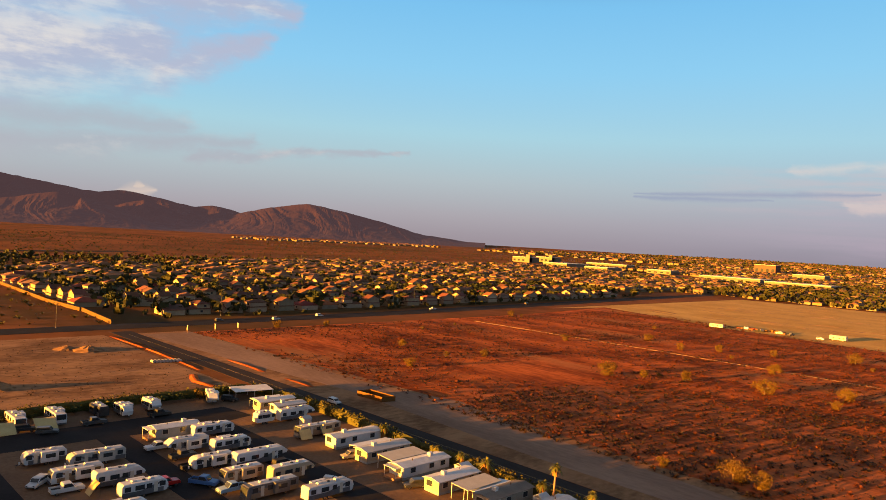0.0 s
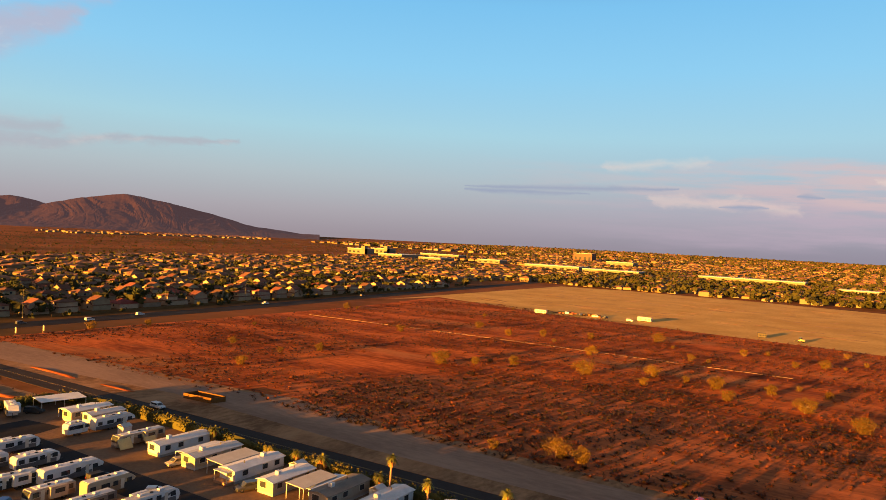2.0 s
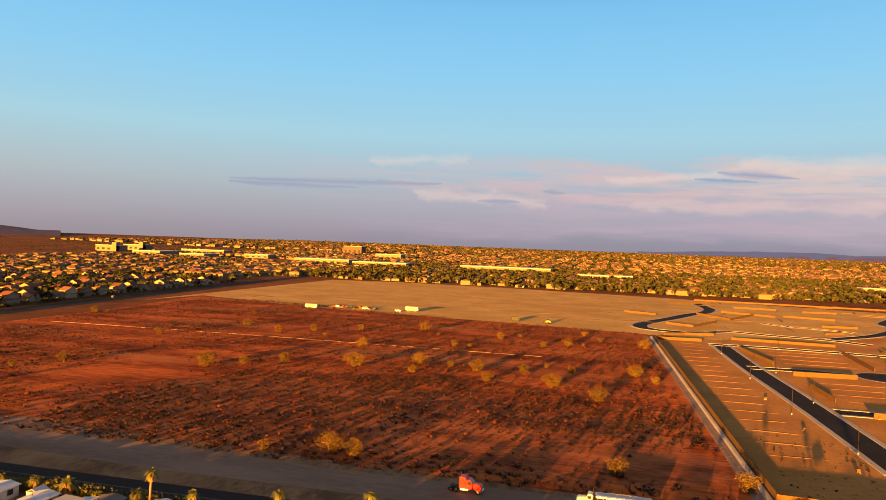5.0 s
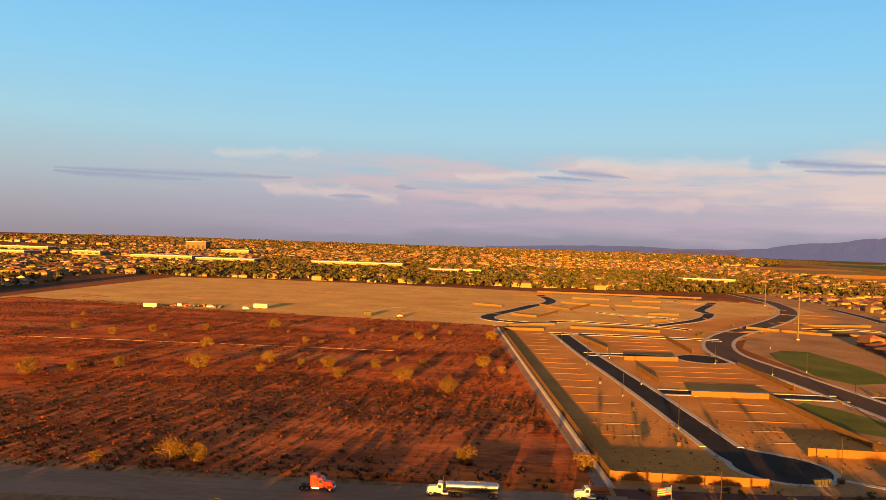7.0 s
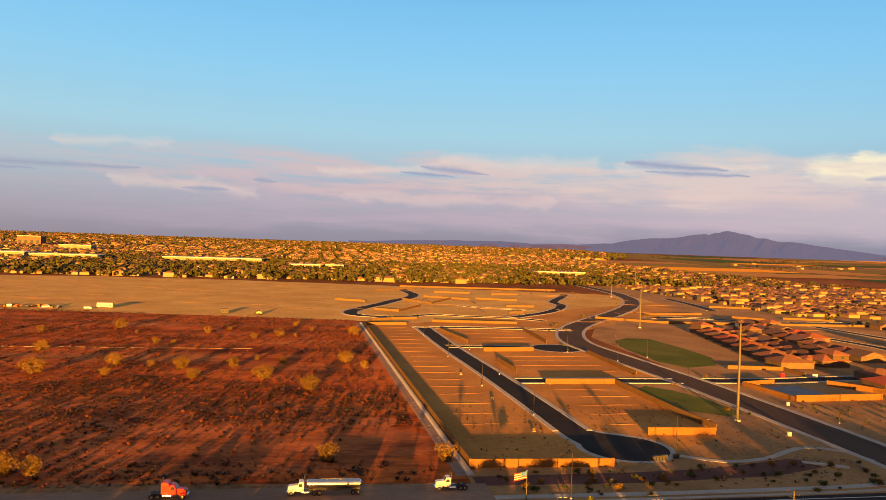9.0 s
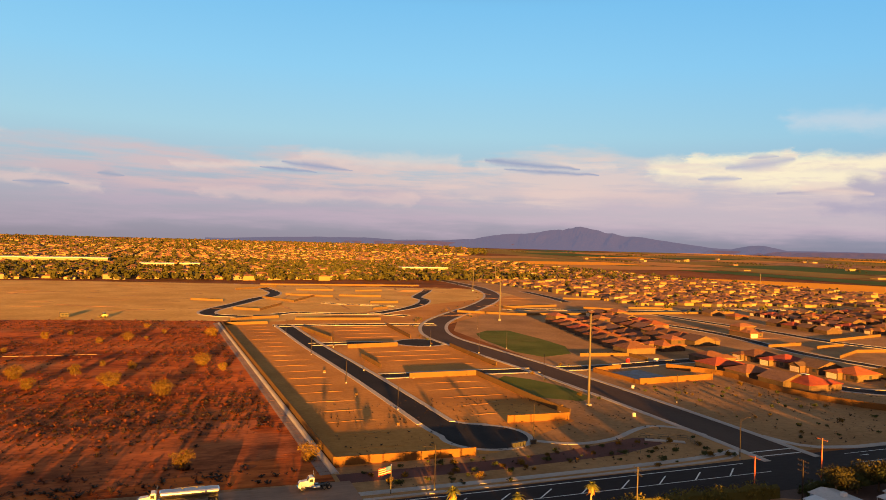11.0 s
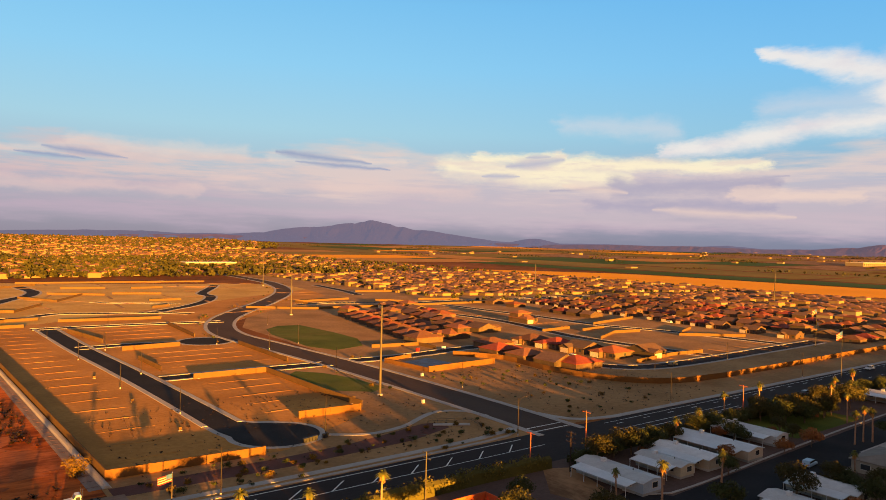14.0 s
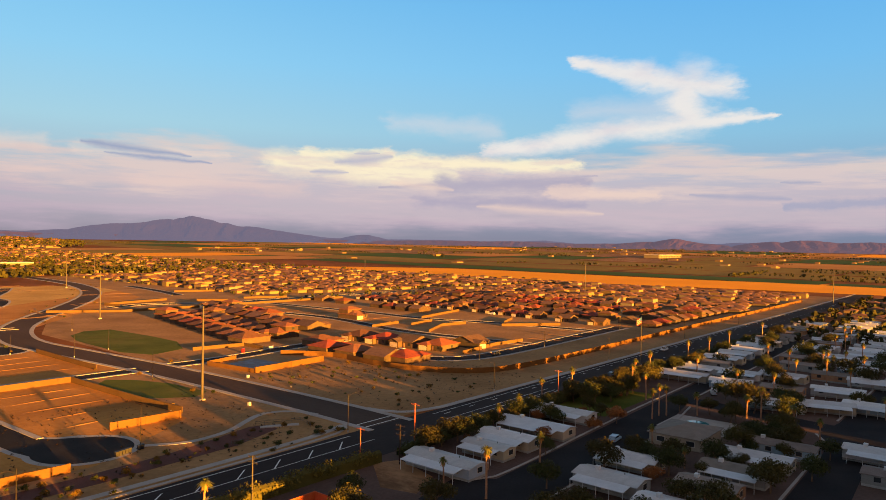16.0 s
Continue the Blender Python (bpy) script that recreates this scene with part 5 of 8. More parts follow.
def mobile_home(m, L, W, side, roofm, label, awning=1, porch=False, group="mobile homes", framed=True):
    """A long low home on a skirting, length along x, with a carport awning on one side (+1: +y, -1: -y, 0: none)."""
    ob = thing("mobile_home", m, label, "mobile home", group)
    H, rise = 2.65, 0.10 * W
    w = bmn()
    box(w, -L / 2, L / 2, -W / 2, W / 2, 0.55, H)
    prism(w, [(-W / 2, H), (0, H + rise), (W / 2, H)], -L / 2, L / 2, "x")
    part("wall", w, side, ob)
    part("skirting", box(bmn(), -L / 2 + 0.05, L / 2 - 0.05, -W / 2 + 0.05, W / 2 - 0.05, 0, 0.546), M_GREYSIDE, ob)
    r = bmn()
    gable(r, -L / 2, L / 2, -W / 2, W / 2, H, rise, "x", 0.3, 0.1)
    part("roof", r, roofm, ob)
    for s in (-1, 1):
        f = "+y" if s > 0 else "-y"
        for q in ((0.15, 0.4, 0.8) if framed else (0.2, 0.75)):
            window(ob, -L / 2 + q * L, s * W / 2, 1.3, 1.3, 1.0, f, framed=framed)
    for s in ((-1, 1) if framed else (1,)):
        window(ob, s * L / 2, 0.6, 1.3, 1.6, 1.1, "+x" if s > 0 else "-x", framed=framed)
    y = awning * W / 2
    part("door", box(bmn(), -0.5, 0.4, min(y, y + 0.06 * (awning or 1)), max(y, y + 0.06 * (awning or 1)), 0.6, 2.6), M_TRIM, ob)
    part("roof_vent", tube(bmn(), (L * 0.2, 0.4, H + rise - 0.1), (L * 0.2, 0.4, H + rise + 0.45), 0.1), M_STEEL, ob)
    part("cooler", box(bmn(), -L * 0.25, -L * 0.25 + 0.9, -0.45, 0.45, H + rise * 0.8, H + rise + 0.75), M_WHITE, ob)
    if awning:
        d = 3.4
        aw = bmn()
        y0, y1 = awning * (W / 2 + 0.1), awning * (W / 2 + d)
        prism(aw, [(y0, H - 0.05), (y1, H - 0.45), (y1, H - 0.33), (y0, H + 0.07)], -L * 0.42, L * 0.42, "x")
        a = part("awning", aw, M_WHITE, ob, "white ribbed metal carport awning")
        for i in range(5):
            x = -L * 0.41 + i * L * 0.82 / 4
            part("post", box(bmn(), x - 0.05, x + 0.05, min(y1, y1 - awning * 0.1), max(y1, y1 - awning * 0.1), 0, H - 0.4), M_WHITE, a)
    if porch:
        p = bmn()
        box(p, L / 2, L / 2 + 1.8, -W / 2 + 0.3, W / 2 - 0.3, 0.1, 0.6)
        p = part("porch", p, M_WOOD, ob)
        for yy in (-W / 2 + 0.4, W / 2 - 0.4):
            part("porch_post", box(bmn(), L / 2 + 1.65, L / 2 + 1.75, yy - 0.05, yy + 0.05, 0.6, 2.6), M_TRIM, p)
        part("porch_roof", box(bmn(), L / 2 + 0.02, L / 2 + 1.95, -W / 2 + 0.2, W / 2 - 0.2, 2.6, 2.7), roofm, p)
    return ob


def carport(m, L, W, roofm, label, H=2.8):
    ob = thing("carport", m, label, "carport")
    part("roof", prism(bmn(), [(-W / 2, H - 0.25), (W / 2, H), (W / 2, H + 0.1), (-W / 2, H - 0.15)], -L / 2, L / 2, "x"), roofm, ob)
    for x in (-L / 2 + 0.2, 0, L / 2 - 0.2):
        for y in (-W / 2 + 0.15, W / 2 - 0.15):
            part("post", box(bmn(), x - 0.06, x + 0.06, y - 0.06, y + 0.06, 0, H - 0.25), M_TRIM, ob)
    return ob


def shrub_mesh(name, seed, r, h, count, size, mat):
    g = random.Random(seed)
    blobs = [(g.uniform(-0.5, 0.5) * r, g.uniform(-0.5, 0.5) * r, h * g.uniform(0.35, 0.65), r * g.uniform(0.4, 0.62)) for _ in range(6)]
    v, f = leaf_cloud(g, blobs, count, size, h / (1.9 * r))
    v = [(a.x, a.y, max(0.02, a.z)) for a in v]
    return quads(name, v, f, mat)


def tree(m, seed, h, r, mat, label, name="tree", leaves=700, leaf=0.2, category="tree", group="", low=0.3, bushy=False):
    """A tapered trunk with limbs that fork, under an uneven crown of small leaf clumps."""
    g = random.Random(seed)
    ob = thing(name, m, label, category, group)
    t = bmn()
    top = Vector((g.uniform(-0.1, 0.1) * h, g.uniform(-0.1, 0.1) * h, h * 0.42))
    tube(t, (0, 0, -0.1), top, h * 0.035, h * 0.024, 7)
    blobs, roots = [], []
    for i in range(7):
        a = 6.283 * i / 7 + g.uniform(-0.4, 0.4)
        e = top + Vector((math.cos(a) * r * g.uniform(0.35, 0.72), math.sin(a) * r * g.uniform(0.35, 0.72), h * g.uniform(0.05, 0.34)))
        roots.append(len(t.verts))
        tube(t, top - Vector((0, 0, h * 0.05)), e, h * 0.016, h * 0.007, 5)
        blobs.append((e.x, e.y, e.z, r * g.uniform(0.32, 0.5)))
    blobs.append((top.x, top.y, h * 0.78, r * 0.5))
    if bushy:
        for i in range(5):
            a = g.uniform(0, 6.283)
            blobs.append((math.cos(a) * r * 0.4, math.sin(a) * r * 0.4, h * g.uniform(0.2, 0.4), r * g.uniform(0.34, 0.5)))
    t.verts.ensure_lookup_table()
    bmesh.ops.weld_verts(t, targetmap={t.verts[k]: t.verts[1 + 2 * (i % 7)] for i, k in enumerate(roots)})
    part("trunk", t, M_BARK, ob)
    v, f = leaf_cloud(g, blobs, int(leaves * 2.2), leaf * 0.8, 0.8)
    c = new("crown", quads("crown", [(p.x, p.y, max(p.z, low)) for p in v], f, mat))
    c.parent = ob
    return ob


def palm(m, seed, h, label, skirt=False):
    """A fan palm: ringed trunk, arching fronds, and for the stout kind a skirt of dead leaves."""
    g = random.Random(seed)
    ob = thing("palm_tree", m, label, "palm tree", "palms")
    t = bmn()
    lean = Vector((g.uniform(-0.03, 0.03) * h, g.uniform(-0.03, 0.03) * h, 0))
    k = 6
    r0 = 0.24 if not skirt else 0.42
    for i in range(k):
        a, b = i / k, (i + 1) / k
        tube(t, Vector((0, 0, h * a)) + lean * a * a, Vector((0, 0, h * b)) + lean * b * b, r0 * (1 - 0.35 * a) * 1.06, r0 * (1 - 0.35 * b), 8)
    part("trunk", t, M_PALMBARK, ob)
    vs, fs = [], []
    top = Vector((0, 0, h)) + lean
    n = 46

    def frond(a, el, L, w):
        d = Vector((math.cos(a), math.sin(a), 0))
        s = Vector((-math.sin(a), math.cos(a), 0))
        prev = None
        for j in range(6):
            q = j / 5
            p = top + d * L * math.cos(el) * q + Vector((0, 0, L * (math.sin(el) * q - 0.55 * q * q)))
            ww = w * math.sin(math.pi * min(1, 0.12 + 0.86 * q)) + 0.02
            i = len(vs)
            vs.extend([p - s * ww, p + s * ww - Vector((0, 0, 0)), p + Vector((0, 0, 0.10 * w))])
            if prev is not None:
                fs.append((prev, prev + 2, i + 2, i))
                fs.append((prev + 2, prev + 1, i + 1, i + 2))
            prev = i
    for i in range(n):
        frond(g.uniform(0, 6.283), radians(g.uniform(-25, 75)), g.uniform(1.1, 1.7) * (1.25 if skirt else 1.0), g.uniform(0.10, 0.2))
    c = new("crown", quads("crown", vs, fs, L_PALM))
    c.parent = ob
    if skirt or h > 5:
        vs, fs = [], []
        for i in range(70 if skirt else 30):
            a, z = g.uniform(0, 6.283), g.uniform(-2.2 if skirt else -1.1, -0.1)
            d = Vector((math.cos(a), math.sin(a), 0))
            s = Vector((-math.sin(a), math.cos(a), 0))
            p = top + Vector((0, 0, z)) + d * 0.25
            q = p + d * g.uniform(0.3, 0.75) * (1.2 if skirt else 0.7) - Vector((0, 0, g.uniform(0.5, 1.0)))
            i0 = len(vs)
            vs += [p - s * 0.1, p + s * 0.1, q + s * 0.16, q - s * 0.16]
            fs.append((i0, i0 + 1, i0 + 2, i0 + 3))
        c = new("skirt", quads("skirt", vs, fs, L_PALMDRY))
        c.parent = ob
    return ob


def street_lamp(m, h, label, arm=2.4, dark=True):
    ob = thing("street_lamp", m, label, "street lamp", "street lamps")
    mat = M_DARKPOLE if dark else M_STEEL
    part("base", tube(bmn(), (0, 0, 0), (0, 0, 0.5), 0.22, 0.2, 10), M_CONC, ob)
    part("pole", tube(bmn(), (0, 0, 0.5), (0, 0, h), 0.11, 0.07, 8), mat, ob)
    if arm:
        a = bmn()
        tube(a, (0, 0, h - 0.9), (arm * 0.5, 0, h - 0.15), 0.045)
        tube(a, (arm * 0.5, 0, h - 0.15), (arm, 0, h), 0.04)
        part("arm", a, mat, ob)
        part("lamp_head", box(bmn(), arm - 0.1, arm + 0.6, -0.14, 0.14, h - 0.06, h + 0.1), mat, ob)
    return ob


def utility_pole(m, h, material, label, arms=1, r=0.16):
    ob = thing("utility_pole", m, label, "utility pole", "utility poles")
    part("pole", tube(bmn(), (0, 0, 0), (0, 0, h), r, r * 0.7, 9), material, ob)
    for i in range(arms):
        z = h - 0.4 - 1.0 * i
        c = part("crossarm", box(bmn(), -0.06, 0.06, -1.3, 1.3, z, z + 0.14), material, ob)
        for y in (-1.2, -0.5, 0.5, 1.2):
            part("insulator", tube(bmn(), (0, y, z + 0.14), (0, y, z + 0.36), 0.05, 0.03, 6), M_CHROME, c)
    return ob


def flag_pole(m, h, label, fl=(2.4, 1.4), blow=1):
    ob = thing("flagpole", m, label, "flagpole")
    part("pole", tube(bmn(), (0, 0, 0), (0, 0, h), 0.12, 0.06, 8), M_STEEL, ob)
    part("finial", tube(bmn(), (0, 0, h), (0, 0, h + 0.25), 0.12, 0.02, 8), M_CHROME, ob)
    L, H = fl

    def wave(x):
        return 0.14 * math.sin(3.2 * x) * x / L, -0.32 * (x / L) ** 1.4 * H
    flag = None
    for i in range(7):
        b = bmn()
        x0 = L * 0.42 if i < 4 else 0.06
        if x0 >= L:
            continue
        rows = []
        for j in range(9):
            x = x0 + (L - x0) * j / 8
            dy, dz = wave(x)
            z1 = h - 0.1 - H * i / 7 + dz
            rows.append([b.verts.new((blow * x, dy, z1)), b.verts.new((blow * x, dy, z1 - H / 7)), b.verts.new((blow * x, dy + 0.01, z1)), b.verts.new((blow * x, dy + 0.01, z1 - H / 7))])
        for A, B in zip(rows, rows[1:]):
            b.faces.new((A[0], B[0], B[1], A[1]))
            b.faces.new((A[2], A[3], B[3], B[2]))
        st = part("stripe", b, M_FLAGRED if i % 2 == 0 else M_FLAGWHITE, ob)
    b = bmn()
    rows = []
    for j in range(6):
        x = 0.06 + (L * 0.42 - 0.06) * j / 5
        dy, dz = wave(x)
        rows.append([b.verts.new((blow * x, dy, h - 0.1 + dz)), b.verts.new((blow * x, dy, h - 0.1 - H * 4 / 7 + dz))])
    for A, B in zip(rows, rows[1:]):
        b.faces.new((A[0], B[0], B[1], A[1]))
    part("canton", b, M_BLUECAR, ob, "dark blue corner of the flag")
    return ob


def semi_tractor(m, paint_mat, label, sleeper=True):
    """A conventional truck tractor facing +x, without its trailer."""
    ob = thing("truck_tractor", m, label, "truck", "parked trucks")
    part("chassis", box(bmn(), -4.6, 2.6, -0.45, 0.45, 0.7, 0.98), M_DARK, ob)
    part("hood", prism(bmn(), [(0.5, 0.9), (0.5, 2.2), (2.2, 2.05), (2.6, 1.8), (2.65, 0.8)], -0.75, 0.75, "y", 0.05), paint_mat, ob)
    part("grille", box(bmn(), 2.62, 2.72, -0.5, 0.5, 0.85, 1.75), M_CHROME, ob)
    part("cab", prism(bmn(), [(-0.9, 0.9), (-0.9, 2.85), (-0.6, 3.0), (0.1, 2.95), (0.55, 2.2), (0.55, 0.9)], -1.15, 1.15, "y", 0.05), paint_mat, ob)
    if sleeper:
        part("sleeper", prism(bmn(), [(-2.5, 1.0), (-2.5, 3.4), (-2.2, 3.6), (-1.2, 3.5), (-0.88, 3.0), (-0.88, 1.0)], -1.15, 1.15, "y", 0.05), paint_mat, ob)
    part("windscreen", prism(bmn(), [(0.16, 2.88), (0.58, 2.24), (0.62, 2.24), (0.20, 2.88)], -0.95, 0.95, "y"), M_GLASS, ob)
    for s in (-1, 1):
        pane(ob, -0.6, 0.25, s * 1.16, 1.95, 2.65)
        part("fuel_tank", tube(bmn(), (-2.2, s * 0.95, 0.72), (-0.5, s * 0.95, 0.72), 0.33, segs=12), M_CHROME, ob)
        part("fender", prism(bmn(), [(1.2, 0.7), (1.35, 1.2), (2.0, 1.25), (2.5, 0.95), (2.55, 0.7)], s * 0.72, s * 1.2, "y"), paint_mat, ob)
        part("exhaust_stack", tube(bmn(), (-1.05 if not sleeper else -2.6, s * 1.0, 1.0), (-1.05 if not sleeper else -2.6, s * 1.0, 4.0), 0.08), M_CHROME, ob)
        wheel(ob, 1.85, s * 1.2, 0.52, 0.3)
        for x in (-3.3, -4.4):
            wheel(ob, x, s * 1.22, 0.52, 0.55)
        part("mudflap", box(bmn(), -5.02, -4.98, s * 0.65, s * 1.2, 0.3, 0.95), M_DARK, ob)
    part("fifth_wheel", prism(bmn(), [(-4.2, 1.0), (-4.2, 1.1), (-3.5, 1.18), (-3.4, 1.0)], -0.5, 0.5, "y"), M_DARK, ob)
    part("bumper", box(bmn(), 2.66, 2.85, -1.15, 1.15, 0.45, 0.85), M_CHROME, ob)
    return ob


def tank_trailer(m, label):
    ob = thing("tank_trailer", m, label, "trailer", "parked trucks")
    t = bmn()
    tube(t, (-6.0, 0, 2.25), (6.0, 0, 2.35), 0.95, 0.95, 20)
    tube(t, (-6.0, 0, 2.25), (-6.25, 0, 2.25), 0.95, 0.7, 20)
    tube(t, (6.0, 0, 2.35), (6.25, 0, 2.35), 0.95, 0.7, 20)
    tank = part("tank", t, M_CHROME, ob, "polished steel tank")
    for x in (-4.5, -2, 0.5, 3, 5.2):
        part("band", tube(bmn(), (x - 0.06, 0, 2.3), (x + 0.06, 0, 2.3), 1.0, 1.0, 20), M_CHROME, tank)
    for x in (-1.5, 1.5):
        part("hatch", tube(bmn(), (x, 0, 3.2), (x, 0, 3.45), 0.3, 0.28, 12), M_STEEL, tank)
    part("catwalk", box(bmn(), -3, 3, -0.5, -0.2, 3.26, 3.34), M_STEEL, ob)
    part("frame", box(bmn(), -6, 5.8, -0.5, 0.5, 1.0, 1.35), M_STEEL, ob)
    for s in (-1, 1):
        for x in (-4.4, -5.5):
            wheel(ob, x, s * 1.2, 0.52, 0.5)
        part("landing_leg", box(bmn(), 2.3, 2.5, s * 0.6 - 0.08, s * 0.6 + 0.08, 0.02, 1.2), M_DARK, ob)
        part("hose_tube", tube(bmn(), (-3.6, s * 1.05, 1.1), (1.5, s * 1.05, 1.1), 0.14, segs=8), M_STEEL, ob)
    return ob

# ---- caravan park ----
area("park_road", [(-181, 30), (-181, 96), (-169, 98), (-167, 90), (20, 88), (20, 79.5), (-166, 81), (-167, 65), (20, 63), (20, 59), (-168, 58), (-168, 36), (20, 36), (20, 28)], M_OLDASPHALT, "worn asphalt lanes of the caravan park", 0.05, "road")
UP, DN = 90, -90
for kind, x, y, L, head, stripe, shell, awn in [
    ("trailer", -156.5, 44, 8.0, DN, M_GREYSTRIPE, None, False), ("trailer", -151, 52.3, 11.0, DN, M_GREYSTRIPE, M_GREYSIDE, False), ("motor", -143, 46, 9.2, DN, M_BROWNSTRIPE, None, False),
    ("fifth", -136.6, 51.6, 9.2, UP, M_GREYSTRIPE, None, False), ("fifth", -149, 70.5, 9.4, DN, M_GREYSTRIPE, None, False), ("trailer", -157.5, 81, 10.2, UP, M_GREYSTRIPE, None, False),
    ("trailer", -144.8, 79, 9.0, UP, M_GREYSTRIPE, None, False), ("trailer", -136, 70, 9.0, DN, M_DARK, None, False), ("fifth", -132.7, 79.4, 12.2, UP, M_GREYSTRIPE, None, False),
    ("motor", -125.5, 71.2, 8.4, DN, M_BROWNSTRIPE, M_CREAM, False), ("fifth", -120.8, 79.6, 9.8, UP, M_BROWNSTRIPE, M_CREAM, False), ("motor", -115.4, 71.6, 11.0, DN, M_BROWNSTRIPE, M_GREYSTRIPE, False),
    ("trailer", -108.6, 80, 10.5, UP, M_GREYSTRIPE, None, False), ("trailer", -128.6, 53, 8.5, UP, M_GREYSTRIPE, None, False), ("trailer", -120, 46, 9.0, UP, M_GREYSTRIPE, None, False),
    ("motor", -188.5, 46.5, 9.5, 0, M_BROWNSTRIPE, None, False), ("motor", -188.0, 55, 9.5, 0, M_GREYSTRIPE, None, False), ("trailer", -189, 65.5, 7.5, 180, M_GREYSTRIPE, M_DARK, False),
    ("trailer", -186.0, 70.5, 7.0, 0, M_GREYSTRIPE, None, False), ("fifth", -186.5, 78, 7.2, 0, M_GREYSTRIPE, None, False), ("fifth", -187, 95.2, 9.0, -20, M_GREYSTRIPE, None, False),
    ("trailer", -160.5, 96.6, 5.2, UP, M_WHITE, None, False), ("fifth", -159.5, 105.5, 10.6, UP, M_GREYSTRIPE, None, False), ("motor", -144, 102, 12.2, DN, M_BROWNSTRIPE, M_CREAM, False)]:
    lab = {"trailer": "white travel trailer with grey stripes, parked on gravel", "fifth": "white fifth wheel trailer with grey swooshes", "motor": "large motorhome with brown stripes, parked"}[kind]
    caravan(pose(x, y, 0.03, 0, 0, head), kind, L, lab, stripe, shell, awn)
for x, y, head, kind, mat, lab in [(-137.6, 42.8, UP, "pickup", M_WHITE, "white crew-cab pickup truck on gravel"), (-143.8, 39.6, -45, "suv", M_WHITE, "white sport utility car on gravel"),
                                   (-127.2, 64.2, 35, "pickup", M_BLUECAR, "dark blue pickup truck on gravel"), (-121.0, 66.8, DN, "pickup", M_PALEBLUE, "pale blue pickup truck"),
                                   (-144.6, 67.8, UP, "pickup", M_GREYCAR, "dark grey pickup truck"), (-113.4, 83.6, 128, "pickup", M_WHITE, "white pickup truck beside the lane"),
                                   (-124.6, 97.6, -100, "suv", M_CREAM, "pale sport utility car beside a mobile home"), (-102.6, 97.0, -110, "suv", M_GREYCAR, "dark grey sport utility car"),
                                   (-101, 101.5, UP, "suv", M_DARK, "black car behind another car"), (-153.2, 66, DN, "pickup", M_WHITE, "white pickup truck at a trailer's nose"),
                                   (-180.4, 61.5, UP, "pickup", M_GREYCAR, "dark pickup truck parked on gravel"), (-180.2, 77.5, UP, "pickup", M_DARK, "black pickup truck parked on gravel"), (-182.5, 47.0, 80, "suv", M_DARK, "black car parked on gravel"),
                                   (-130.6, 57.8, UP, "pickup", M_RED, "dark red pickup truck"), (-186, 100.4, 40, "suv", M_DARK, "small dark utility cart"), (-178, 50.5, 70, "suv", M_GREYCAR, "dark grey car parked on gravel"),
                                   (-128.4, 82.5, UP, "suv", M_DARK, "black car between trailers"), (-137.2, 66.8, UP, "pickup", M_DARK, "black pickup truck parked on gravel")]:
    car(pose(x, y, 0.04, 0, 0, head), kind, mat, lab)
for x, y, L, W, side, roofm, aw, porch, lab in [
    (-161.8, 73.5, 10.4, 4.0, M_GREYSIDE, M_ROOFMETAL, 0, True, "grey park model home with striped awning porch"), (-172.8, 107, 11, 4.0, M_CREAM, M_ROOFMETAL, 1, False, "cream mobile home with pale metal roof"),
    (-166.5, 107.5, 9, 3.8, M_WHITE, M_ROOFMETAL, 0, False, "white mobile home with pale metal roof"),
    (-133.6, 105.2, 13.5, 4.2, M_WHITE, M_ROOFMETAL, 0, False, "long white mobile home in low sun"), (-121.4, 104.2, 12.6, 4.4, M_CREAM, M_ROOFMETAL, 1, False, "cream mobile home with wide carport roof"),
    (-108.9, 104.2, 13.4, 4.4, M_WHITE, M_ROOFMETAL, 0, True, "white mobile home with railed porch"), (-98.4, 103.4, 11.6, 4.2, M_CREAM, M_ROOFMETAL, 0, False, "tall cream mobile home in sun"),
    (-86.0, 105.0, 12.4, 4.6, M_CREAM, M_SHINGLE, 1, False, "cream mobile home with brown shingle roof"), (-76, 106, 12, 4.4, M_WHITE, M_ROOFMETAL, 0, False, "white mobile home with metal roof"),
    (-64, 105, 13, 4.4, M_CREAM, M_ROOFMETAL, 1, False, "cream mobile home with metal roof"), (-52, 105, 12, 4.4, M_WHITE, M_ROOFMETAL, 0, False, "white mobile home with metal roof")]:
    mobile_home(pose(x, y, 0.03, 0, 0, 90 if not porch else -90), L, W, side, roofm, lab, aw, porch, "mobile homes beside the hedge")
carport(pose(-187.5, 108, 0.03, 0, 0, 80), 11.5, 6.5, M_ROOFMETAL, "blue-grey metal roofed open shelter")
carport(pose(-113.8, 103.5, 0.03, 0, 0, 90), 10.5, 4.8, M_TRIM, "pale flat roofed carport between homes", 3.0)
carport(pose(-91.8, 103.5, 0.03, 0, 0, 90), 9.8, 4.6, M_TRIM, "pale flat roofed carport between homes", 3.0)
for x, y, w in ((-102.2, 110.6, 2.6), (-80.4, 109.6, 2.4), (-152.5, 104, 2.2)):
    ob = thing("shed", pose(x, y, 0.03), "small white garden shed", "shed")
    part("wall", box(bmn(), -w / 2, w / 2, -w / 2, w / 2, 0, 2.1), M_WHITE, ob)
    part("roof", gable(bmn(), -w / 2, w / 2, -w / 2, w / 2, 2.1, 0.6, "y", 0.15, 0.08), M_ROOFMETAL, ob)
    part("door", box(bmn(), -0.5, 0.5, -w / 2 - 0.04, -w / 2, 0.05, 1.9), M_TRIM, ob)
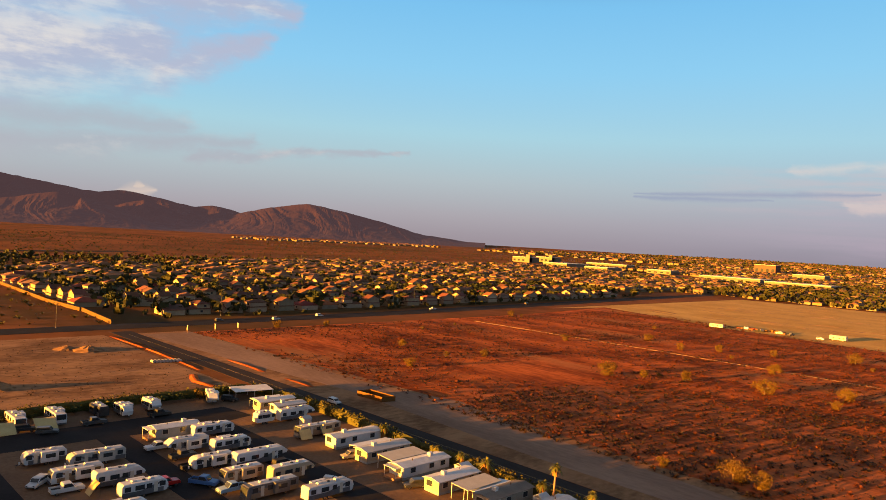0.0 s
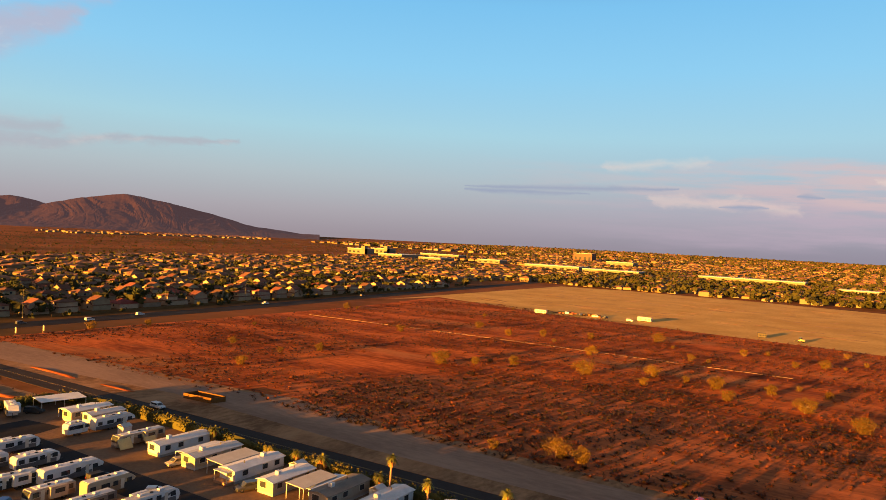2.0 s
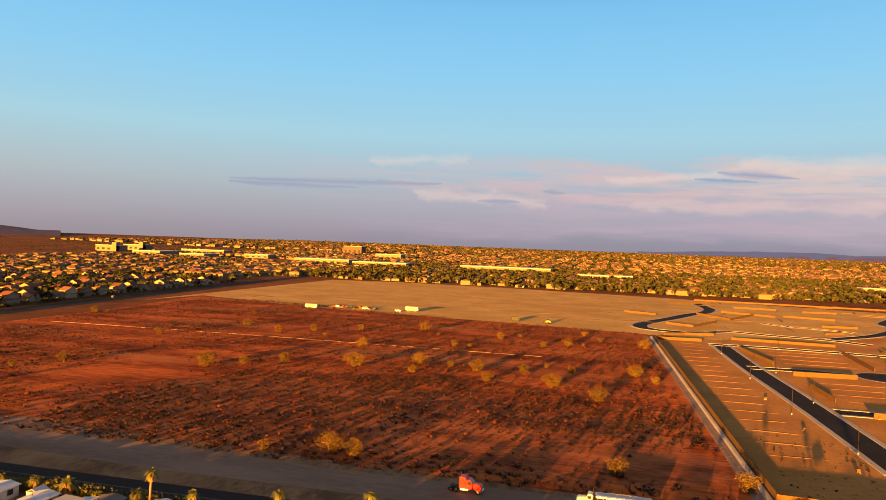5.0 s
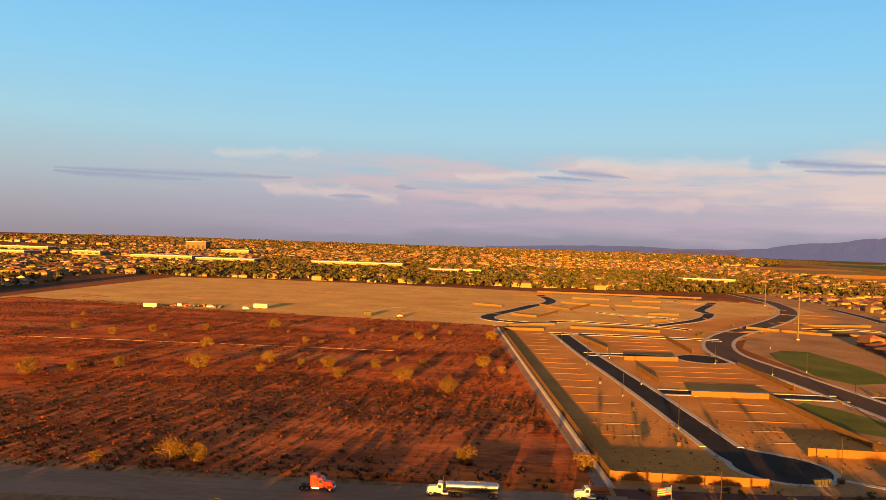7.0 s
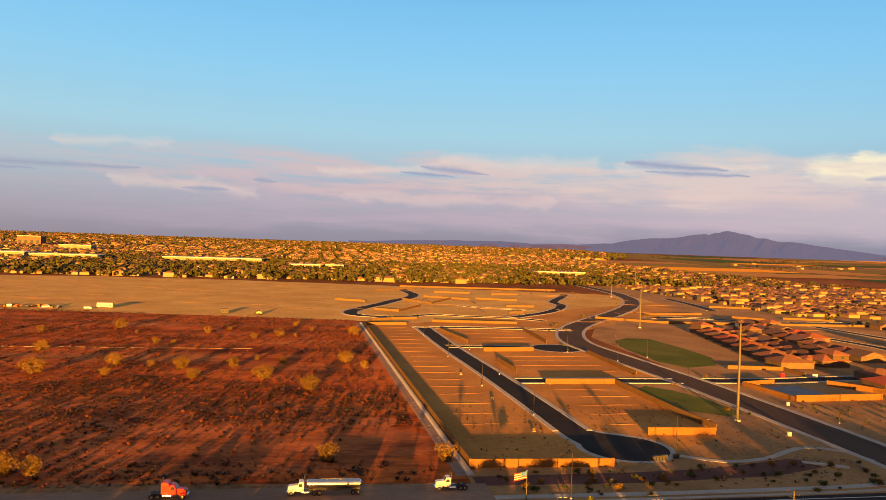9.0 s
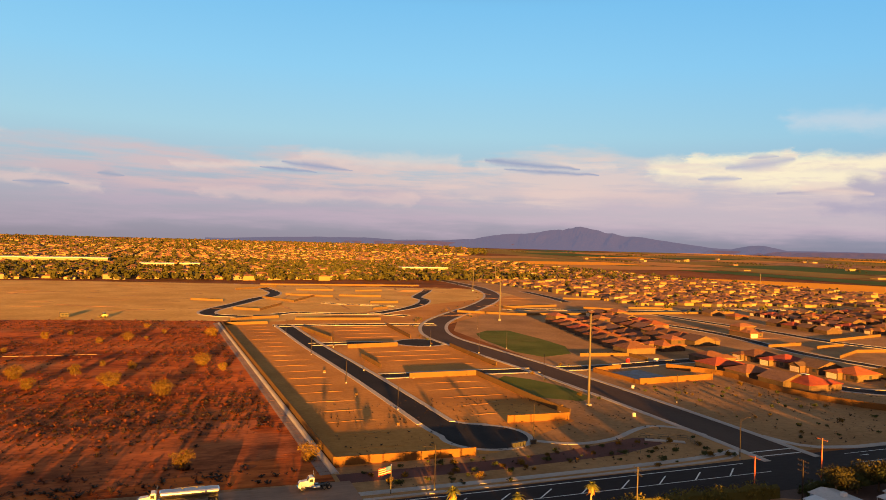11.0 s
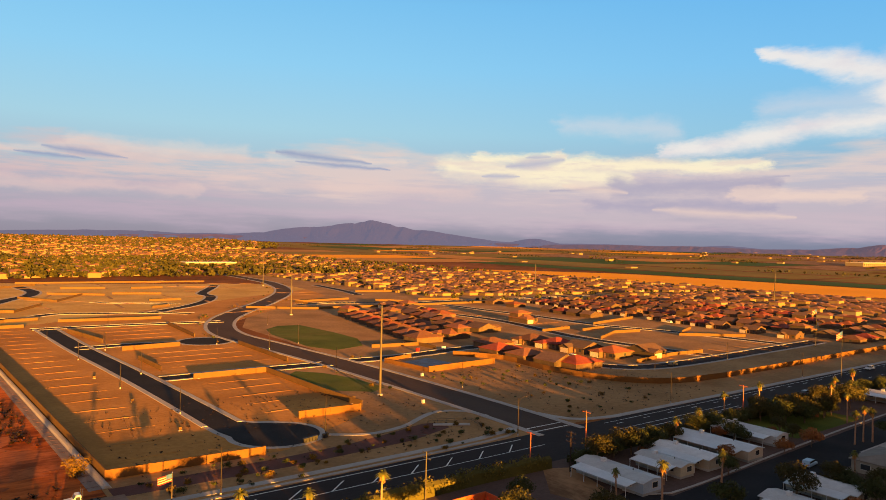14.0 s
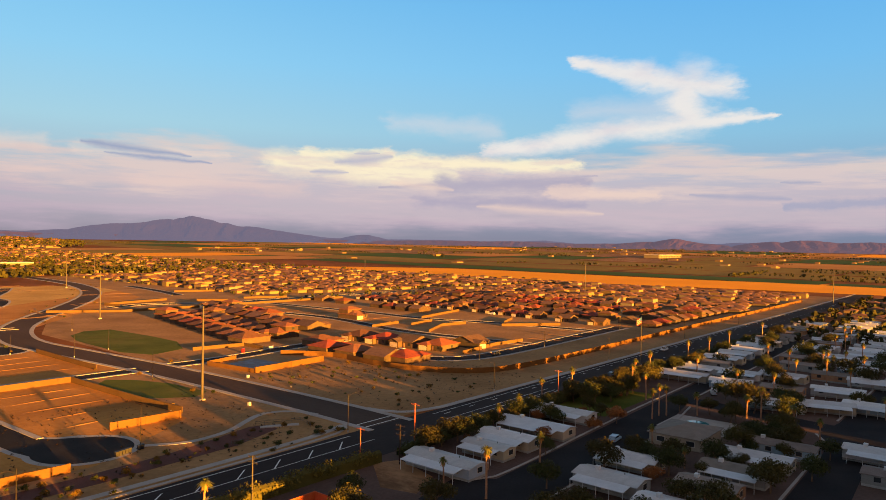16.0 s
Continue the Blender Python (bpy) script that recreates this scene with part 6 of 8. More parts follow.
# canvas: a tarp slung from a motorhome, and shade screens beside another
def tarp(x, y, a, w, d, h, label):
    ob = thing("tarp", pose(x, y, 0.03, 0, 0, a), label, "tarp")
    bm = bmn()
    n = 8
    for side in (0.0, 0.03):
        rows = [[bm.verts.new((-w / 2 + w * i / n, d * j / n, h * (1 - 0.85 * (j / n) ** 1.3) - 0.16 * math.sin(math.pi * i / n) * (1 - j / n) + side)) for i in range(n + 1)] for j in range(n + 1)]
        for A, B in zip(rows, rows[1:]):
            for i in range(n):
                bm.faces.new((A[i], A[i + 1], B[i + 1], B[i]))
    part("sheet", bm, M_TAN, ob)
    for s in (-1, 1):
        part("pole", tube(bmn(), (s * w / 2, 0, 0), (s * w / 2, 0, h), 0.04), M_STEEL, ob)


tarp(-183.2, 51.0, -90, 4.6, 4.0, 2.7, "tan canvas tarp slung between two motorhomes")
tarp(-183.2, 43.0, -90, 3.6, 3.4, 2.6, "tan canvas tarp beside a motorhome")
tarp(-142.6, 97.0, -90, 3.2, 1.6, 2.5, "tan shade screen leaning on a motorhome")
tarp(-142.6, 103.2, -90, 3.0, 1.6, 2.5, "tan shade screen leaning on a motorhome")
tarp(-133.6, 46.8, 180, 2.6, 1.8, 2.5, "cream canvas screen at a trailer's end")

# ---- hedges ----
def hedge(pts, w, h, label, seed, per=70, leaf=0.27, mat=None):
    g = random.Random(seed)
    blobs = []
    for a, b in zip(curve(pts, 2.2), curve(pts, 2.2)[1:]):
        blobs.append((a.x + g.uniform(-0.5, 0.5), a.y + g.uniform(-0.5, 0.5), h * g.uniform(0.35, 0.62), w * g.uniform(0.42, 0.62)))
    v, f = leaf_cloud(g, blobs, per * len(blobs), leaf, h / w * 0.9)
    ob = new("hedge", quads("hedge", [(p.x, p.y, max(p.z, 0.03)) for p in v], f, mat or L_HEDGE))
    tagged(ob, label, "hedge")
    line, core, rows = curve(pts, 2.2), bmn(), []
    for i, p in enumerate(line):
        d = (line[min(i + 1, len(line) - 1)] - line[max(i - 1, 0)]).normalized()
        s = Vector((d.y, -d.x)) * w * 0.3
        k = h * g.uniform(0.62, 0.85)
        rows.append([core.verts.new(c) for c in ((*(p - s), 0.0), (*(p - s * 0.8), k * 0.8), (*p, k), (*(p + s * 0.8), k * 0.8), (*(p + s), 0.0))])
    for A, B in zip(rows, rows[1:]):
        for i in range(4):
            core.faces.new((A[i], B[i], B[i + 1], A[i + 1]))
    part("inner_growth", core, mat or L_HEDGE, ob, "dense dark inner growth")


hedge([(-194, 112), (-170, 116), (-110, 114.6), (-40, 113.4), (20, 112.5)], 3.6, 3.0, "long unclipped oleander hedge beside the road", 1, 120)
hedge([(-196, 30), (-196, 60), (-196, 90), (-194, 110)], 3.4, 3.2, "ragged hedge at the edge of the caravan park", 2)
hedge([(66, 112.5), (100, 112.8), (118, 112)], 3.6, 3.6, "tall golden-green oleander hedge beside the road", 3, 130)
hedge([(124, 111), (150, 112.5), (200, 111.5), (300, 110), (420, 108)], 3.4, 3.2, "dark unclipped hedge along the home park", 4, 80, 0.27, L_TREE)

# hedges out of view, added sunward of both parks to cast long shade
hedge([(-190, -3), (-160, -2), (-116, -4)], 4.0, 6.5, "unseen dense hedge added to cast shade", 5, 90, 0.5)
hedge([(-110, -5), (-62, -7), (-20, -8), (10, -9)], 5.0, 15.5, "unseen tall ragged hedge added to cast shade", 8, 90, 0.5)
hedge([(66, -9), (98, -8), (150, -4), (206, -1)], 6.0, 18.0, "unseen tall dense hedge added to cast shade", 6, 110, 0.5)
hedge([(212, 0), (300, 8), (450, 14)], 5.0, 13.0, "unseen tall dense hedge added to cast shade", 7, 100, 0.5)

# ---- the desert field ----
rng = random.Random(11)


def scrub(name, count, inside, mat, label, smin, smax, seed):
    """Countless low bushes: a few leaf faces each."""
    g = random.Random(seed)
    vs, fs = [], []
    made = 0
    while made < count:
        p = inside(g)
        if p is None:
            continue
        x, y = p
        made += 1
        r = smin + (smax - smin) * g.random() ** 2.2
        z0 = land(x, y)
        for _ in range(6 if r < 0.7 else 12):
            a, e = g.uniform(0, 6.283), g.uniform(0.05, 0.9)
            c = Vector((x + math.cos(a) * r * g.uniform(0.1, 0.8), y + math.sin(a) * r * g.uniform(0.1, 0.8), z0 + r * g.uniform(0.08, 0.55)))
            t = Vector((math.cos(a) * math.cos(e), math.sin(a) * math.cos(e), math.sin(e))) * r * g.uniform(0.35, 0.65)
            s = Vector((-math.sin(a), math.cos(a), 0)) * r * g.uniform(0.16, 0.34)
            i = len(vs)
            vs += [c - t - s * 0.5, c - t + s * 0.5, c + t + s, c + t - s]
            fs.append((i, i + 1, i + 2, i + 3))
    vs = [(v.x, v.y, max(v.z, land(v.x, v.y) + 0.02)) for v in vs]
    tagged(new(name, quads(name, vs, fs, mat)), label, "scrub", kind="stuff")


def in_field(g):
    x, y = g.uniform(-316, 28), g.uniform(149, 520)
    if y > 449 - (x - 22) * 0.20 + (12 if x < -200 else 0) or x > 33 - (y - 147) * 0.033 - 4:
        return None
    if g.random() > 0.25 + 1.1 * noise.noise(Vector((x * 0.02, y * 0.02, 3.0))) + 0.35:
        return None
    return x, y


def in_desert(g):
    x, y = g.uniform(-2400, -1120), g.uniform(-200, 2300)
    return (x, y) if x < -1120 - 0.05 * y else None


scrub("scrub", 19000, in_field, L_SCRUB, "low dry red-brown desert scrub", 0.22, 0.95, 21)
scrub("scrub", 12000, in_field, L_SAGE, "low dull grey-green desert scrub", 0.2, 0.85, 22)
scrub("scrub", 4500, lambda g: (lambda p: p if p and p[0] > -150 and p[1] < 260 - abs(p[0] + 60) * 0.3 else None)(in_field(g)), L_BRUSH, "dull dark brush at the near side of the field", 0.25, 1.0, 25)
scrub("scrub", 1500, lambda g: (lambda x, y: (x, y) if x < 130 or x > 156 else None)(g.uniform(40, 235), g.uniform(138, 215)), L_BRUSH, "small weeds on the bare corner land", 0.15, 0.6, 26)
scrub("scrub", 1300, lambda g: (g.uniform(-320, -200), g.uniform(42, 111)), L_SAGE, "small dry weeds on the bladed lot", 0.12, 0.5, 27)
scrub("scrub", 6500, in_desert, L_OLIVE, "olive desert bushes on the far slope", 1.2, 3.6, 23)
scrub("scrub", 2600, lambda g: (lambda x, y: (x, y) if x < -398 or y < 128 and x < -360 else None)(g.uniform(-900, -360), g.uniform(-260, 126)), L_OLIVE, "olive and rust desert bushes", 0.5, 2.4, 24)

palos = [tree(pose(-56.9, 157, 0.03), 31, 4.6, 2.6, L_PALO, "yellow-green palo verde tree in the scrub", "palo_verde", 620, 0.2, group="desert trees", low=0.15, bushy=True),
         tree(pose(3.2, 164, 0.03), 32, 4.0, 2.9, L_PALO, "yellow-green palo verde tree in the scrub", "palo_verde", 620, 0.2, group="desert trees", low=0.15, bushy=True),
         tree(pose(-19.4, 258, 0.03), 33, 5.0, 4.2, L_PALO, "yellow-green palo verde tree in the scrub", "palo_verde", 760, 0.24, group="desert trees", low=0.15, bushy=True)]
PALO_AT = [(-64, 158), (-79, 154), (-128, 265), (-77, 286), (-74, 265), (-51, 279), (-43, 259), (-3, 241), (11, 292), (18, 280), (30, 162), (-103, 395), (-57, 380), (-173, 349), (-158, 362), (-144, 344), (-119, 334), (-136, 377), (-99, 268),
           (-74, 340), (-63, 284), (-32, 281), (-25, 299), (-14, 290), (-66, 341), (-32, 362), (-20, 370), (18, 379), (-202, 185), (-204, 231), (-243, 217), (-212, 215), (-152, 246), (-141, 255), (-114, 319), (-283, 267), (-313, 379), (-220, 312), (-200, 365), (-317, 196), (-312, 223)]
SMALL = {(-79, 154), (-119, 334), (-144, 344), (-212, 215), (-243, 217), (-66, 341), (-25, 299), (-63, 284), (-283, 267)}
for x, y in PALO_AT:
    s = rng.uniform(0.5, 0.65) if (x, y) in SMALL else rng.uniform(0.75, 1.15)
    copy_thing(rng.choice(palos), pose(x, y, 0.03, 0, 0, rng.uniform(0, 360)) @ Matrix.Diagonal((s, s, s, 1)))
for _ in range(30):
    p = in_field(rng)
    if p and p[1] > 230:
        s = rng.uniform(0.35, 0.6)
        copy_thing(rng.choice(palos), pose(p[0], p[1], 0.03, 0, 0, rng.uniform(0, 360)) @ Matrix.Diagonal((s, s, s, 1)))
# a fallen white fence line and the brick enclosure
wall("field_kerb", [(-302, 330), (-180, 332), (-30, 329)], 0.2, M_DIRTROAD, "long low bank of pale earth in the field", 0.5, cap=False)
wall("enclosure", [(-173.5, 137.2), (-162.5, 138.0), (-161.6, 142.4), (-173.0, 141.8), (-173.5, 137.2)], 1.6, M_REDWALL, "small open block enclosure beside the dirt track", 0.2, cap=False)


def mound(x, y, r, h, mat, label, seed):
    bm = bmn()
    g = random.Random(seed)
    n, k = 20, 6
    rows = []
    for j in range(k + 1):
        q = j / k
        rows.append([bm.verts.new((r * (1 - q) * math.cos(6.283 * i / n) * g.uniform(0.85, 1.15), r * (1 - q) * math.sin(6.283 * i / n) * g.uniform(0.85, 1.15), h * q ** 0.9 * g.uniform(0.85, 1.1) if j else -0.05)) for i in range(n)])
    for A, B in zip(rows, rows[1:]):
        for i in range(n):
            bm.faces.new((A[i], A[(i + 1) % n], B[(i + 1) % n], B[i]))
    solid("earth_mound", bm, mat, label, "mound", m=pose(x, y, 0.02))


mound(-232, 52, 5, 2.4, M_LOT, "heap of orange dirt", 1)
mound(-286, 94, 6, 2.0, M_LOT, "low heap of dug earth", 2)
mound(-292, 88, 4.5, 1.5, M_LOT, "low heap of dug earth", 3)
for i in range(9):
    ob = thing("concrete_pipe", pose(-252 + 0.2 * i, 105 + 1.15 * i, 0.03), "short grey concrete pipe on the dirt", "pipe", "row of pipes")
    part("pipe", tube(bmn(), (-1.2, 0, 0.5), (1.2, 0, 0.5), 0.5, segs=12), M_CONC, ob)

# ---- trucks on the dirt track ----
semi_tractor(pose(-26.2, 142.4, 0.06, 0, 0, -3) @ Matrix.Diagonal((0.9, 0.9, 0.9, 1)), M_RED, "bright red truck tractor with sleeper cab")
semi_tractor(pose(-2.6, 142.4, 0.06, 0, 0, 180) @ Matrix.Diagonal((0.88, 0.88, 0.9, 1)), M_WHITE, "white truck tractor coupled to a tank trailer", False)
tank_trailer(pose(4.1, 142.3, 0.06, 0, 0, 180) @ Matrix.Diagonal((0.86, 0.9, 0.9, 1)), "polished steel tank trailer")
semi_tractor(pose(27.0, 143.2, 0.06, 0, 0, 180) @ Matrix.Diagonal((0.86, 0.88, 0.88, 1)), M_WHITE, "white truck tractor without a trailer", False)
flag_pole(pose(42, 136, 0.03), 5.8, "short flagpole with a striped flag", (2.6, 1.5), -1)
flag_pole(pose(286, 121, 0.03), 20, "tall flagpole with a striped flag", (4.6, 2.6), -1)
flag_pole(pose(381, 174, 0.03), 20, "tall flagpole with a striped flag", (4.4, 2.4), -1)
car(pose(-168, 122.8 + 1.6, 0.062, 0, 0, 0), "suv", M_WHITE, "white sport utility car on the road")
for x, y in ((-318, 148), (-318, 162), (-318, 174)):
    ob = thing("sign", pose(x, y, 0.03, 0, 0, 75), "small roadside sign board on posts", "sign")
    part("board", box(bmn(), -0.05, 0.05, -1.2, 1.2, 1.0, 3.4), M_CREAM, ob)
    for s in (-1, 1):
        part("post", box(bmn(), -0.06, 0.06, s * 1.0 - 0.06, s * 1.0 + 0.06, 0, 1.0), M_WOOD, ob)

# ---- poles and lamps ----
def steel_pole(x, y, h, label="tall tapered steel transmission pole"):
    ob = thing("transmission_pole", pose(x, y, 0.03), label, "pole", "transmission poles")
    part("base", tube(bmn(), (0, 0, 0), (0, 0, 0.5), 1.0, 0.95, 14), M_CONC, ob)
    part("pole", tube(bmn(), (0, 0, 0.5), (0, 0, h), 0.45, 0.25, 14), M_STEEL, ob)
    for z in (h - 0.6, h - 3.2, h - 5.8):
        a = part("arm", tube(bmn(), (0, -1.1, z), (0, 1.1, z), 0.07, 0.05, 6), M_STEEL, ob)
        for s in (-1, 1):
            part("insulator", tube(bmn(), (0, s * 1.1, z), (0, s * 1.1, z - 0.8), 0.07, 0.05, 6), M_DARK, a)


steel_pole(125.0, 194.3, 29.2)
for x, y, h in ((204, 428, 29), (301, 701, 27), (640, 330, 30), (700, 120, 30), (560, 560, 28), (420, 900, 28)):
    steel_pole(x, y, h)
for x, y, h in ((-351, 101, 19), (-373, 193, 15), (-379, 282, 14.5), (-381, 349, 14.5), (-392, 470, 15), (-395, 598, 17), (-400, 689, 17)):
    street_lamp(pose(x, y, 0.03, 0, 0, 0), h, "tall pale steel lighting pole beside the road", 0.0 if h > 18 else 1.6, False)
for x, y, h, a, arm in ((130, 134.8, 10, 0, 2.4), (156, 190, 9.5, 180, 0.0), (88, 162, 9.7, 0, 0.0), (51, 135, 9.5, 190, 2.4), (64, 203, 8, 0, 0.0), (199, 136, 10, 180, 2.4), (58, 246, 8, 0, 0.0), (70, 268, 8, 0, 0.0), (57, 310, 8, 0, 0.0),
                        (71, 330, 8, 0, 0.0), (56, 380, 8, 0, 0.0), (134, 240, 9, 0, 0.0), (133, 300, 9, 0, 0.0), (152, 310, 9, 0, 0.0), (285, 151 - 16, 10, 180, 2.4), (375, 134.5, 10, 180, 2.4), (470, 134, 10, 180, 2.4), (246, 176, 8, 90, 0.0), (300, 176, 8, 90, 0.0),
                        (118, 325, 8, 0, 0.0), (90, 414, 8, 0, 0.0), (169, 385, 9, 0, 0.0)):
    street_lamp(pose(x, y, 0.06, 0, 0, a), h, "slender dark street lamp", arm)
utility_pole(pose(83, 111.4, 0.03, 0, 0, 0), 9.4, M_STEEL, "weathered grey utility pole with crossarms", 2)
for x, y, h in ((113, 120.0 - 7.0, 8.5), (131, 112.6, 11), (200, 112, 10)):
    utility_pole(pose(x, y, 0.03), h, M_REDPOLE, "rust-red utility pole lit by the sun", 1)
utility_pole(pose(119.5, 107, 0.03), 9, M_DARKPOLE, "dark wooden utility pole with crossarms", 3)

# ---- the suburb over the north road ----
SUBURB = "houses of the suburb"
kinds_n = [house(11, 13, 3.0, (5.6, 3.0), "gable", M_TILE, "two-storey tan stucco house with gabled clay tile roof", SUBURB, 0.55),
           house(12, 14, 3.0, (6.0, 2.5), "gable", M_BROWNTILE, "single-storey stucco house with gabled brown tile roof", SUBURB),
           house(11.5, 13, 3.0, (5.8, 3.0), "hip", M_TILE, "two-storey tan stucco house with hipped tile roof", SUBURB, 0.6),
           house(12.5, 14, 3.0, (6.0, 3.0), "hip", M_REDTILE, "single-storey stucco house with hipped red tile roof", SUBURB)]
for h in kinds_n:
    h.matrix_basis = pose(-470, 190 + 20 * kinds_n.index(h), 0, 0, 0, 90)
g = random.Random(40)
lots = []
for row in range(5):
    x = -386 - 37 * row - (9 if row % 2 else 0)
    y = 150.0
    while y < 650:
        y += g.uniform(16.5, 21)
        lots.append((x - 0.05 * (y - 150), y + g.uniform(-1, 1), 90 if row % 2 else -90))
for x, y, a in lots:
    copy_thing(g.choice(kinds_n + kinds_n[0:3:2] * 2), pose(x, y, 0, 0, 0, a + g.choice([0, 0, 90, -90]) + g.uniform(-2, 2)))
for i in range(11):
    copy_thing(g.choice(kinds_n), pose(-436 - 17 * i, 142 + 0.1 * i + g.uniform(-3, 3), 0, 0, 0, g.choice([0, 180])))

# ---- new houses by the boulevard ----
NEW = "new tile-roofed houses"
kinds_s = [house(12, 13.5, 2.8, (5.8, 2.6), "hip", M_REDTILE, "new single-storey house with hipped red tile roof", NEW, 0.0, M_NEWSTUCCO),
           house(11.5, 14, 2.8, (5.6, 2.2), "hip", M_TILE, "new single-storey house with hipped clay tile roof", NEW, 0.0, M_NEWSTUCCO),
           house(12, 13.5, 2.8, (5.8, 3.0), "gable", M_BROWNTILE, "new single-storey house with gabled brown tile roof", NEW, 0.0, M_NEWSTUCCO),
           house(12.5, 14, 3.0, (6.0, 3.0), "hip", M_TILE, "new two-storey house with hipped tile roof", NEW, 0.6, M_NEWSTUCCO)]
for i, h in enumerate(kinds_s[:3]):
    h.matrix_basis = pose(218 + 0 * i, 240 - 17.5 * i, 0, 0, 0, 90)
kinds_s[3].matrix_basis = pose(320, 330, 0)
g = random.Random(41)
near_houses = [(222, 197, 90), (256, 240, -90), (257, 224, -90), (259, 208, -90), (276, 203, 0), (255, 256, -90), (228, 256, 90)]


def house_row(x0, y0, x1, y1, step, a, keep=1.0):
    n = max(1, int(math.hypot(x1 - x0, y1 - y0) / step))
    for j in range(n + 1):
        if g.random() < keep:
            near_houses.append((x0 + (x1 - x0) * j / n, y0 + (y1 - y0) * j / n, a))


house_row(209, 288, 236, 404, 13.8, 90)
house_row(232, 292, 254, 400, 13.8, -90)
house_row(262, 304, 275, 400, 13.8, 90)
house_row(286, 372, 292, 440, 13.8, -90)
for r in range(6):
    house_row(408 + 23 * r + (6 if r % 2 else 0), 200 + 8 * (r % 3), 432 + 23 * r + (6 if r % 2 else 0), 430, 12.0, 90 if r % 2 else -90, 0.86)
house_row(385, 330, 392, 440, 13, 90, 0.8)
house_row(420, 172, 545, 170, 14.5, 180, 0.9)
house_row(430, 190, 545, 189, 14.5, 0, 0.85)
for x, y, a in near_houses:
    copy_thing(g.choice(kinds_s[:3] if g.random() < 0.9 else kinds_s[3:]), pose(x, y, 0.03, 0, 0, a + g.uniform(-2, 2)) @ Matrix.Diagonal((0.8, 0.8, 0.85, 1) if x > 380 else (1, 1, 1, 1)))

# ---- home park ----
area("home_road", [(106, 72), (106, 90), (120, 92), (126, 85), (240, 89), (430, 92), (430, 86), (240, 82), (186, 73.5), (124, 71.5)], M_OLDASPHALT, "dark asphalt lane of the home park", 0.05, "road")
area("home_road", [(100, 22), (100, 34), (196, 35.5), (216, 40), (232, 38), (420, 34), (420, 26), (235, 25), (215, 24), (190, 25.5)], M_OLDASPHALT, "dark asphalt lane of the home park", 0.05, "road")
area("home_road", [(218, 36), (227, 36), (236, 84), (227, 84)], M_OLDASPHALT, "dark asphalt lane of the home park", 0.048, "road")
for line in ([(120, 93.0), (127, 86.2), (180, 88.2), (240, 90.2), (430, 93.2)], [(107, 70.6), (124, 70.8), (186, 72.8), (222, 77.5)], [(237, 81.0), (330, 83.0), (430, 85.2)], [(100, 35.0), (196, 36.4), (214, 40.6)], [(234, 38.8), (420, 34.8)]):
    solid("kerb", strip(bmn(), curve(line, 5), 0.3, 0.0, 0.16), M_CONC, "pale concrete kerb of the park lane", "kerb", "structure")
area("drive", [(106, 100), (116, 112), (122, 109), (118, 96), (108, 92)], M_LOT, "pink-brown paved drive", 0.047, "drive")
homes = [(123.5, 97, 18, 6.5, M_BLUESIDE, M_ROOFMETAL, -1, "teal mobile home with pale roof and porch"), (149, 97, 15, 6.0, M_CREAM, M_ROOFMETAL, -1, "cream mobile home with pale metal roof"), (138.5, 96, 12, 5.0, M_CREAM, M_ROOFMETAL, -1, "small cream mobile home with sunlit end"),
         (163.5, 98, 20, 6.5, M_CREAM, M_WHITE, -1, "long mobile home with bright white roof"), (182, 100, 18, 6.2, M_WHITE, M_ROOFMETAL, -1, "white mobile home with metal roof"),
         (153, 67, 14, 6.5, M_CREAM, M_ROOFMETAL, -1, "cream mobile home with white carport awning"), (137, 64, 14, 7.0, M_GREYSIDE, M_ROOFMETAL, -1, "grey mobile home with white carport awning"),
         (187, 43.5, 17, 6.8, M_BLUESIDE, M_SHINGLE, 0, "blue-grey home with shingle roof"), (173.5, 45.5, 16, 6.0, M_CREAM, M_ROOFMETAL, -1, "cream home with pale metal roof"), (146, 47, 12, 7.0, M_WOOD, M_SHINGLE, 0, "brown home with dark shingle roof"),
         (160, 46, 14, 6.5, M_GREYSIDE, M_SHINGLE, -1, "grey home with dark roof and white awning"), (266, 95, 18, 6.5, M_CREAM, M_ROOFMETAL, -1, "pale mobile home with white awning"), (130, 82 - 34, 14, 6.5, M_CREAM, M_ROOFMETAL, -1, "cream mobile home with metal roof")]
for x, y, L, W, side, roofm, aw, lab in homes:
    mobile_home(pose(x, y, 0.03, 0, 0, -91), L, W, side, roofm, lab, aw, False, "homes of the park")
protos = [mobile_home(pose(284, 96, 0.03, 0, 0, -90), 16, 6.4, M_WHITE, M_ROOFMETAL, "white mobile home with pale metal roof", -1, False, "homes of the park", False),
          mobile_home(pose(300, 96, 0.03, 0, 0, -90), 15, 6.8, M_GREYSIDE, M_SHINGLE, "grey mobile home with shingle roof", 0, False, "homes of the park", False),
          mobile_home(pose(317, 96, 0.03, 0, 0, -90), 16, 6.4, M_CREAM, M_ROOFMETAL, "cream mobile home with white awning", -1, False, "homes of the park", False),
          mobile_home(pose(334, 96, 0.03, 0, 0, -90), 14, 7.2, M_BLUESIDE, M_ROOFMETAL, "blue mobile home with pale roof", -1, False, "homes of the park", False)]
g = random.Random(42)
for i in range(5):
    copy_thing(g.choice(protos), pose(351 + 16.5 * i, 97, 0.03, 0, 0, -90))
protos.append(mobile_home(pose(262, 60, 0.03, 0, 0, -90), 13, 8.0, M_WOOD, M_SHINGLE, "brown home with dark shingle roof, gable in sun", 0, False, "homes of the park", False))
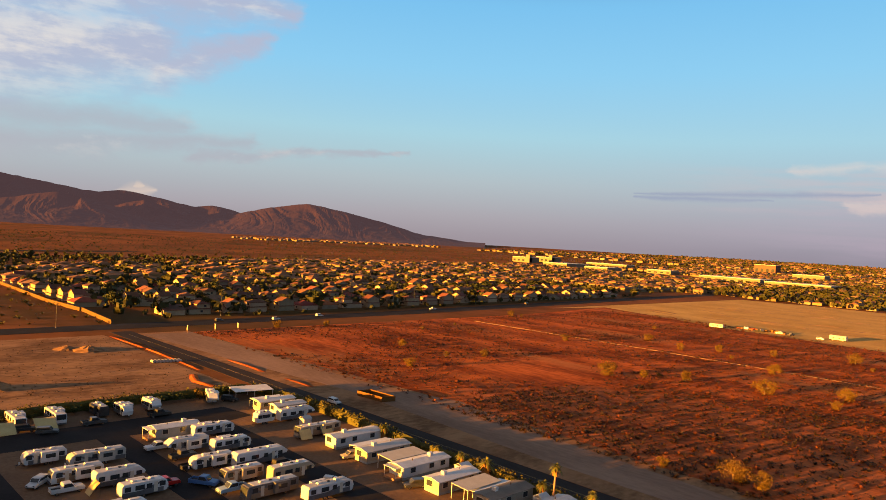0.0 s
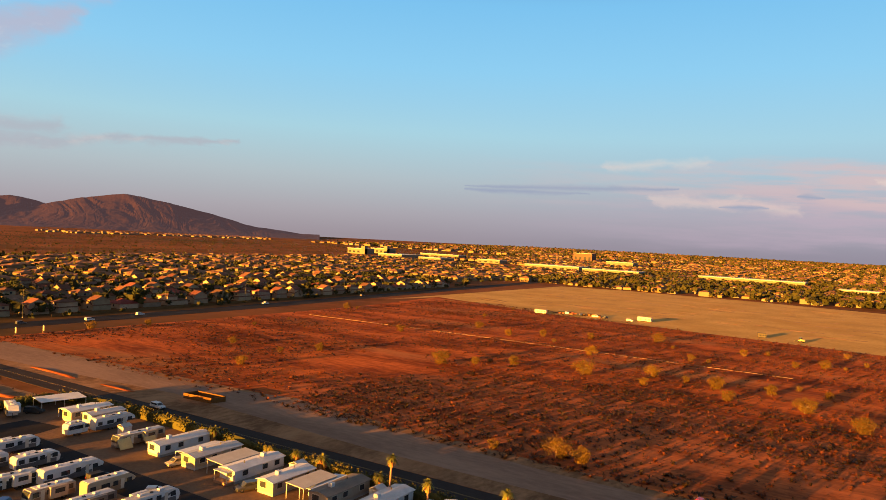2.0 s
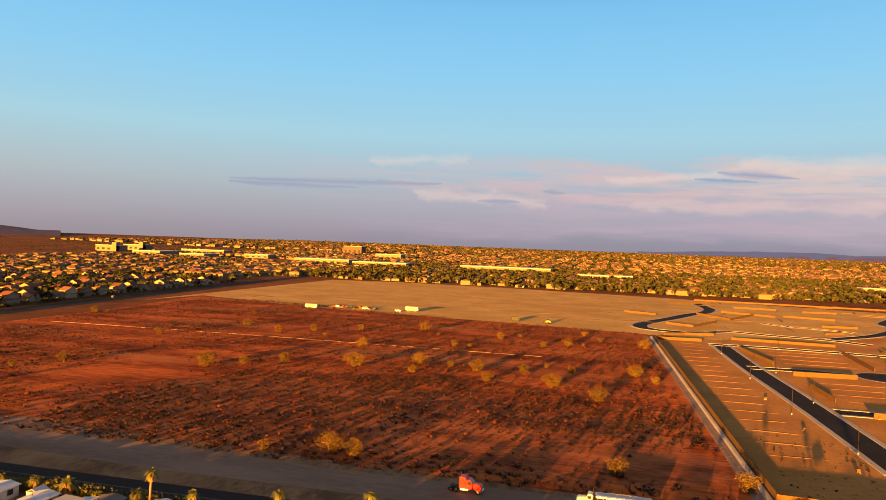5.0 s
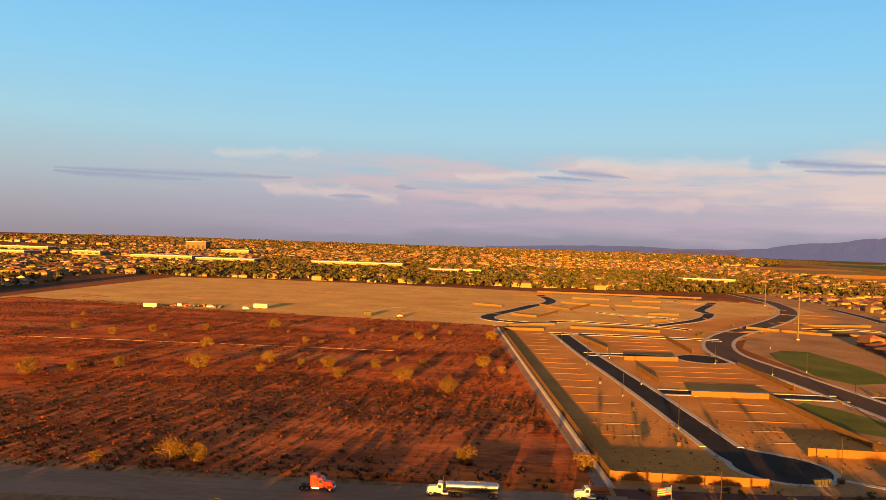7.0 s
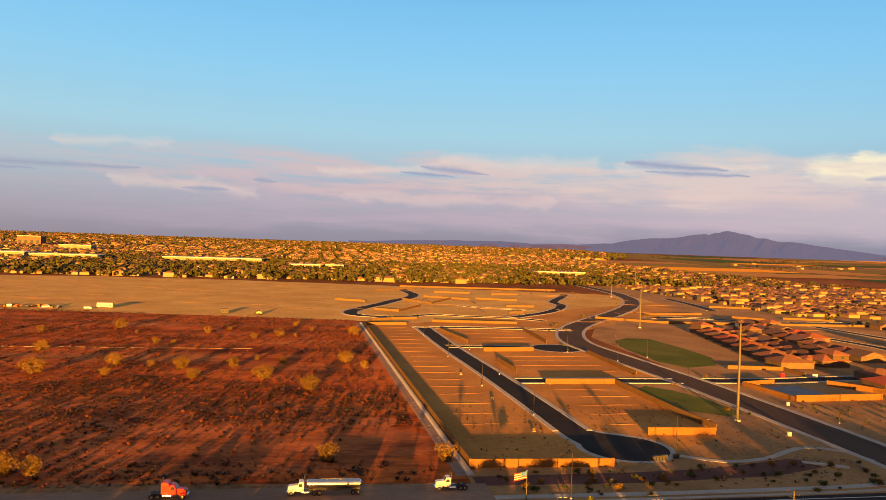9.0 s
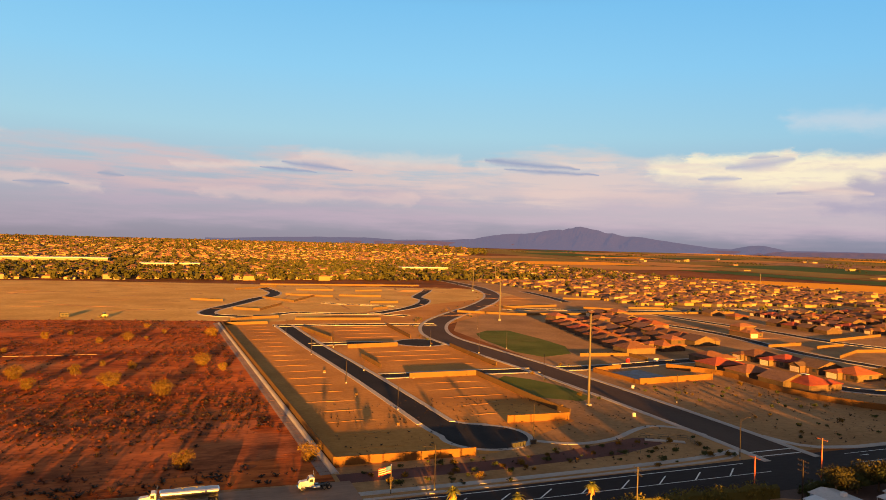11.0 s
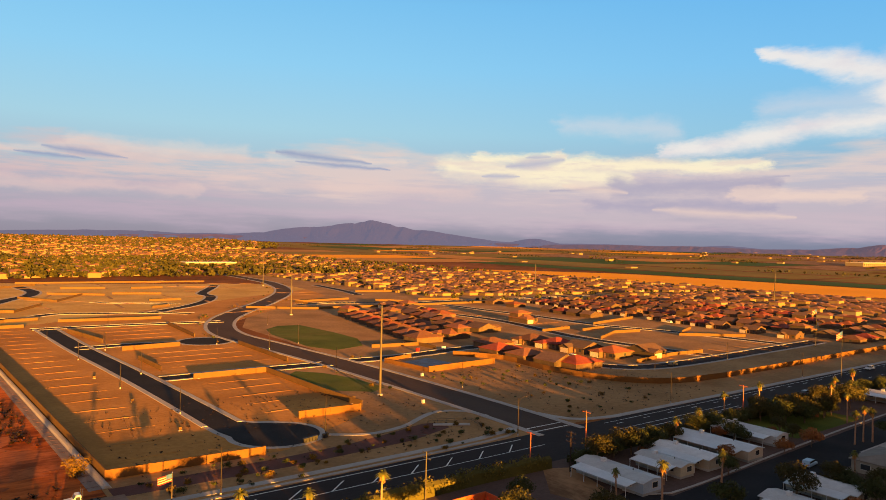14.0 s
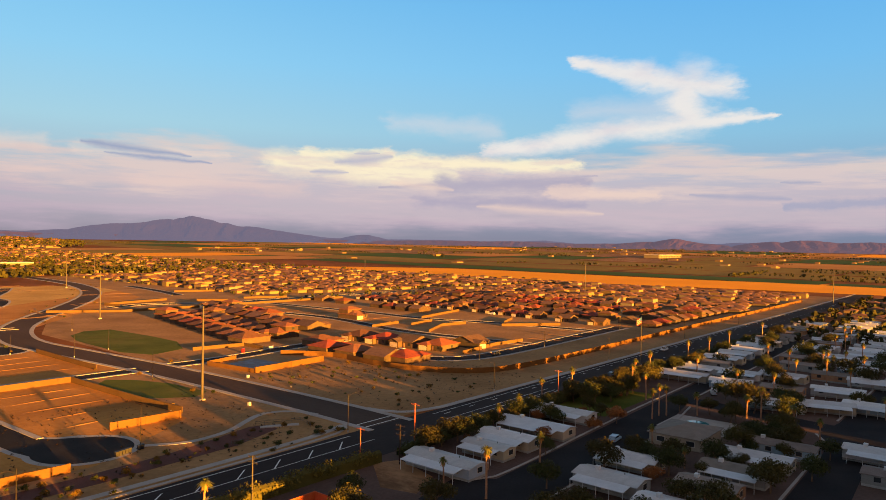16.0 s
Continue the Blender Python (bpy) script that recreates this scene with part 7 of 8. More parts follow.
for x, y, k, a in ((262, 77, 3, -80), (238, 56, 0, -88), (245, 44, 2, -75), (252, 33, 3, -90), (272, 45, 0, -84), (303, 52, 4, -90), (290, 66, 2, -95), (340, 72, 4, -90), (325, 47, 3, -80), (298, 38, 0, -86), (320, 66, 1, -92), (356, 60, 0, -85), (196, 23, 0, -90), (178, 17, 1, -90), (283, 80, 0, -90), (345, 46, 2, -90)):
    copy_thing(protos[k], pose(x, y, 0.03, 0, 0, a))
for y0 in (72, 52):
    x = 358
    while x < 520:
        x += g.uniform(13.5, 16)
        copy_thing(g.choice(protos), pose(x, y0 + g.uniform(-1.5, 1.5), 0.03, 0, 0, g.choice([-90, 90]) + g.uniform(-8, 8)))
for i in range(5):
    copy_thing(g.choice(protos), pose(434 + 16.5 * i, 97, 0.03, 0, 0, -90))
# the clubhouse with its pool
ob = thing("clubhouse", pose(183, 65, 0.03, 0, 0, 0), "grey clubhouse with tiled fence and a pool", "building")
part("wall", box(bmn(), -8, 8, -6.5, 6.5, 0, 3.0), M_CREAM, ob)
part("roof", hip(bmn(), -8, 8, -6.5, 6.5, 3.0, 1.6), M_SHINGLE, ob)
part("door", box(bmn(), -8.06, -8, -1, 1, 0, 2.2), M_GLASS, ob)
for y in (-4, 3.5):
    window(ob, -8, y, 1.0, 2.0, 1.2, "-x")
area("pool_deck", [(193, 58), (193, 77), (210, 77), (210, 60)], M_CONC, "pale pool deck", 0.06, "deck")
area("pool", disc(201, 69, 5.2, 24, sy=0.75), M_WATER, "turquoise swimming pool", 0.075, "pool")
area("park_lawn", [(192, 92), (192, 110), (232, 110), (232, 92)], M_GRASS, "dark lawn under palms", 0.045, "lawn")
wall("red_fence", [(84, 104), (92, 104), (92, 98)], 1.9, M_FENCE, "rust-red board fence lit by the sun", 0.12)

# ---- palms, yard trees, shrubs ----
g = random.Random(50)
palm_kinds = [palm(pose(190, 112, 0.03), 1, 8.5, "tall thin fan palm"), palm(pose(173, 109.5, 0.03), 2, 6.5, "fan palm of middle height"), palm(pose(115, 80, 0.03), 3, 10, "tall thin fan palm"), palm(pose(-131, 112.6, 0.03), 4, 3.6, "stout palm with a dry orange skirt", True)]
for x, y, k, s in [(159, 107, 1, 1.0), (116, 91.5, 1, 0.8), (209, 112, 0, 1.1), (199, 80.5, 0, 1.0), (204, 80.5, 2, 0.9), (206, 79, 0, 1.0), (212, 72, 1, 1.0), (215, 55, 2, 1.0), (219, 60, 1, 1.0), (232, 101, 2, 0.9), (246, 106, 0, 1.0), (262, 107, 0, 1.1), (222, 92, 0, 1.0), (172, 69.5, 1, 0.8), (214, 46, 1, 1.0),
                   (250, 60, 2, 0.9), (270, 92, 0, 1.0), (300, 106, 2, 1.0), (330, 107, 0, 1.0), (290, 62, 0, 1.0), (318, 58, 2, 0.9), (245, 28, 1, 1.0), (350, 104, 2, 1.0), (168, 62, 1, 0.6), (142, 84, 1, 1.0), (130, 90, 1, 0.7), (262, 75, 1, 1.0), (380, 60, 2, 1.0), (160, 57, 1, 0.7), (205, 38, 1, 0.9),
                   (-105, 113, 3, 0.9), (-96.5, 111.6, 3, 1.15), (-82, 112, 3, 1.0)]:
    copy_thing(palm_kinds[k], pose(x, y, 0.03, 0, 0, g.uniform(0, 360)) @ Matrix.Diagonal((s, s, s, 1)))
yard = [tree(pose(143, 106, 0.03), 61, 6.5, 4.2, L_TREE, "dark green broad-crowned yard tree", "tree", 900, 0.27, group="yard trees"), tree(pose(227, 60, 0.03), 62, 8, 5.0, L_OLIVE, "tall olive-green yard tree", "tree", 1100, 0.3, group="yard trees"),
        tree(pose(216, 104, 0.03), 63, 7, 5.0, L_OLIVE, "broad olive-green yard tree", "tree", 1100, 0.3, group="yard trees"), tree(pose(157, 92, 0.03), 64, 3.6, 2.8, L_RUST, "rust-coloured round garden bush", "bush", 700, 0.22, "bush", "yard trees")]
for x, y, k, s in [(236, 106, 2, 1.0), (226, 100, 1, 0.9), (243, 100, 2, 1.1), (205, 104, 0, 1.1), (255, 104, 0, 1.1), (232, 66, 1, 1.1), (222, 50, 0, 1.2), (148, 86, 0, 0.7), (153, 58, 0, 1.0), (128, 74, 0, 0.9), (118, 62, 2, 0.8), (166, 52, 0, 1.0), (156, 38, 2, 1.0), (170, 33, 0, 0.9), (205, 47, 2, 0.9),
                   (197, 52, 0, 0.8), (190, 33, 0, 0.8), (135, 42, 2, 1.0), (175, 87, 3, 1.0), (187, 86, 3, 1.3), (240, 52, 0, 1.0), (262, 58, 1, 0.9), (283, 68, 2, 1.0), (300, 75, 0, 1.2), (325, 62, 2, 1.0), (350, 70, 0, 1.1), (280, 104, 0, 0.9), (295, 101, 2, 0.9), (340, 103, 0, 1.0), (210, 62, 1, 0.8), (214, 78, 0, 0.8), (255, 36, 2, 0.8),
                   (228, 17, 0, 1.0), (240, 5, 2, 1.0), (270, 22, 0, 1.0), (300, 40, 2, 1.0), (330, 40, 0, 1.0), (365, 90, 2, 1.0), (390, 95, 0, 1.1), (405, 70, 2, 1.0), (380, 30, 0, 1.0), (420, 100, 2, 1.0)]:
    copy_thing(yard[k], pose(x, y, 0.03, 0, 0, g.uniform(0, 360)) @ Matrix.Diagonal((s, s, s, 1)))
yard_far = [tree(pose(300, 30, 0.03), 65, 6.5, 4.4, L_TREE, "dark green yard tree", "tree", 380, 0.42, group="yard trees"), tree(pose(330, 20, 0.03), 66, 7.5, 4.8, L_OLIVE, "leafy olive-green yard tree", "tree", 380, 0.44, group="yard trees")]
def free_of_homes(x, y):
    for hx, hy, L, W in [h[:4] for h in homes]:
        if abs(x - hx) < W / 2 + 1.2 and abs(y - hy) < L / 2 + 0.5:
            return False
    return not (70 < y < 92.5 and 104 < x < 240 or 81 < y < 93 and x > 200 or 21 < y < 40 or 216 < x < 237 and 30 < y < 86 or 172 < x < 212 and 56 < y < 78)


made = 0
while made < 62:
    x, y, s = g.uniform(108, 232), g.uniform(38, 112), g.uniform(0.45, 0.95)
    if free_of_homes(x, y) and not (x < 136 and y > 90):
        copy_thing(yard[g.choice([0, 0, 0, 1, 2, 3])], pose(x, y, 0.03, 0, 0, g.uniform(0, 360)) @ Matrix.Diagonal((s, s, s, 1)))
        made += 1
for i in range(22):
    s = g.uniform(0.6, 0.95)
    copy_thing(yard[g.choice([0, 0, 2])], pose(128 + 7.5 * i + g.uniform(-2, 2), 108.5 + g.uniform(-1, 1), 0.03, 0, 0, g.uniform(0, 360)) @ Matrix.Diagonal((s, s, s, 1)))
# trees of low y are out of view, added to shade the homes
made = 0
while made < 55:
    x, y, s = g.uniform(112, 425), g.uniform(-60, 112), g.uniform(0.5, 1.15)
    if free_of_homes(x, y) and (x > 225 or y < 20):
        copy_thing(yard_far[g.choice([0, 0, 1])], pose(x, y, 0.03, 0, 0, g.uniform(0, 360)) @ Matrix.Diagonal((s, s, s, 1)))
        made += 1
for i in range(26):
    x, y = g.uniform(200, 420), g.uniform(-10, 110)
    if free_of_homes(x, y):
        copy_thing(palm_kinds[g.choice([0, 1, 2])], pose(x, y, 0.03, 0, 0, g.uniform(0, 360)))
big = [tree(pose(-404, 300, 0), 71, 6.5, 5.4, L_TREE, "dark green street tree in the suburb", "tree", 520, 0.6, group="suburb trees"), tree(pose(-405, 360, 0), 72, 6, 5.0, L_OLIVE, "olive-green street tree in the suburb", "tree", 480, 0.6, group="suburb trees")]
for i in range(95):
    x, y, s = g.uniform(-540, -400), g.uniform(140, 720), g.uniform(0.7, 1.3)
    copy_thing(g.choice(big), pose(x - 0.05 * (y - 150), y, 0, 0, 0, g.uniform(0, 360)) @ Matrix.Diagonal((s, s, s, 1)))
shrub = tagged(new("shrub", shrub_mesh("shrub", 80, 1.0, 1.1, 260, 0.13, L_TREE)), "small dark green desert shrub", "shrub", "planted shrubs")
shrub.matrix_basis = pose(98, 152, 0.04)
olive = tagged(new("shrub", shrub_mesh("shrub", 81, 1.1, 1.3, 260, 0.14, L_PALO)), "small yellow-green desert shrub", "shrub", "planted shrubs")
olive.matrix_basis = pose(128, 147, 0.04)
for i in range(210):
    k = i % 3
    if k == 0:
        x, y = g.uniform(36, 132), g.uniform(135, 153)
    elif k == 1:
        x, y = g.uniform(160, 232), g.uniform(142, 215)
        if x > 200 + (215 - y) * 0.1:
            continue
    else:
        i2 = g.randrange(5, len(ROAD_C) - 30)
        p, q = ROAD_C[i2], ROAD_C[i2 + 1]
        d = (q - p).normalized()
        side = g.choice([-1, 1]) * g.uniform(10, 16)
        x, y = p.x + d.y * side, p.y - d.x * side
    s = g.uniform(0.5, 1.3)
    copy_thing(g.choice([shrub, shrub, olive]), pose(x, y, 0.04, 0, 0, g.uniform(0, 360)) @ Matrix.Diagonal((s, s, s, 1)))

for i in range(26):
    s = g.uniform(1.2, 2.4)
    copy_thing(g.choice([shrub, shrub, olive]), pose(-193.2 + g.uniform(-1.2, 1.5), 34 + 3.0 * i + g.uniform(-1, 1), 0.03, 0, 0, g.uniform(0, 360)) @ Matrix.Diagonal((s, s, s, 1)))

# ---- the far town: countless houses and trees ----
def islands(name, a, b, hue):
    m = leafy(name, a, b, 0.0)
    return m


F_WALL = islands("far_stucco", (0.10, 0.066, 0.030), (0.22, 0.15, 0.07), 0)
F_ROOF = islands("far_roof_tile", (0.075, 0.033, 0.016), (0.26, 0.122, 0.050), 0)
F_PALE = islands("far_pale_wall", (0.12, 0.098, 0.066), (0.21, 0.175, 0.125), 0)


def far_houses(name, spots, label):
    vs, fs, mi = [], [], []
    for x, y, w, d, h, rise, pale in spots:
        z = land(x, y) - 0.3
        i = len(vs)
        vs += [(x - w, y - d, z), (x + w, y - d, z), (x + w, y + d, z), (x - w, y + d, z), (x - w, y - d, z + h), (x + w, y - d, z + h), (x + w, y + d, z + h), (x - w, y + d, z + h)]
        fs += [(i, i + 1, i + 5, i + 4), (i + 1, i + 2, i + 6, i + 5), (i + 2, i + 3, i + 7, i + 6), (i + 3, i, i + 4, i + 7)]
        mi += [pale] * 4
        i = len(vs)
        o = 0.5
        if w > d:
            a, b = (x - w + d, y, z + h + rise), (x + w - d, y, z + h + rise)
        else:
            a, b = (x, y - d + w, z + h + rise), (x, y + d - w, z + h + rise)
        vs += [(x - w - o, y - d - o, z + h), (x + w + o, y - d - o, z + h), (x + w + o, y + d + o, z + h), (x - w - o, y + d + o, z + h), a, b]
        if w > d:
            fs += [(i, i + 1, i + 5, i + 4), (i + 1, i + 2, i + 5), (i + 2, i + 3, i + 4, i + 5), (i + 3, i, i + 4)]
        else:
            fs += [(i, i + 1, i + 4), (i + 1, i + 2, i + 5, i + 4), (i + 2, i + 3, i + 5), (i + 3, i, i + 4, i + 5)]
        mi += [1] * 4
    me = quads(name, vs, fs, F_WALL)
    me.materials.append(F_ROOF)
    me.materials.append(F_PALE)
    me.polygons.foreach_set("material_index", mi)
    tagged(new(name, me), label, "houses", kind="stuff")


def far_trees(name, spots, label, mat):
    g = random.Random(91)
    vs, fs = [], []
    for x, y, r in spots:
        z = land(x, y)
        for _ in range(9):
            d = Vector((g.gauss(0, 1), g.gauss(0, 1), g.gauss(0, 0.7))).normalized()
            c = Vector((x, y, z + r * 1.0)) + d * r * 0.62
            n = (d + 0.5 * Vector((g.gauss(0, 1), g.gauss(0, 1), g.gauss(0, 1)))).normalized()
            t = n.orthogonal().normalized() * r * g.uniform(0.3, 0.6)
            u = n.cross(t)
            i = len(vs)
            vs += [c - t, c + u, c + t, c - u]
            fs.append((i, i + 1, i + 2, i + 3))
    tagged(new(name, quads(name, [tuple(v) for v in vs], fs, mat)), label, "trees", kind="stuff")


g = random.Random(90)


def block(x0, x1, y0, y1, keep=0.9, lx=33.0, ly=16.5, tall=0.35, test=None, big=1.0):
    """Rows of houses back to back."""
    out = []
    x, row = x0, 0
    while x < x1:
        y = y0 + g.uniform(0, 8)
        while y < y1:
            if g.random() < keep and (test is None or test(x, y)):
                h = 5.6 if g.random() < tall else 3.0
                w, d = g.uniform(5, 7.5) * big, g.uniform(5, 7.5) * big
                out.append((x + g.uniform(-2, 2), y + g.uniform(-1.5, 1.5), w, d, h * (0.5 + 0.5 * big), g.uniform(1.2, 2.2) * big, 2 if g.random() < 0.22 else 0))
            y += ly * g.uniform(0.9, 1.15) * big
        row += 1
        x += (lx * 0.42 if row % 2 else lx * 0.66) * big
    return out


north = block(-1010, -575, 140, 760, 0.86) + block(-1040, -420, 760, 1320, 0.9)
north = [s for s in north if s[0] > -765 - 0.55 * (s[1] - 177) and not (s[1] > 760 and s[0] > -450)]
far_houses("suburb_houses", north, "rows of tan stucco houses with tile roofs")
town = block(-430, 520, 880, 1500, 0.9, test=lambda x, y: y > 880 + max(0, x - 60) * 0.15 + 34 * noise.noise(Vector((x * 0.013, 1.7, 0.0))) and not (330 < x < 362))
town += block(-1100, 800, 1500, 2300, 0.8, big=1.15, test=lambda x, y: x > -1000 + 0.0 * y)
town += block(-2100, 1500, 2300, 4400, 0.55, big=1.7, test=lambda x, y: math.hypot(x, y) < 4600 and x < 0.42 * y)
town += block(556, 800, 160, 440, 0.85, big=0.75, tall=0.08)
town += block(350, 800, 440, 900, 0.85, big=0.78, tall=0.1, test=lambda x, y: x > 380 and y > 440 + 0.2 * (800 - x) and x < 820 - 0.02 * y)
town += block(500, 790, 905, 1500, 0.85, big=0.85, tall=0.15)
town += block(560, 800, 50, 100, 0.5, big=0.8, tall=0.1)
far_houses("town_houses", town, "endless low town of tan houses")
east = [(g.uniform(1200, 4200), g.uniform(-900, 2400), g.uniform(5, 12), g.uniform(5, 12), g.uniform(3, 6), 1.5, g.choice([0, 0, 0, 2])) for _ in range(120)]
far_houses("farm_houses", [s for s in east if math.hypot(s[0], s[1]) < 4700], "scattered far farm buildings")
spots = [(g.uniform(-1040, -420), g.uniform(145, 1320), g.uniform(2.0, 4.5)) for _ in range(4200)]
spots = [s for s in spots if s[0] < -490 or s[1] > 700]
spots += [(g.uniform(-430, 520), g.uniform(880, 1500), g.uniform(2.5, 5.5)) for _ in range(5200)]
spots += [(g.uniform(-1100, 800), g.uniform(1500, 2300), g.uniform(2.5, 5)) for _ in range(5000)]
far = [(g.uniform(-2100, 1500), g.uniform(2300, 4400), g.uniform(4, 8)) for _ in range(7500)]
spots += [s for s in far if math.hypot(s[0], s[1]) < 4650 and s[0] < 0.45 * s[1]]
spots += [(g.uniform(-430, 330), g.uniform(858, 900), g.uniform(2, 5)) for _ in range(170)]
spots += [(g.uniform(480, 800), g.uniform(900, 1500), g.uniform(2, 4.5)) for _ in range(900)]
spots += [(g.uniform(400, 820), g.uniform(45, 112), g.uniform(1.5, 3.5)) for _ in range(260)]
spots += [(x - 0.05 * (y - 150), y, r) for x, y, r in [(g.uniform(-570, -376), g.uniform(140, 720), g.uniform(2.2, 4.6)) for _ in range(760)]]
spots += [(g.uniform(-362, -356) - 0.08 * (q - 150), q, g.uniform(1.2, 2.6)) for q in [g.uniform(150, 700) for _ in range(70)]]
spots += [(g.uniform(370, 820), g.uniform(430, 900), g.uniform(1.5, 3.2)) for _ in range(330)]
ea = []
for _ in range(150):                     # field-edge rows of trees
    x, y, n = g.uniform(1150, 4200), g.uniform(-900, 3000), g.randrange(6, 30)
    a = g.choice([0.0, 1.57, 1.57]) + g.uniform(-0.06, 0.06)
    ea += [(x + 9 * i * math.cos(a) + g.uniform(-3, 3), y + 9 * i * math.sin(a) + g.uniform(-3, 3), g.uniform(2, 4.5)) for i in range(n)]
spots += [s for s in ea if math.hypot(s[0], s[1]) < 4650]
far_trees("town_trees", spots, "countless dark trees between far houses", L_FARTREE)
fr = []
for _ in range(330):
    q = g.random() ** 0.8
    r, az = 2900 + 500 * q + g.uniform(-160, 160), -61.5 + 15 * q + g.uniform(-1, 1)
    fr.append((r * math.sin(radians(az)), r * math.cos(radians(az)), g.uniform(6, 10), g.uniform(6, 10), 5.0, 2.0, 2 if g.random() < 0.6 else 0))
far_houses("hillside_houses", fr, "cluster of pale houses below the mountains")


def big_building(x, y, w, d, h, material, label, tower=0.0):
    ob = thing("commercial_building", pose(x, y, land(x, y)), label, "building", "far commercial buildings")
    part("wall", box(bmn(), -w / 2, w / 2, -d / 2, d / 2, -0.5, h), material, ob)
    part("parapet", box(bmn(), -w / 2 - 0.3, w / 2 + 0.3, -d / 2 - 0.3, d / 2 + 0.3, h, h + 0.9), M_TRIM, ob)
    part("roof_unit", box(bmn(), -w * 0.2, -w * 0.2 + 6, -3, 3, h + 0.9, h + 2.8), M_STEEL, ob)
    n = max(2, int(w / 14))
    for i in range(n):
        x0 = -w / 2 + w * (i + 0.25) / n
        part("window", box(bmn(), x0, x0 + w / n * 0.5, -d / 2 - 0.12, -d / 2, h * 0.25, h * 0.6), M_GLASS, ob)
    if tower:
        part("tower", box(bmn(), w / 2 - 12, w / 2, -d / 2 - 2, -d / 2 + 10, 0, tower), material, ob)


for x, y, w, d, h, mat, lab, tw in [(-1003, 1409, 70, 90, 9, F_PALE, "long pale store building", 0), (-880, 1380, 60, 60, 8, F_PALE, "white flat-roofed far store", 0), (-580, 1381, 120, 60, 9, F_PALE, "very long white store building", 0), (-440, 1330, 110, 50, 9, F_PALE, "very long white store building", 0),
                                    (-797, 1500, 60, 40, 8, F_PALE, "pale yellow far store", 0), (-790, 2100, 60, 40, 26, M_BROWNTILE, "dark office block above the town", 0), (-569, 1780, 70, 40, 14, F_PALE, "tall yellow far building", 0), (-193, 1331, 170, 50, 10, F_PALE, "long yellow school building", 0),
                                    (-28, 1190, 50, 40, 8, M_SHINGLE, "dark flat-roofed far building", 0), (20, 1200, 30, 30, 8, F_PALE, "white flat-roofed far building", 0), (387, 1116, 80, 26, 9, F_PALE, "white flat-roofed far building", 0), (-1200, 1500, 60, 40, 14, F_PALE, "yellow hotel with towers", 22), (-1230, 1640, 60, 40, 14, F_PALE, "yellow hotel with towers", 22),
                                    (-1000, 1600, 120, 40, 10, F_PALE, "row of yellow stores", 0), (2900, 250, 420, 60, 14, F_PALE, "very long white warehouse", 0), (2300, 900, 200, 50, 10, F_PALE, "long pale far warehouse", 0)]:
    big_building(x, y, w, d, h, mat, lab, tw)
road("freeway", [(-640, -400), (-770, 120), (-1020, 560), (-1150, 880), (-1330, 1250), (-1600, 1700)], 30, "far freeway between suburb and desert", M_OLDASPHALT, 0.3, step=40)
road("freeway", [(-960, -400), (-1142, 252), (-1290, 560), (-1420, 900), (-1560, 1300), (-1800, 1800)], 34, "far dark highway across the desert", M_OLDASPHALT, 0.5, step=40)
for i, p in enumerate(curve([(-980, 490), (-1063, 660), (-1150, 880), (-1290, 1170)], 66)):
    street_lamp(pose(p.x - 18, p.y, land(p.x, p.y), 0, 0, 0), 13, "far pale lighting pole beside the freeway", 2.2, False)
# ---- bladed earth: berms, plot edges ----
g = random.Random(60)


def ridges(name, runs, mat, label):
    """Low banks of pushed earth: a three-sided section along each line."""
    bm = bmn()
    for pts, w, h in runs:
        line = curve(pts, 5.0)
        rows = []
        n = len(line)
        for i, p in enumerate(line):
            d = (line[min(i + 1, n - 1)] - line[max(i - 1, 0)]).normalized()
            s = Vector((d.y, -d.x))
            e = 0.25 + 0.75 * max(0.0, math.sin(math.pi * i / (n - 1))) ** 0.4 if n > 1 else 1
            k = e * g.uniform(0.75, 1.15)
            rows.append([bm.verts.new((*(p - s * w), 0.0)), bm.verts.new((*(p - s * w * 0.2), h * k)), bm.verts.new((*(p + s * w * 0.25), h * k * 0.95)), bm.verts.new((*(p + s * w), 0.0))])
        for A, B in zip(rows, rows[1:]):
            for i in range(3):
                bm.faces.new((A[i], A[i + 1], B[i + 1], B[i]))
        bm.faces.new(rows[0])
        bm.faces.new(rows[-1][::-1])
    bmesh.ops.recalc_face_normals(bm, faces=bm.faces)
    solid(name, bm, mat, label, "earthwork", "stuff")


runs = []
for _ in range(95):
    x, y = g.uniform(-320, 10), g.uniform(500, 815)
    L, a, bend = g.uniform(8, 42), g.uniform(-0.45, 0.25), g.uniform(-5, 5)
    c, s = math.cos(a), math.sin(a)
    runs.append(([(x, y), (x + L * 0.5 * c - bend * s, y + L * 0.5 * s + bend * c), (x + L * c, y + L * s)], g.uniform(0.9, 2.4), g.uniform(0.12, 0.36)))
for _ in range(60):
    x, y = g.uniform(60, 300), g.uniform(450, 800)
    if y < 450 + 1.2 * (x - 180):
        continue
    L, a = g.uniform(10, 40), g.choice([0, 1.57]) + g.uniform(-0.3, 0.3)
    runs.append(([(x, y), (x + L * math.cos(a), y + L * math.sin(a))], g.uniform(0.8, 1.6), g.uniform(0.15, 0.5)))
# browner than the lot: the colour imitates the banks' thin shadow lines
ridges("earth_berms", runs, M_SANDLOT, "low earth banks darkened like shadow lines")
runs = [([(38.5 - (v - 156) * 0.02, v), (57 - (v - 200) * 0.02, v + g.uniform(-1, 1))], 0.35, 0.14) for v in range(168, 418, 13)]
runs += [([(82, v), (108, v + g.uniform(-1.5, 1.5))], 0.35, 0.14) for v in range(192, 248, 12)]
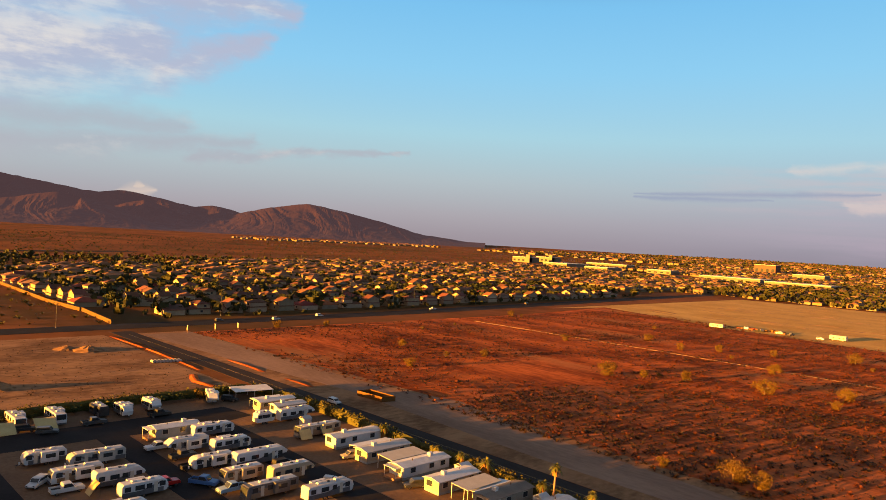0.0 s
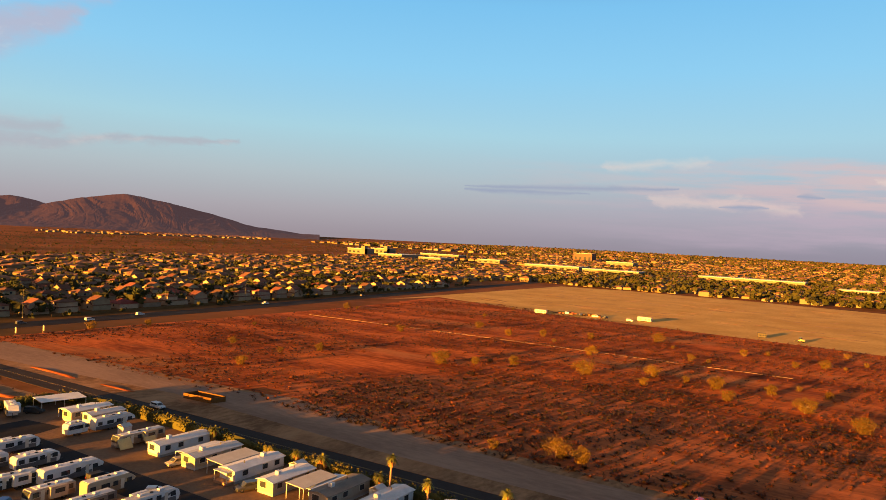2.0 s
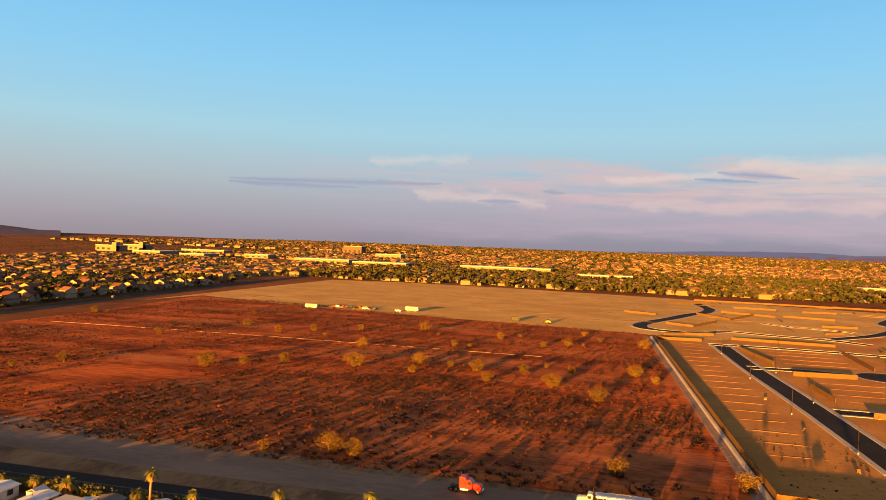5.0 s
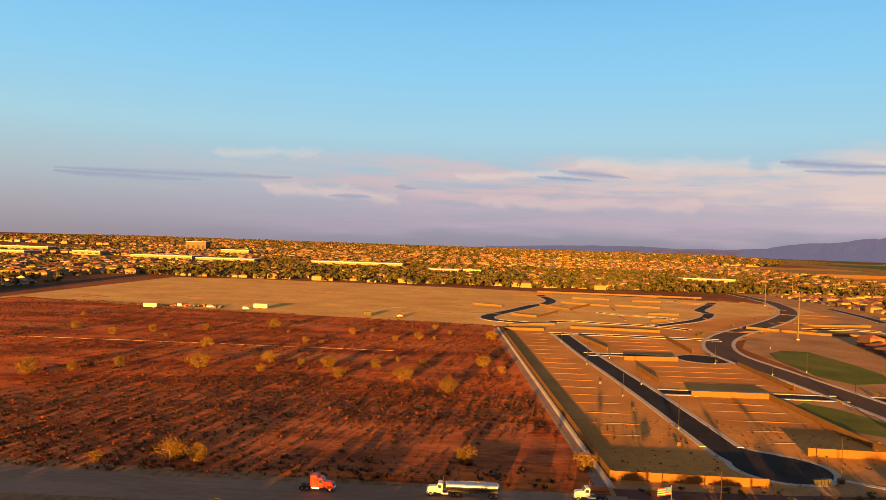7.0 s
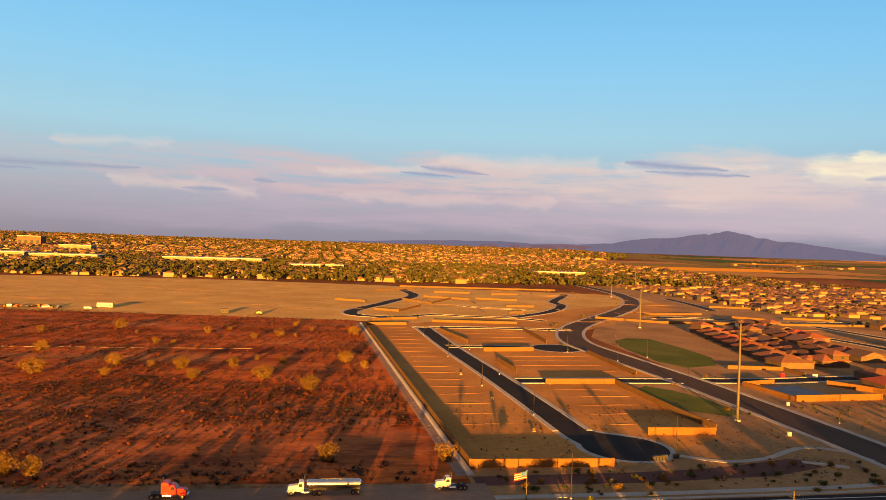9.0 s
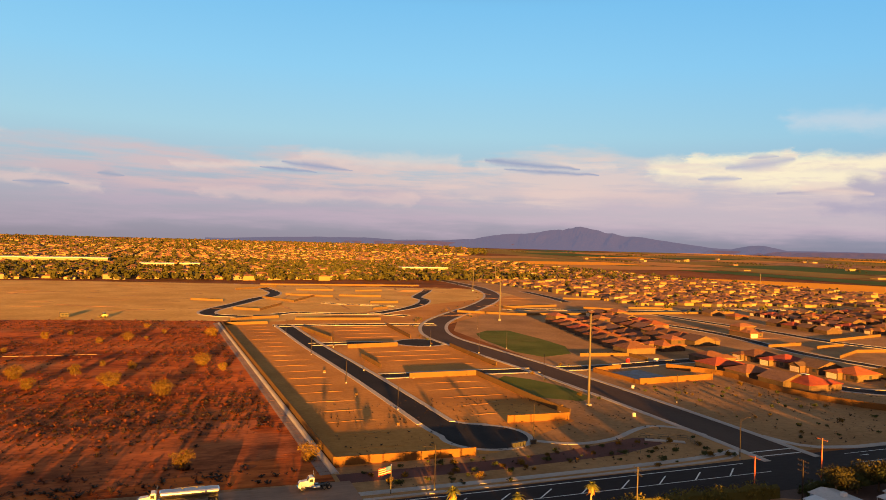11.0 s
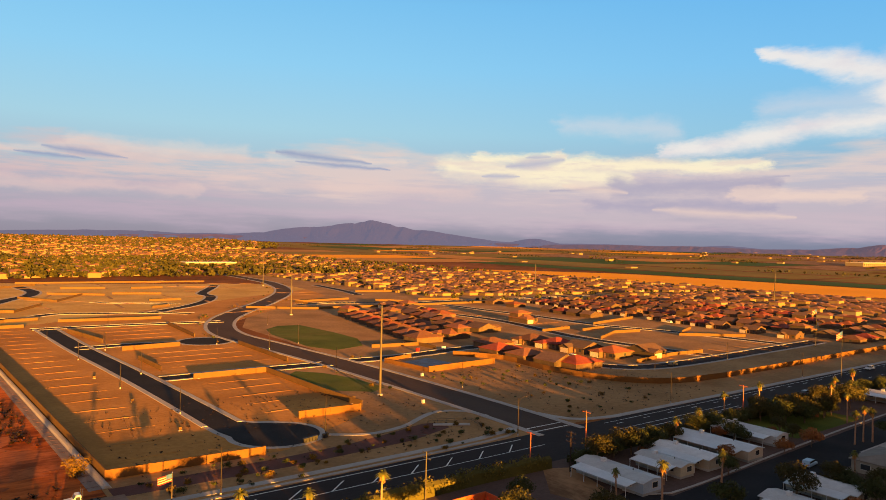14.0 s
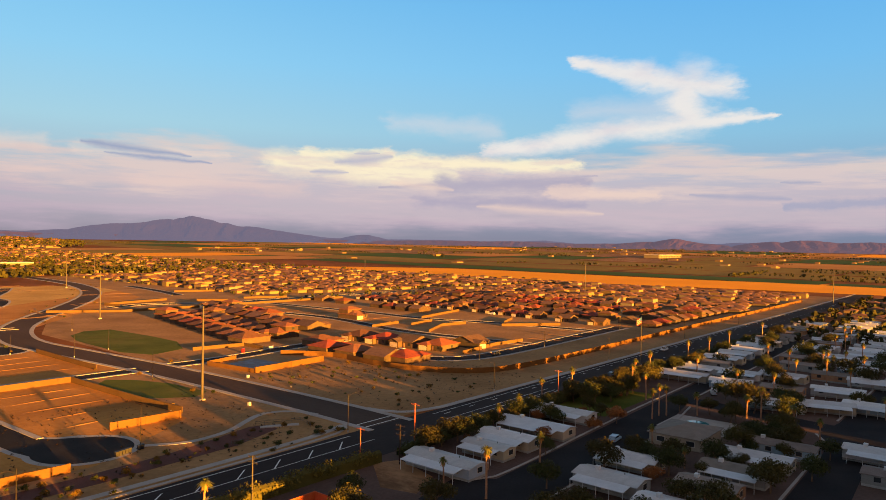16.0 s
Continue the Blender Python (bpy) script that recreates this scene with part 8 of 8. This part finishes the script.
runs += [([(80, v), (124, v + g.uniform(-1.5, 1.5))], 0.35, 0.14) for v in (276, 288, 300, 312)]
runs += [([(80, v), (116, v)], 0.35, 0.14) for v in (362, 376, 390, 403)]
runs += [([(x, 205), (x + 8, 178)], 0.35, 0.14) for x in range(252, 420, 22)]
runs += [([(312, v), (344, v)], 0.35, 0.14) for v in range(300, 440, 18)]
ridges("plot_edges", runs, M_PAD, "low earth edges between building plots")

# ---- the caravan park goes on below the camera: homes and trees whose long shadows cross the road ----
for x in range(-40, 60, 13):
    copy_thing(protos[(x // 13) % 3], pose(x, 101 + g.uniform(-2, 2), 0.03, 0, 0, -90))
for x, y, k, s in [(-58, 96, 0, 0.8), (-44, 88, 1, 0.85), (-30, 97, 2, 0.9), (-18, 92, 0, 0.85), (-6, 84, 2, 0.9), (6, 98, 1, 0.8), (18, 90, 0, 0.9), (28, 99, 2, 0.85), (38, 92, 1, 0.9), (48, 98, 2, 0.8), (56, 88, 0, 0.9), (64, 96, 1, 0.9), (74, 92, 2, 0.9), (98, 100, 0, 0.8), (88, 90, 1, 0.9), (104, 84, 2, 0.8)]:
    copy_thing(yard[k], pose(x, y, 0.03, 0, 0, g.uniform(0, 360)) @ Matrix.Diagonal((s, s, s, 1)))
for x, y, k in [(-52, 108, 0), (-36, 108, 2), (-24, 107, 0), (-12, 108, 1), (0, 107, 2), (11, 108, 0), (22, 107, 2), (33, 108, 0), (44, 108, 2), (55, 106, 0), (68, 104, 2), (-68, 108, 1), (-78, 110, 0)]:
    copy_thing(palm_kinds[k], pose(x, y, 0.03, 0, 0, g.uniform(0, 360)))

ridges("earth_berms", [([(-246, 131), (-232, 131.6), (-219, 131)], 1.2, 0.3), ([(-206, 131.5), (-190, 132)], 1.0, 0.25), ([(-318, 113.5), (-270, 114.5), (-232, 113.5)], 0.8, 0.3), ([(-226, 108), (-215, 104), (-206, 106)], 1.5, 0.5)], M_FIELD, "low banks of orange earth beside the road")

# ---- site huts and stacks on the graded land ----
def site_hut(x, y, L, W, H, a, mat, label):
    ob = thing("site_trailer", pose(x, y, 0.04, 0, 0, a), label, "site trailer", "site trailers")
    part("body", prism(bmn(), [(-W / 2, 0.6), (-W / 2, H - 0.3), (-W / 4, H), (W / 4, H), (W / 2, H - 0.3), (W / 2, 0.6)], -L / 2, L / 2, "x"), mat, ob)
    part("chassis", box(bmn(), -L / 2, L / 2, -W * 0.35, W * 0.35, 0.35, 0.596), M_DARK, ob)
    for q in (-0.3, 0.05, 0.3):
        part("window", box(bmn(), q * L, q * L + 1.0, -W / 2 - 0.03, -W / 2, 1.3, 2.1), M_GLASS, ob)
    for x1 in (-L * 0.3, L * 0.3):
        for s in (-1, 1):
            wheel(ob, x1, s * (W / 2 - 0.05), 0.42)


site_hut(-214, 484, 9, 2.8, 3.0, 5, M_TRIM, "white site office trailer on graded earth")
site_hut(-142, 503, 10, 3.0, 3.4, -4, M_TRIM, "large white site trailer on graded earth")
site_hut(-62, 478, 5, 2.6, 3.2, 20, M_STEEL, "small grey site trailer")
for i in range(14):
    x, y = -206 + 2.6 * i + g.uniform(-1, 1), 502 - 0.25 * i + g.uniform(-4, 4)
    w, d, h = g.uniform(1.5, 4.0), g.uniform(1.2, 2.4), g.uniform(0.8, 2.2)
    ob = thing("pallet_stack", pose(x, y, 0.04, 0, 0, g.uniform(-20, 20)), "stack of building material on a pallet", "pallet", "building material")
    part("load", box(bmn(), -w / 2, w / 2, -d / 2, d / 2, 0.18, h), g.choice([M_REDTILE, M_WOOD, M_WHITE, M_REDWALL, M_TILE]), ob)
    part("pallet", box(bmn(), -w / 2, w / 2, -d / 2, d / 2, 0.0, 0.176), M_WOOD, ob)
for x, y, a, k, m, lab in [(-176, 497, 10, "pickup", M_WHITE, "white pickup truck on the building site"), (-168, 494, 80, "pickup", M_GREYCAR, "grey pickup truck on the building site"), (-150, 494, 0, "suv", M_WHITE, "white car on the building site"), (-188, 492, 30, "pickup", M_DARK, "black pickup truck on the building site"),
                           (-345, 212, 92, "suv", M_WHITE, "white car driving on the far road"), (-352, 246, 92, "suv", M_WHITE, "white car driving on the far road"), (-349, 180, 92, "suv", M_GREYCAR, "dark car driving on the far road"), (-362, 350, 93, "pickup", M_WHITE, "white pickup driving on the far road"), (-372, 470, 93, "suv", M_GREYCAR, "grey car driving on the far road"),
                           (252, 118, 0, "suv", M_GREYCAR, "grey car driving on the arterial"), (330, 128, 180, "pickup", M_WHITE, "white pickup driving on the arterial"), (470, 118, 0, "suv", M_WHITE, "white car driving on the arterial"), (246, 78, 20, "pickup", M_WHITE, "white pickup truck in a parking bay"), (170, 78.5, 5, "suv", M_PALEBLUE, "pale blue car on the lane"),
                           (239, 215, 90, "suv", M_WHITE, "white car in front of a new house"), (262, 178.5, 0, "suv", M_GREYCAR, "dark car at the kerb"), (240, 300, 90, "pickup", M_WHITE, "white pickup in front of a new house"), (440, 300, 90, "pickup", M_WHITE, "white pickup in front of a house"), (405, 280, 90, "suv", M_WHITE, "white car in front of a house")]:
    car(pose(x, y, 0.07, 0, 0, a), k, m, lab)
# loader parked near the drain's head
ob = thing("loader", pose(-40, 474, 0.04, 0, 0, 150), "yellow wheel loader on graded earth", "loader")
part("body", prism(bmn(), [(-2.4, 0.8), (-2.4, 2.0), (-0.6, 2.2), (0.2, 1.6), (1.6, 1.3), (1.6, 0.8)], -0.9, 0.9, "y", 0.05), M_TAN, ob)
part("cab", box(bmn(), -0.8, 0.5, -0.75, 0.75, 1.7, 3.1), M_GLASS, ob)
part("bucket", prism(bmn(), [(2.4, 0.2), (3.4, 0.1), (3.3, 0.3), (2.6, 1.2), (2.3, 1.1)], -1.3, 1.3, "y"), M_STEEL, ob)
for s in (-1, 1):
    part("lift_arm", prism(bmn(), [(0.9, 1.4), (2.5, 0.5), (2.6, 0.7), (1.0, 1.7)], s * 0.6 - 0.1, s * 0.6 + 0.1, "y"), M_TAN, ob)
    for x in (-1.5, 1.2):
        wheel(ob, x, s * 1.2, 0.75, 0.5)
# signs, boxes and rails by the boulevard
for x, y, w, h, m, lab in [(130.5, 178, 0.9, 1.1, M_TRIM, "white utility cabinet beside the boulevard"), (156, 214, 0.9, 1.0, M_WHITE, "small white utility box"), (188, 262, 1.4, 1.8, M_RED, "red notice board beside the street"), (203, 262, 2.0, 1.4, M_WHITE, "white notice board beside the street"),
                           (84.5, 250, 0.7, 1.0, M_BLOCK, "tan pillar at the wall's end"), (112, 189, 0.9, 2.2, M_BLOCK, "tan pillar in the block wall"), (58.8, 186, 0.8, 0.9, M_BLOCK, "tan block utility plinth"), (56.6, 225, 0.8, 0.9, M_BLOCK, "tan block utility plinth"), (54.5, 268, 0.8, 0.9, M_BLOCK, "tan block utility plinth")]:
    ob = thing("utility_box", pose(x, y, 0.04), lab, "utility box")
    part("body", box(bmn(), -w / 2, w / 2, -0.35, 0.35, 0.1, h), m, ob)
    part("base", box(bmn(), -w / 2 - 0.1, w / 2 + 0.1, -0.45, 0.45, 0, 0.1), M_CONC, ob)


def railing(pts, label):
    ob = thing("railing", pose(0, 0, 0.03), label, "railing")
    for (x0, y0), (x1, y1) in zip(pts, pts[1:]):
        for z in (0.55, 1.05):
            part("rail", tube(bmn(), (x0, y0, z), (x1, y1, z), 0.05, segs=6), M_STEEL, ob)
        n = max(1, int(math.hypot(x1 - x0, y1 - y0) / 2.2))
        for i in range(n + 1):
            x, y = x0 + (x1 - x0) * i / n, y0 + (y1 - y0) * i / n
            part("post", tube(bmn(), (x, y, 0), (x, y, 1.08), 0.05, segs=6), M_STEEL, ob)


railing([(118, 158), (129, 152.5), (127, 146)], "steel pipe railing above the culvert")
railing([(103, 147), (109, 145.5)], "steel pipe railing above the culvert")
solid("headwall", slab(bmn(), [(118, 156), (127, 151), (126, 149.5), (117, 154.5)], 0.0, 0.25), M_CONC, "concrete culvert headwall", "culvert", "structure")
for i in range(7):
    ob = thing("wheelie_bin", pose(80.5 + 0.9 * i + (1.5 if i > 4 else 0), 158.6 + 0.25 * i, 0.1), "black plastic bin beside the turning circle", "bin", "bins")
    part("body", prism(bmn(), [(-0.28, 0), (-0.36, 1.0), (0.36, 1.0), (0.28, 0)], -0.36, 0.36, "y"), M_DARK, ob)
    part("lid", box(bmn(), -0.4, 0.4, -0.4, 0.4, 1.004, 1.08), M_DARK, ob)
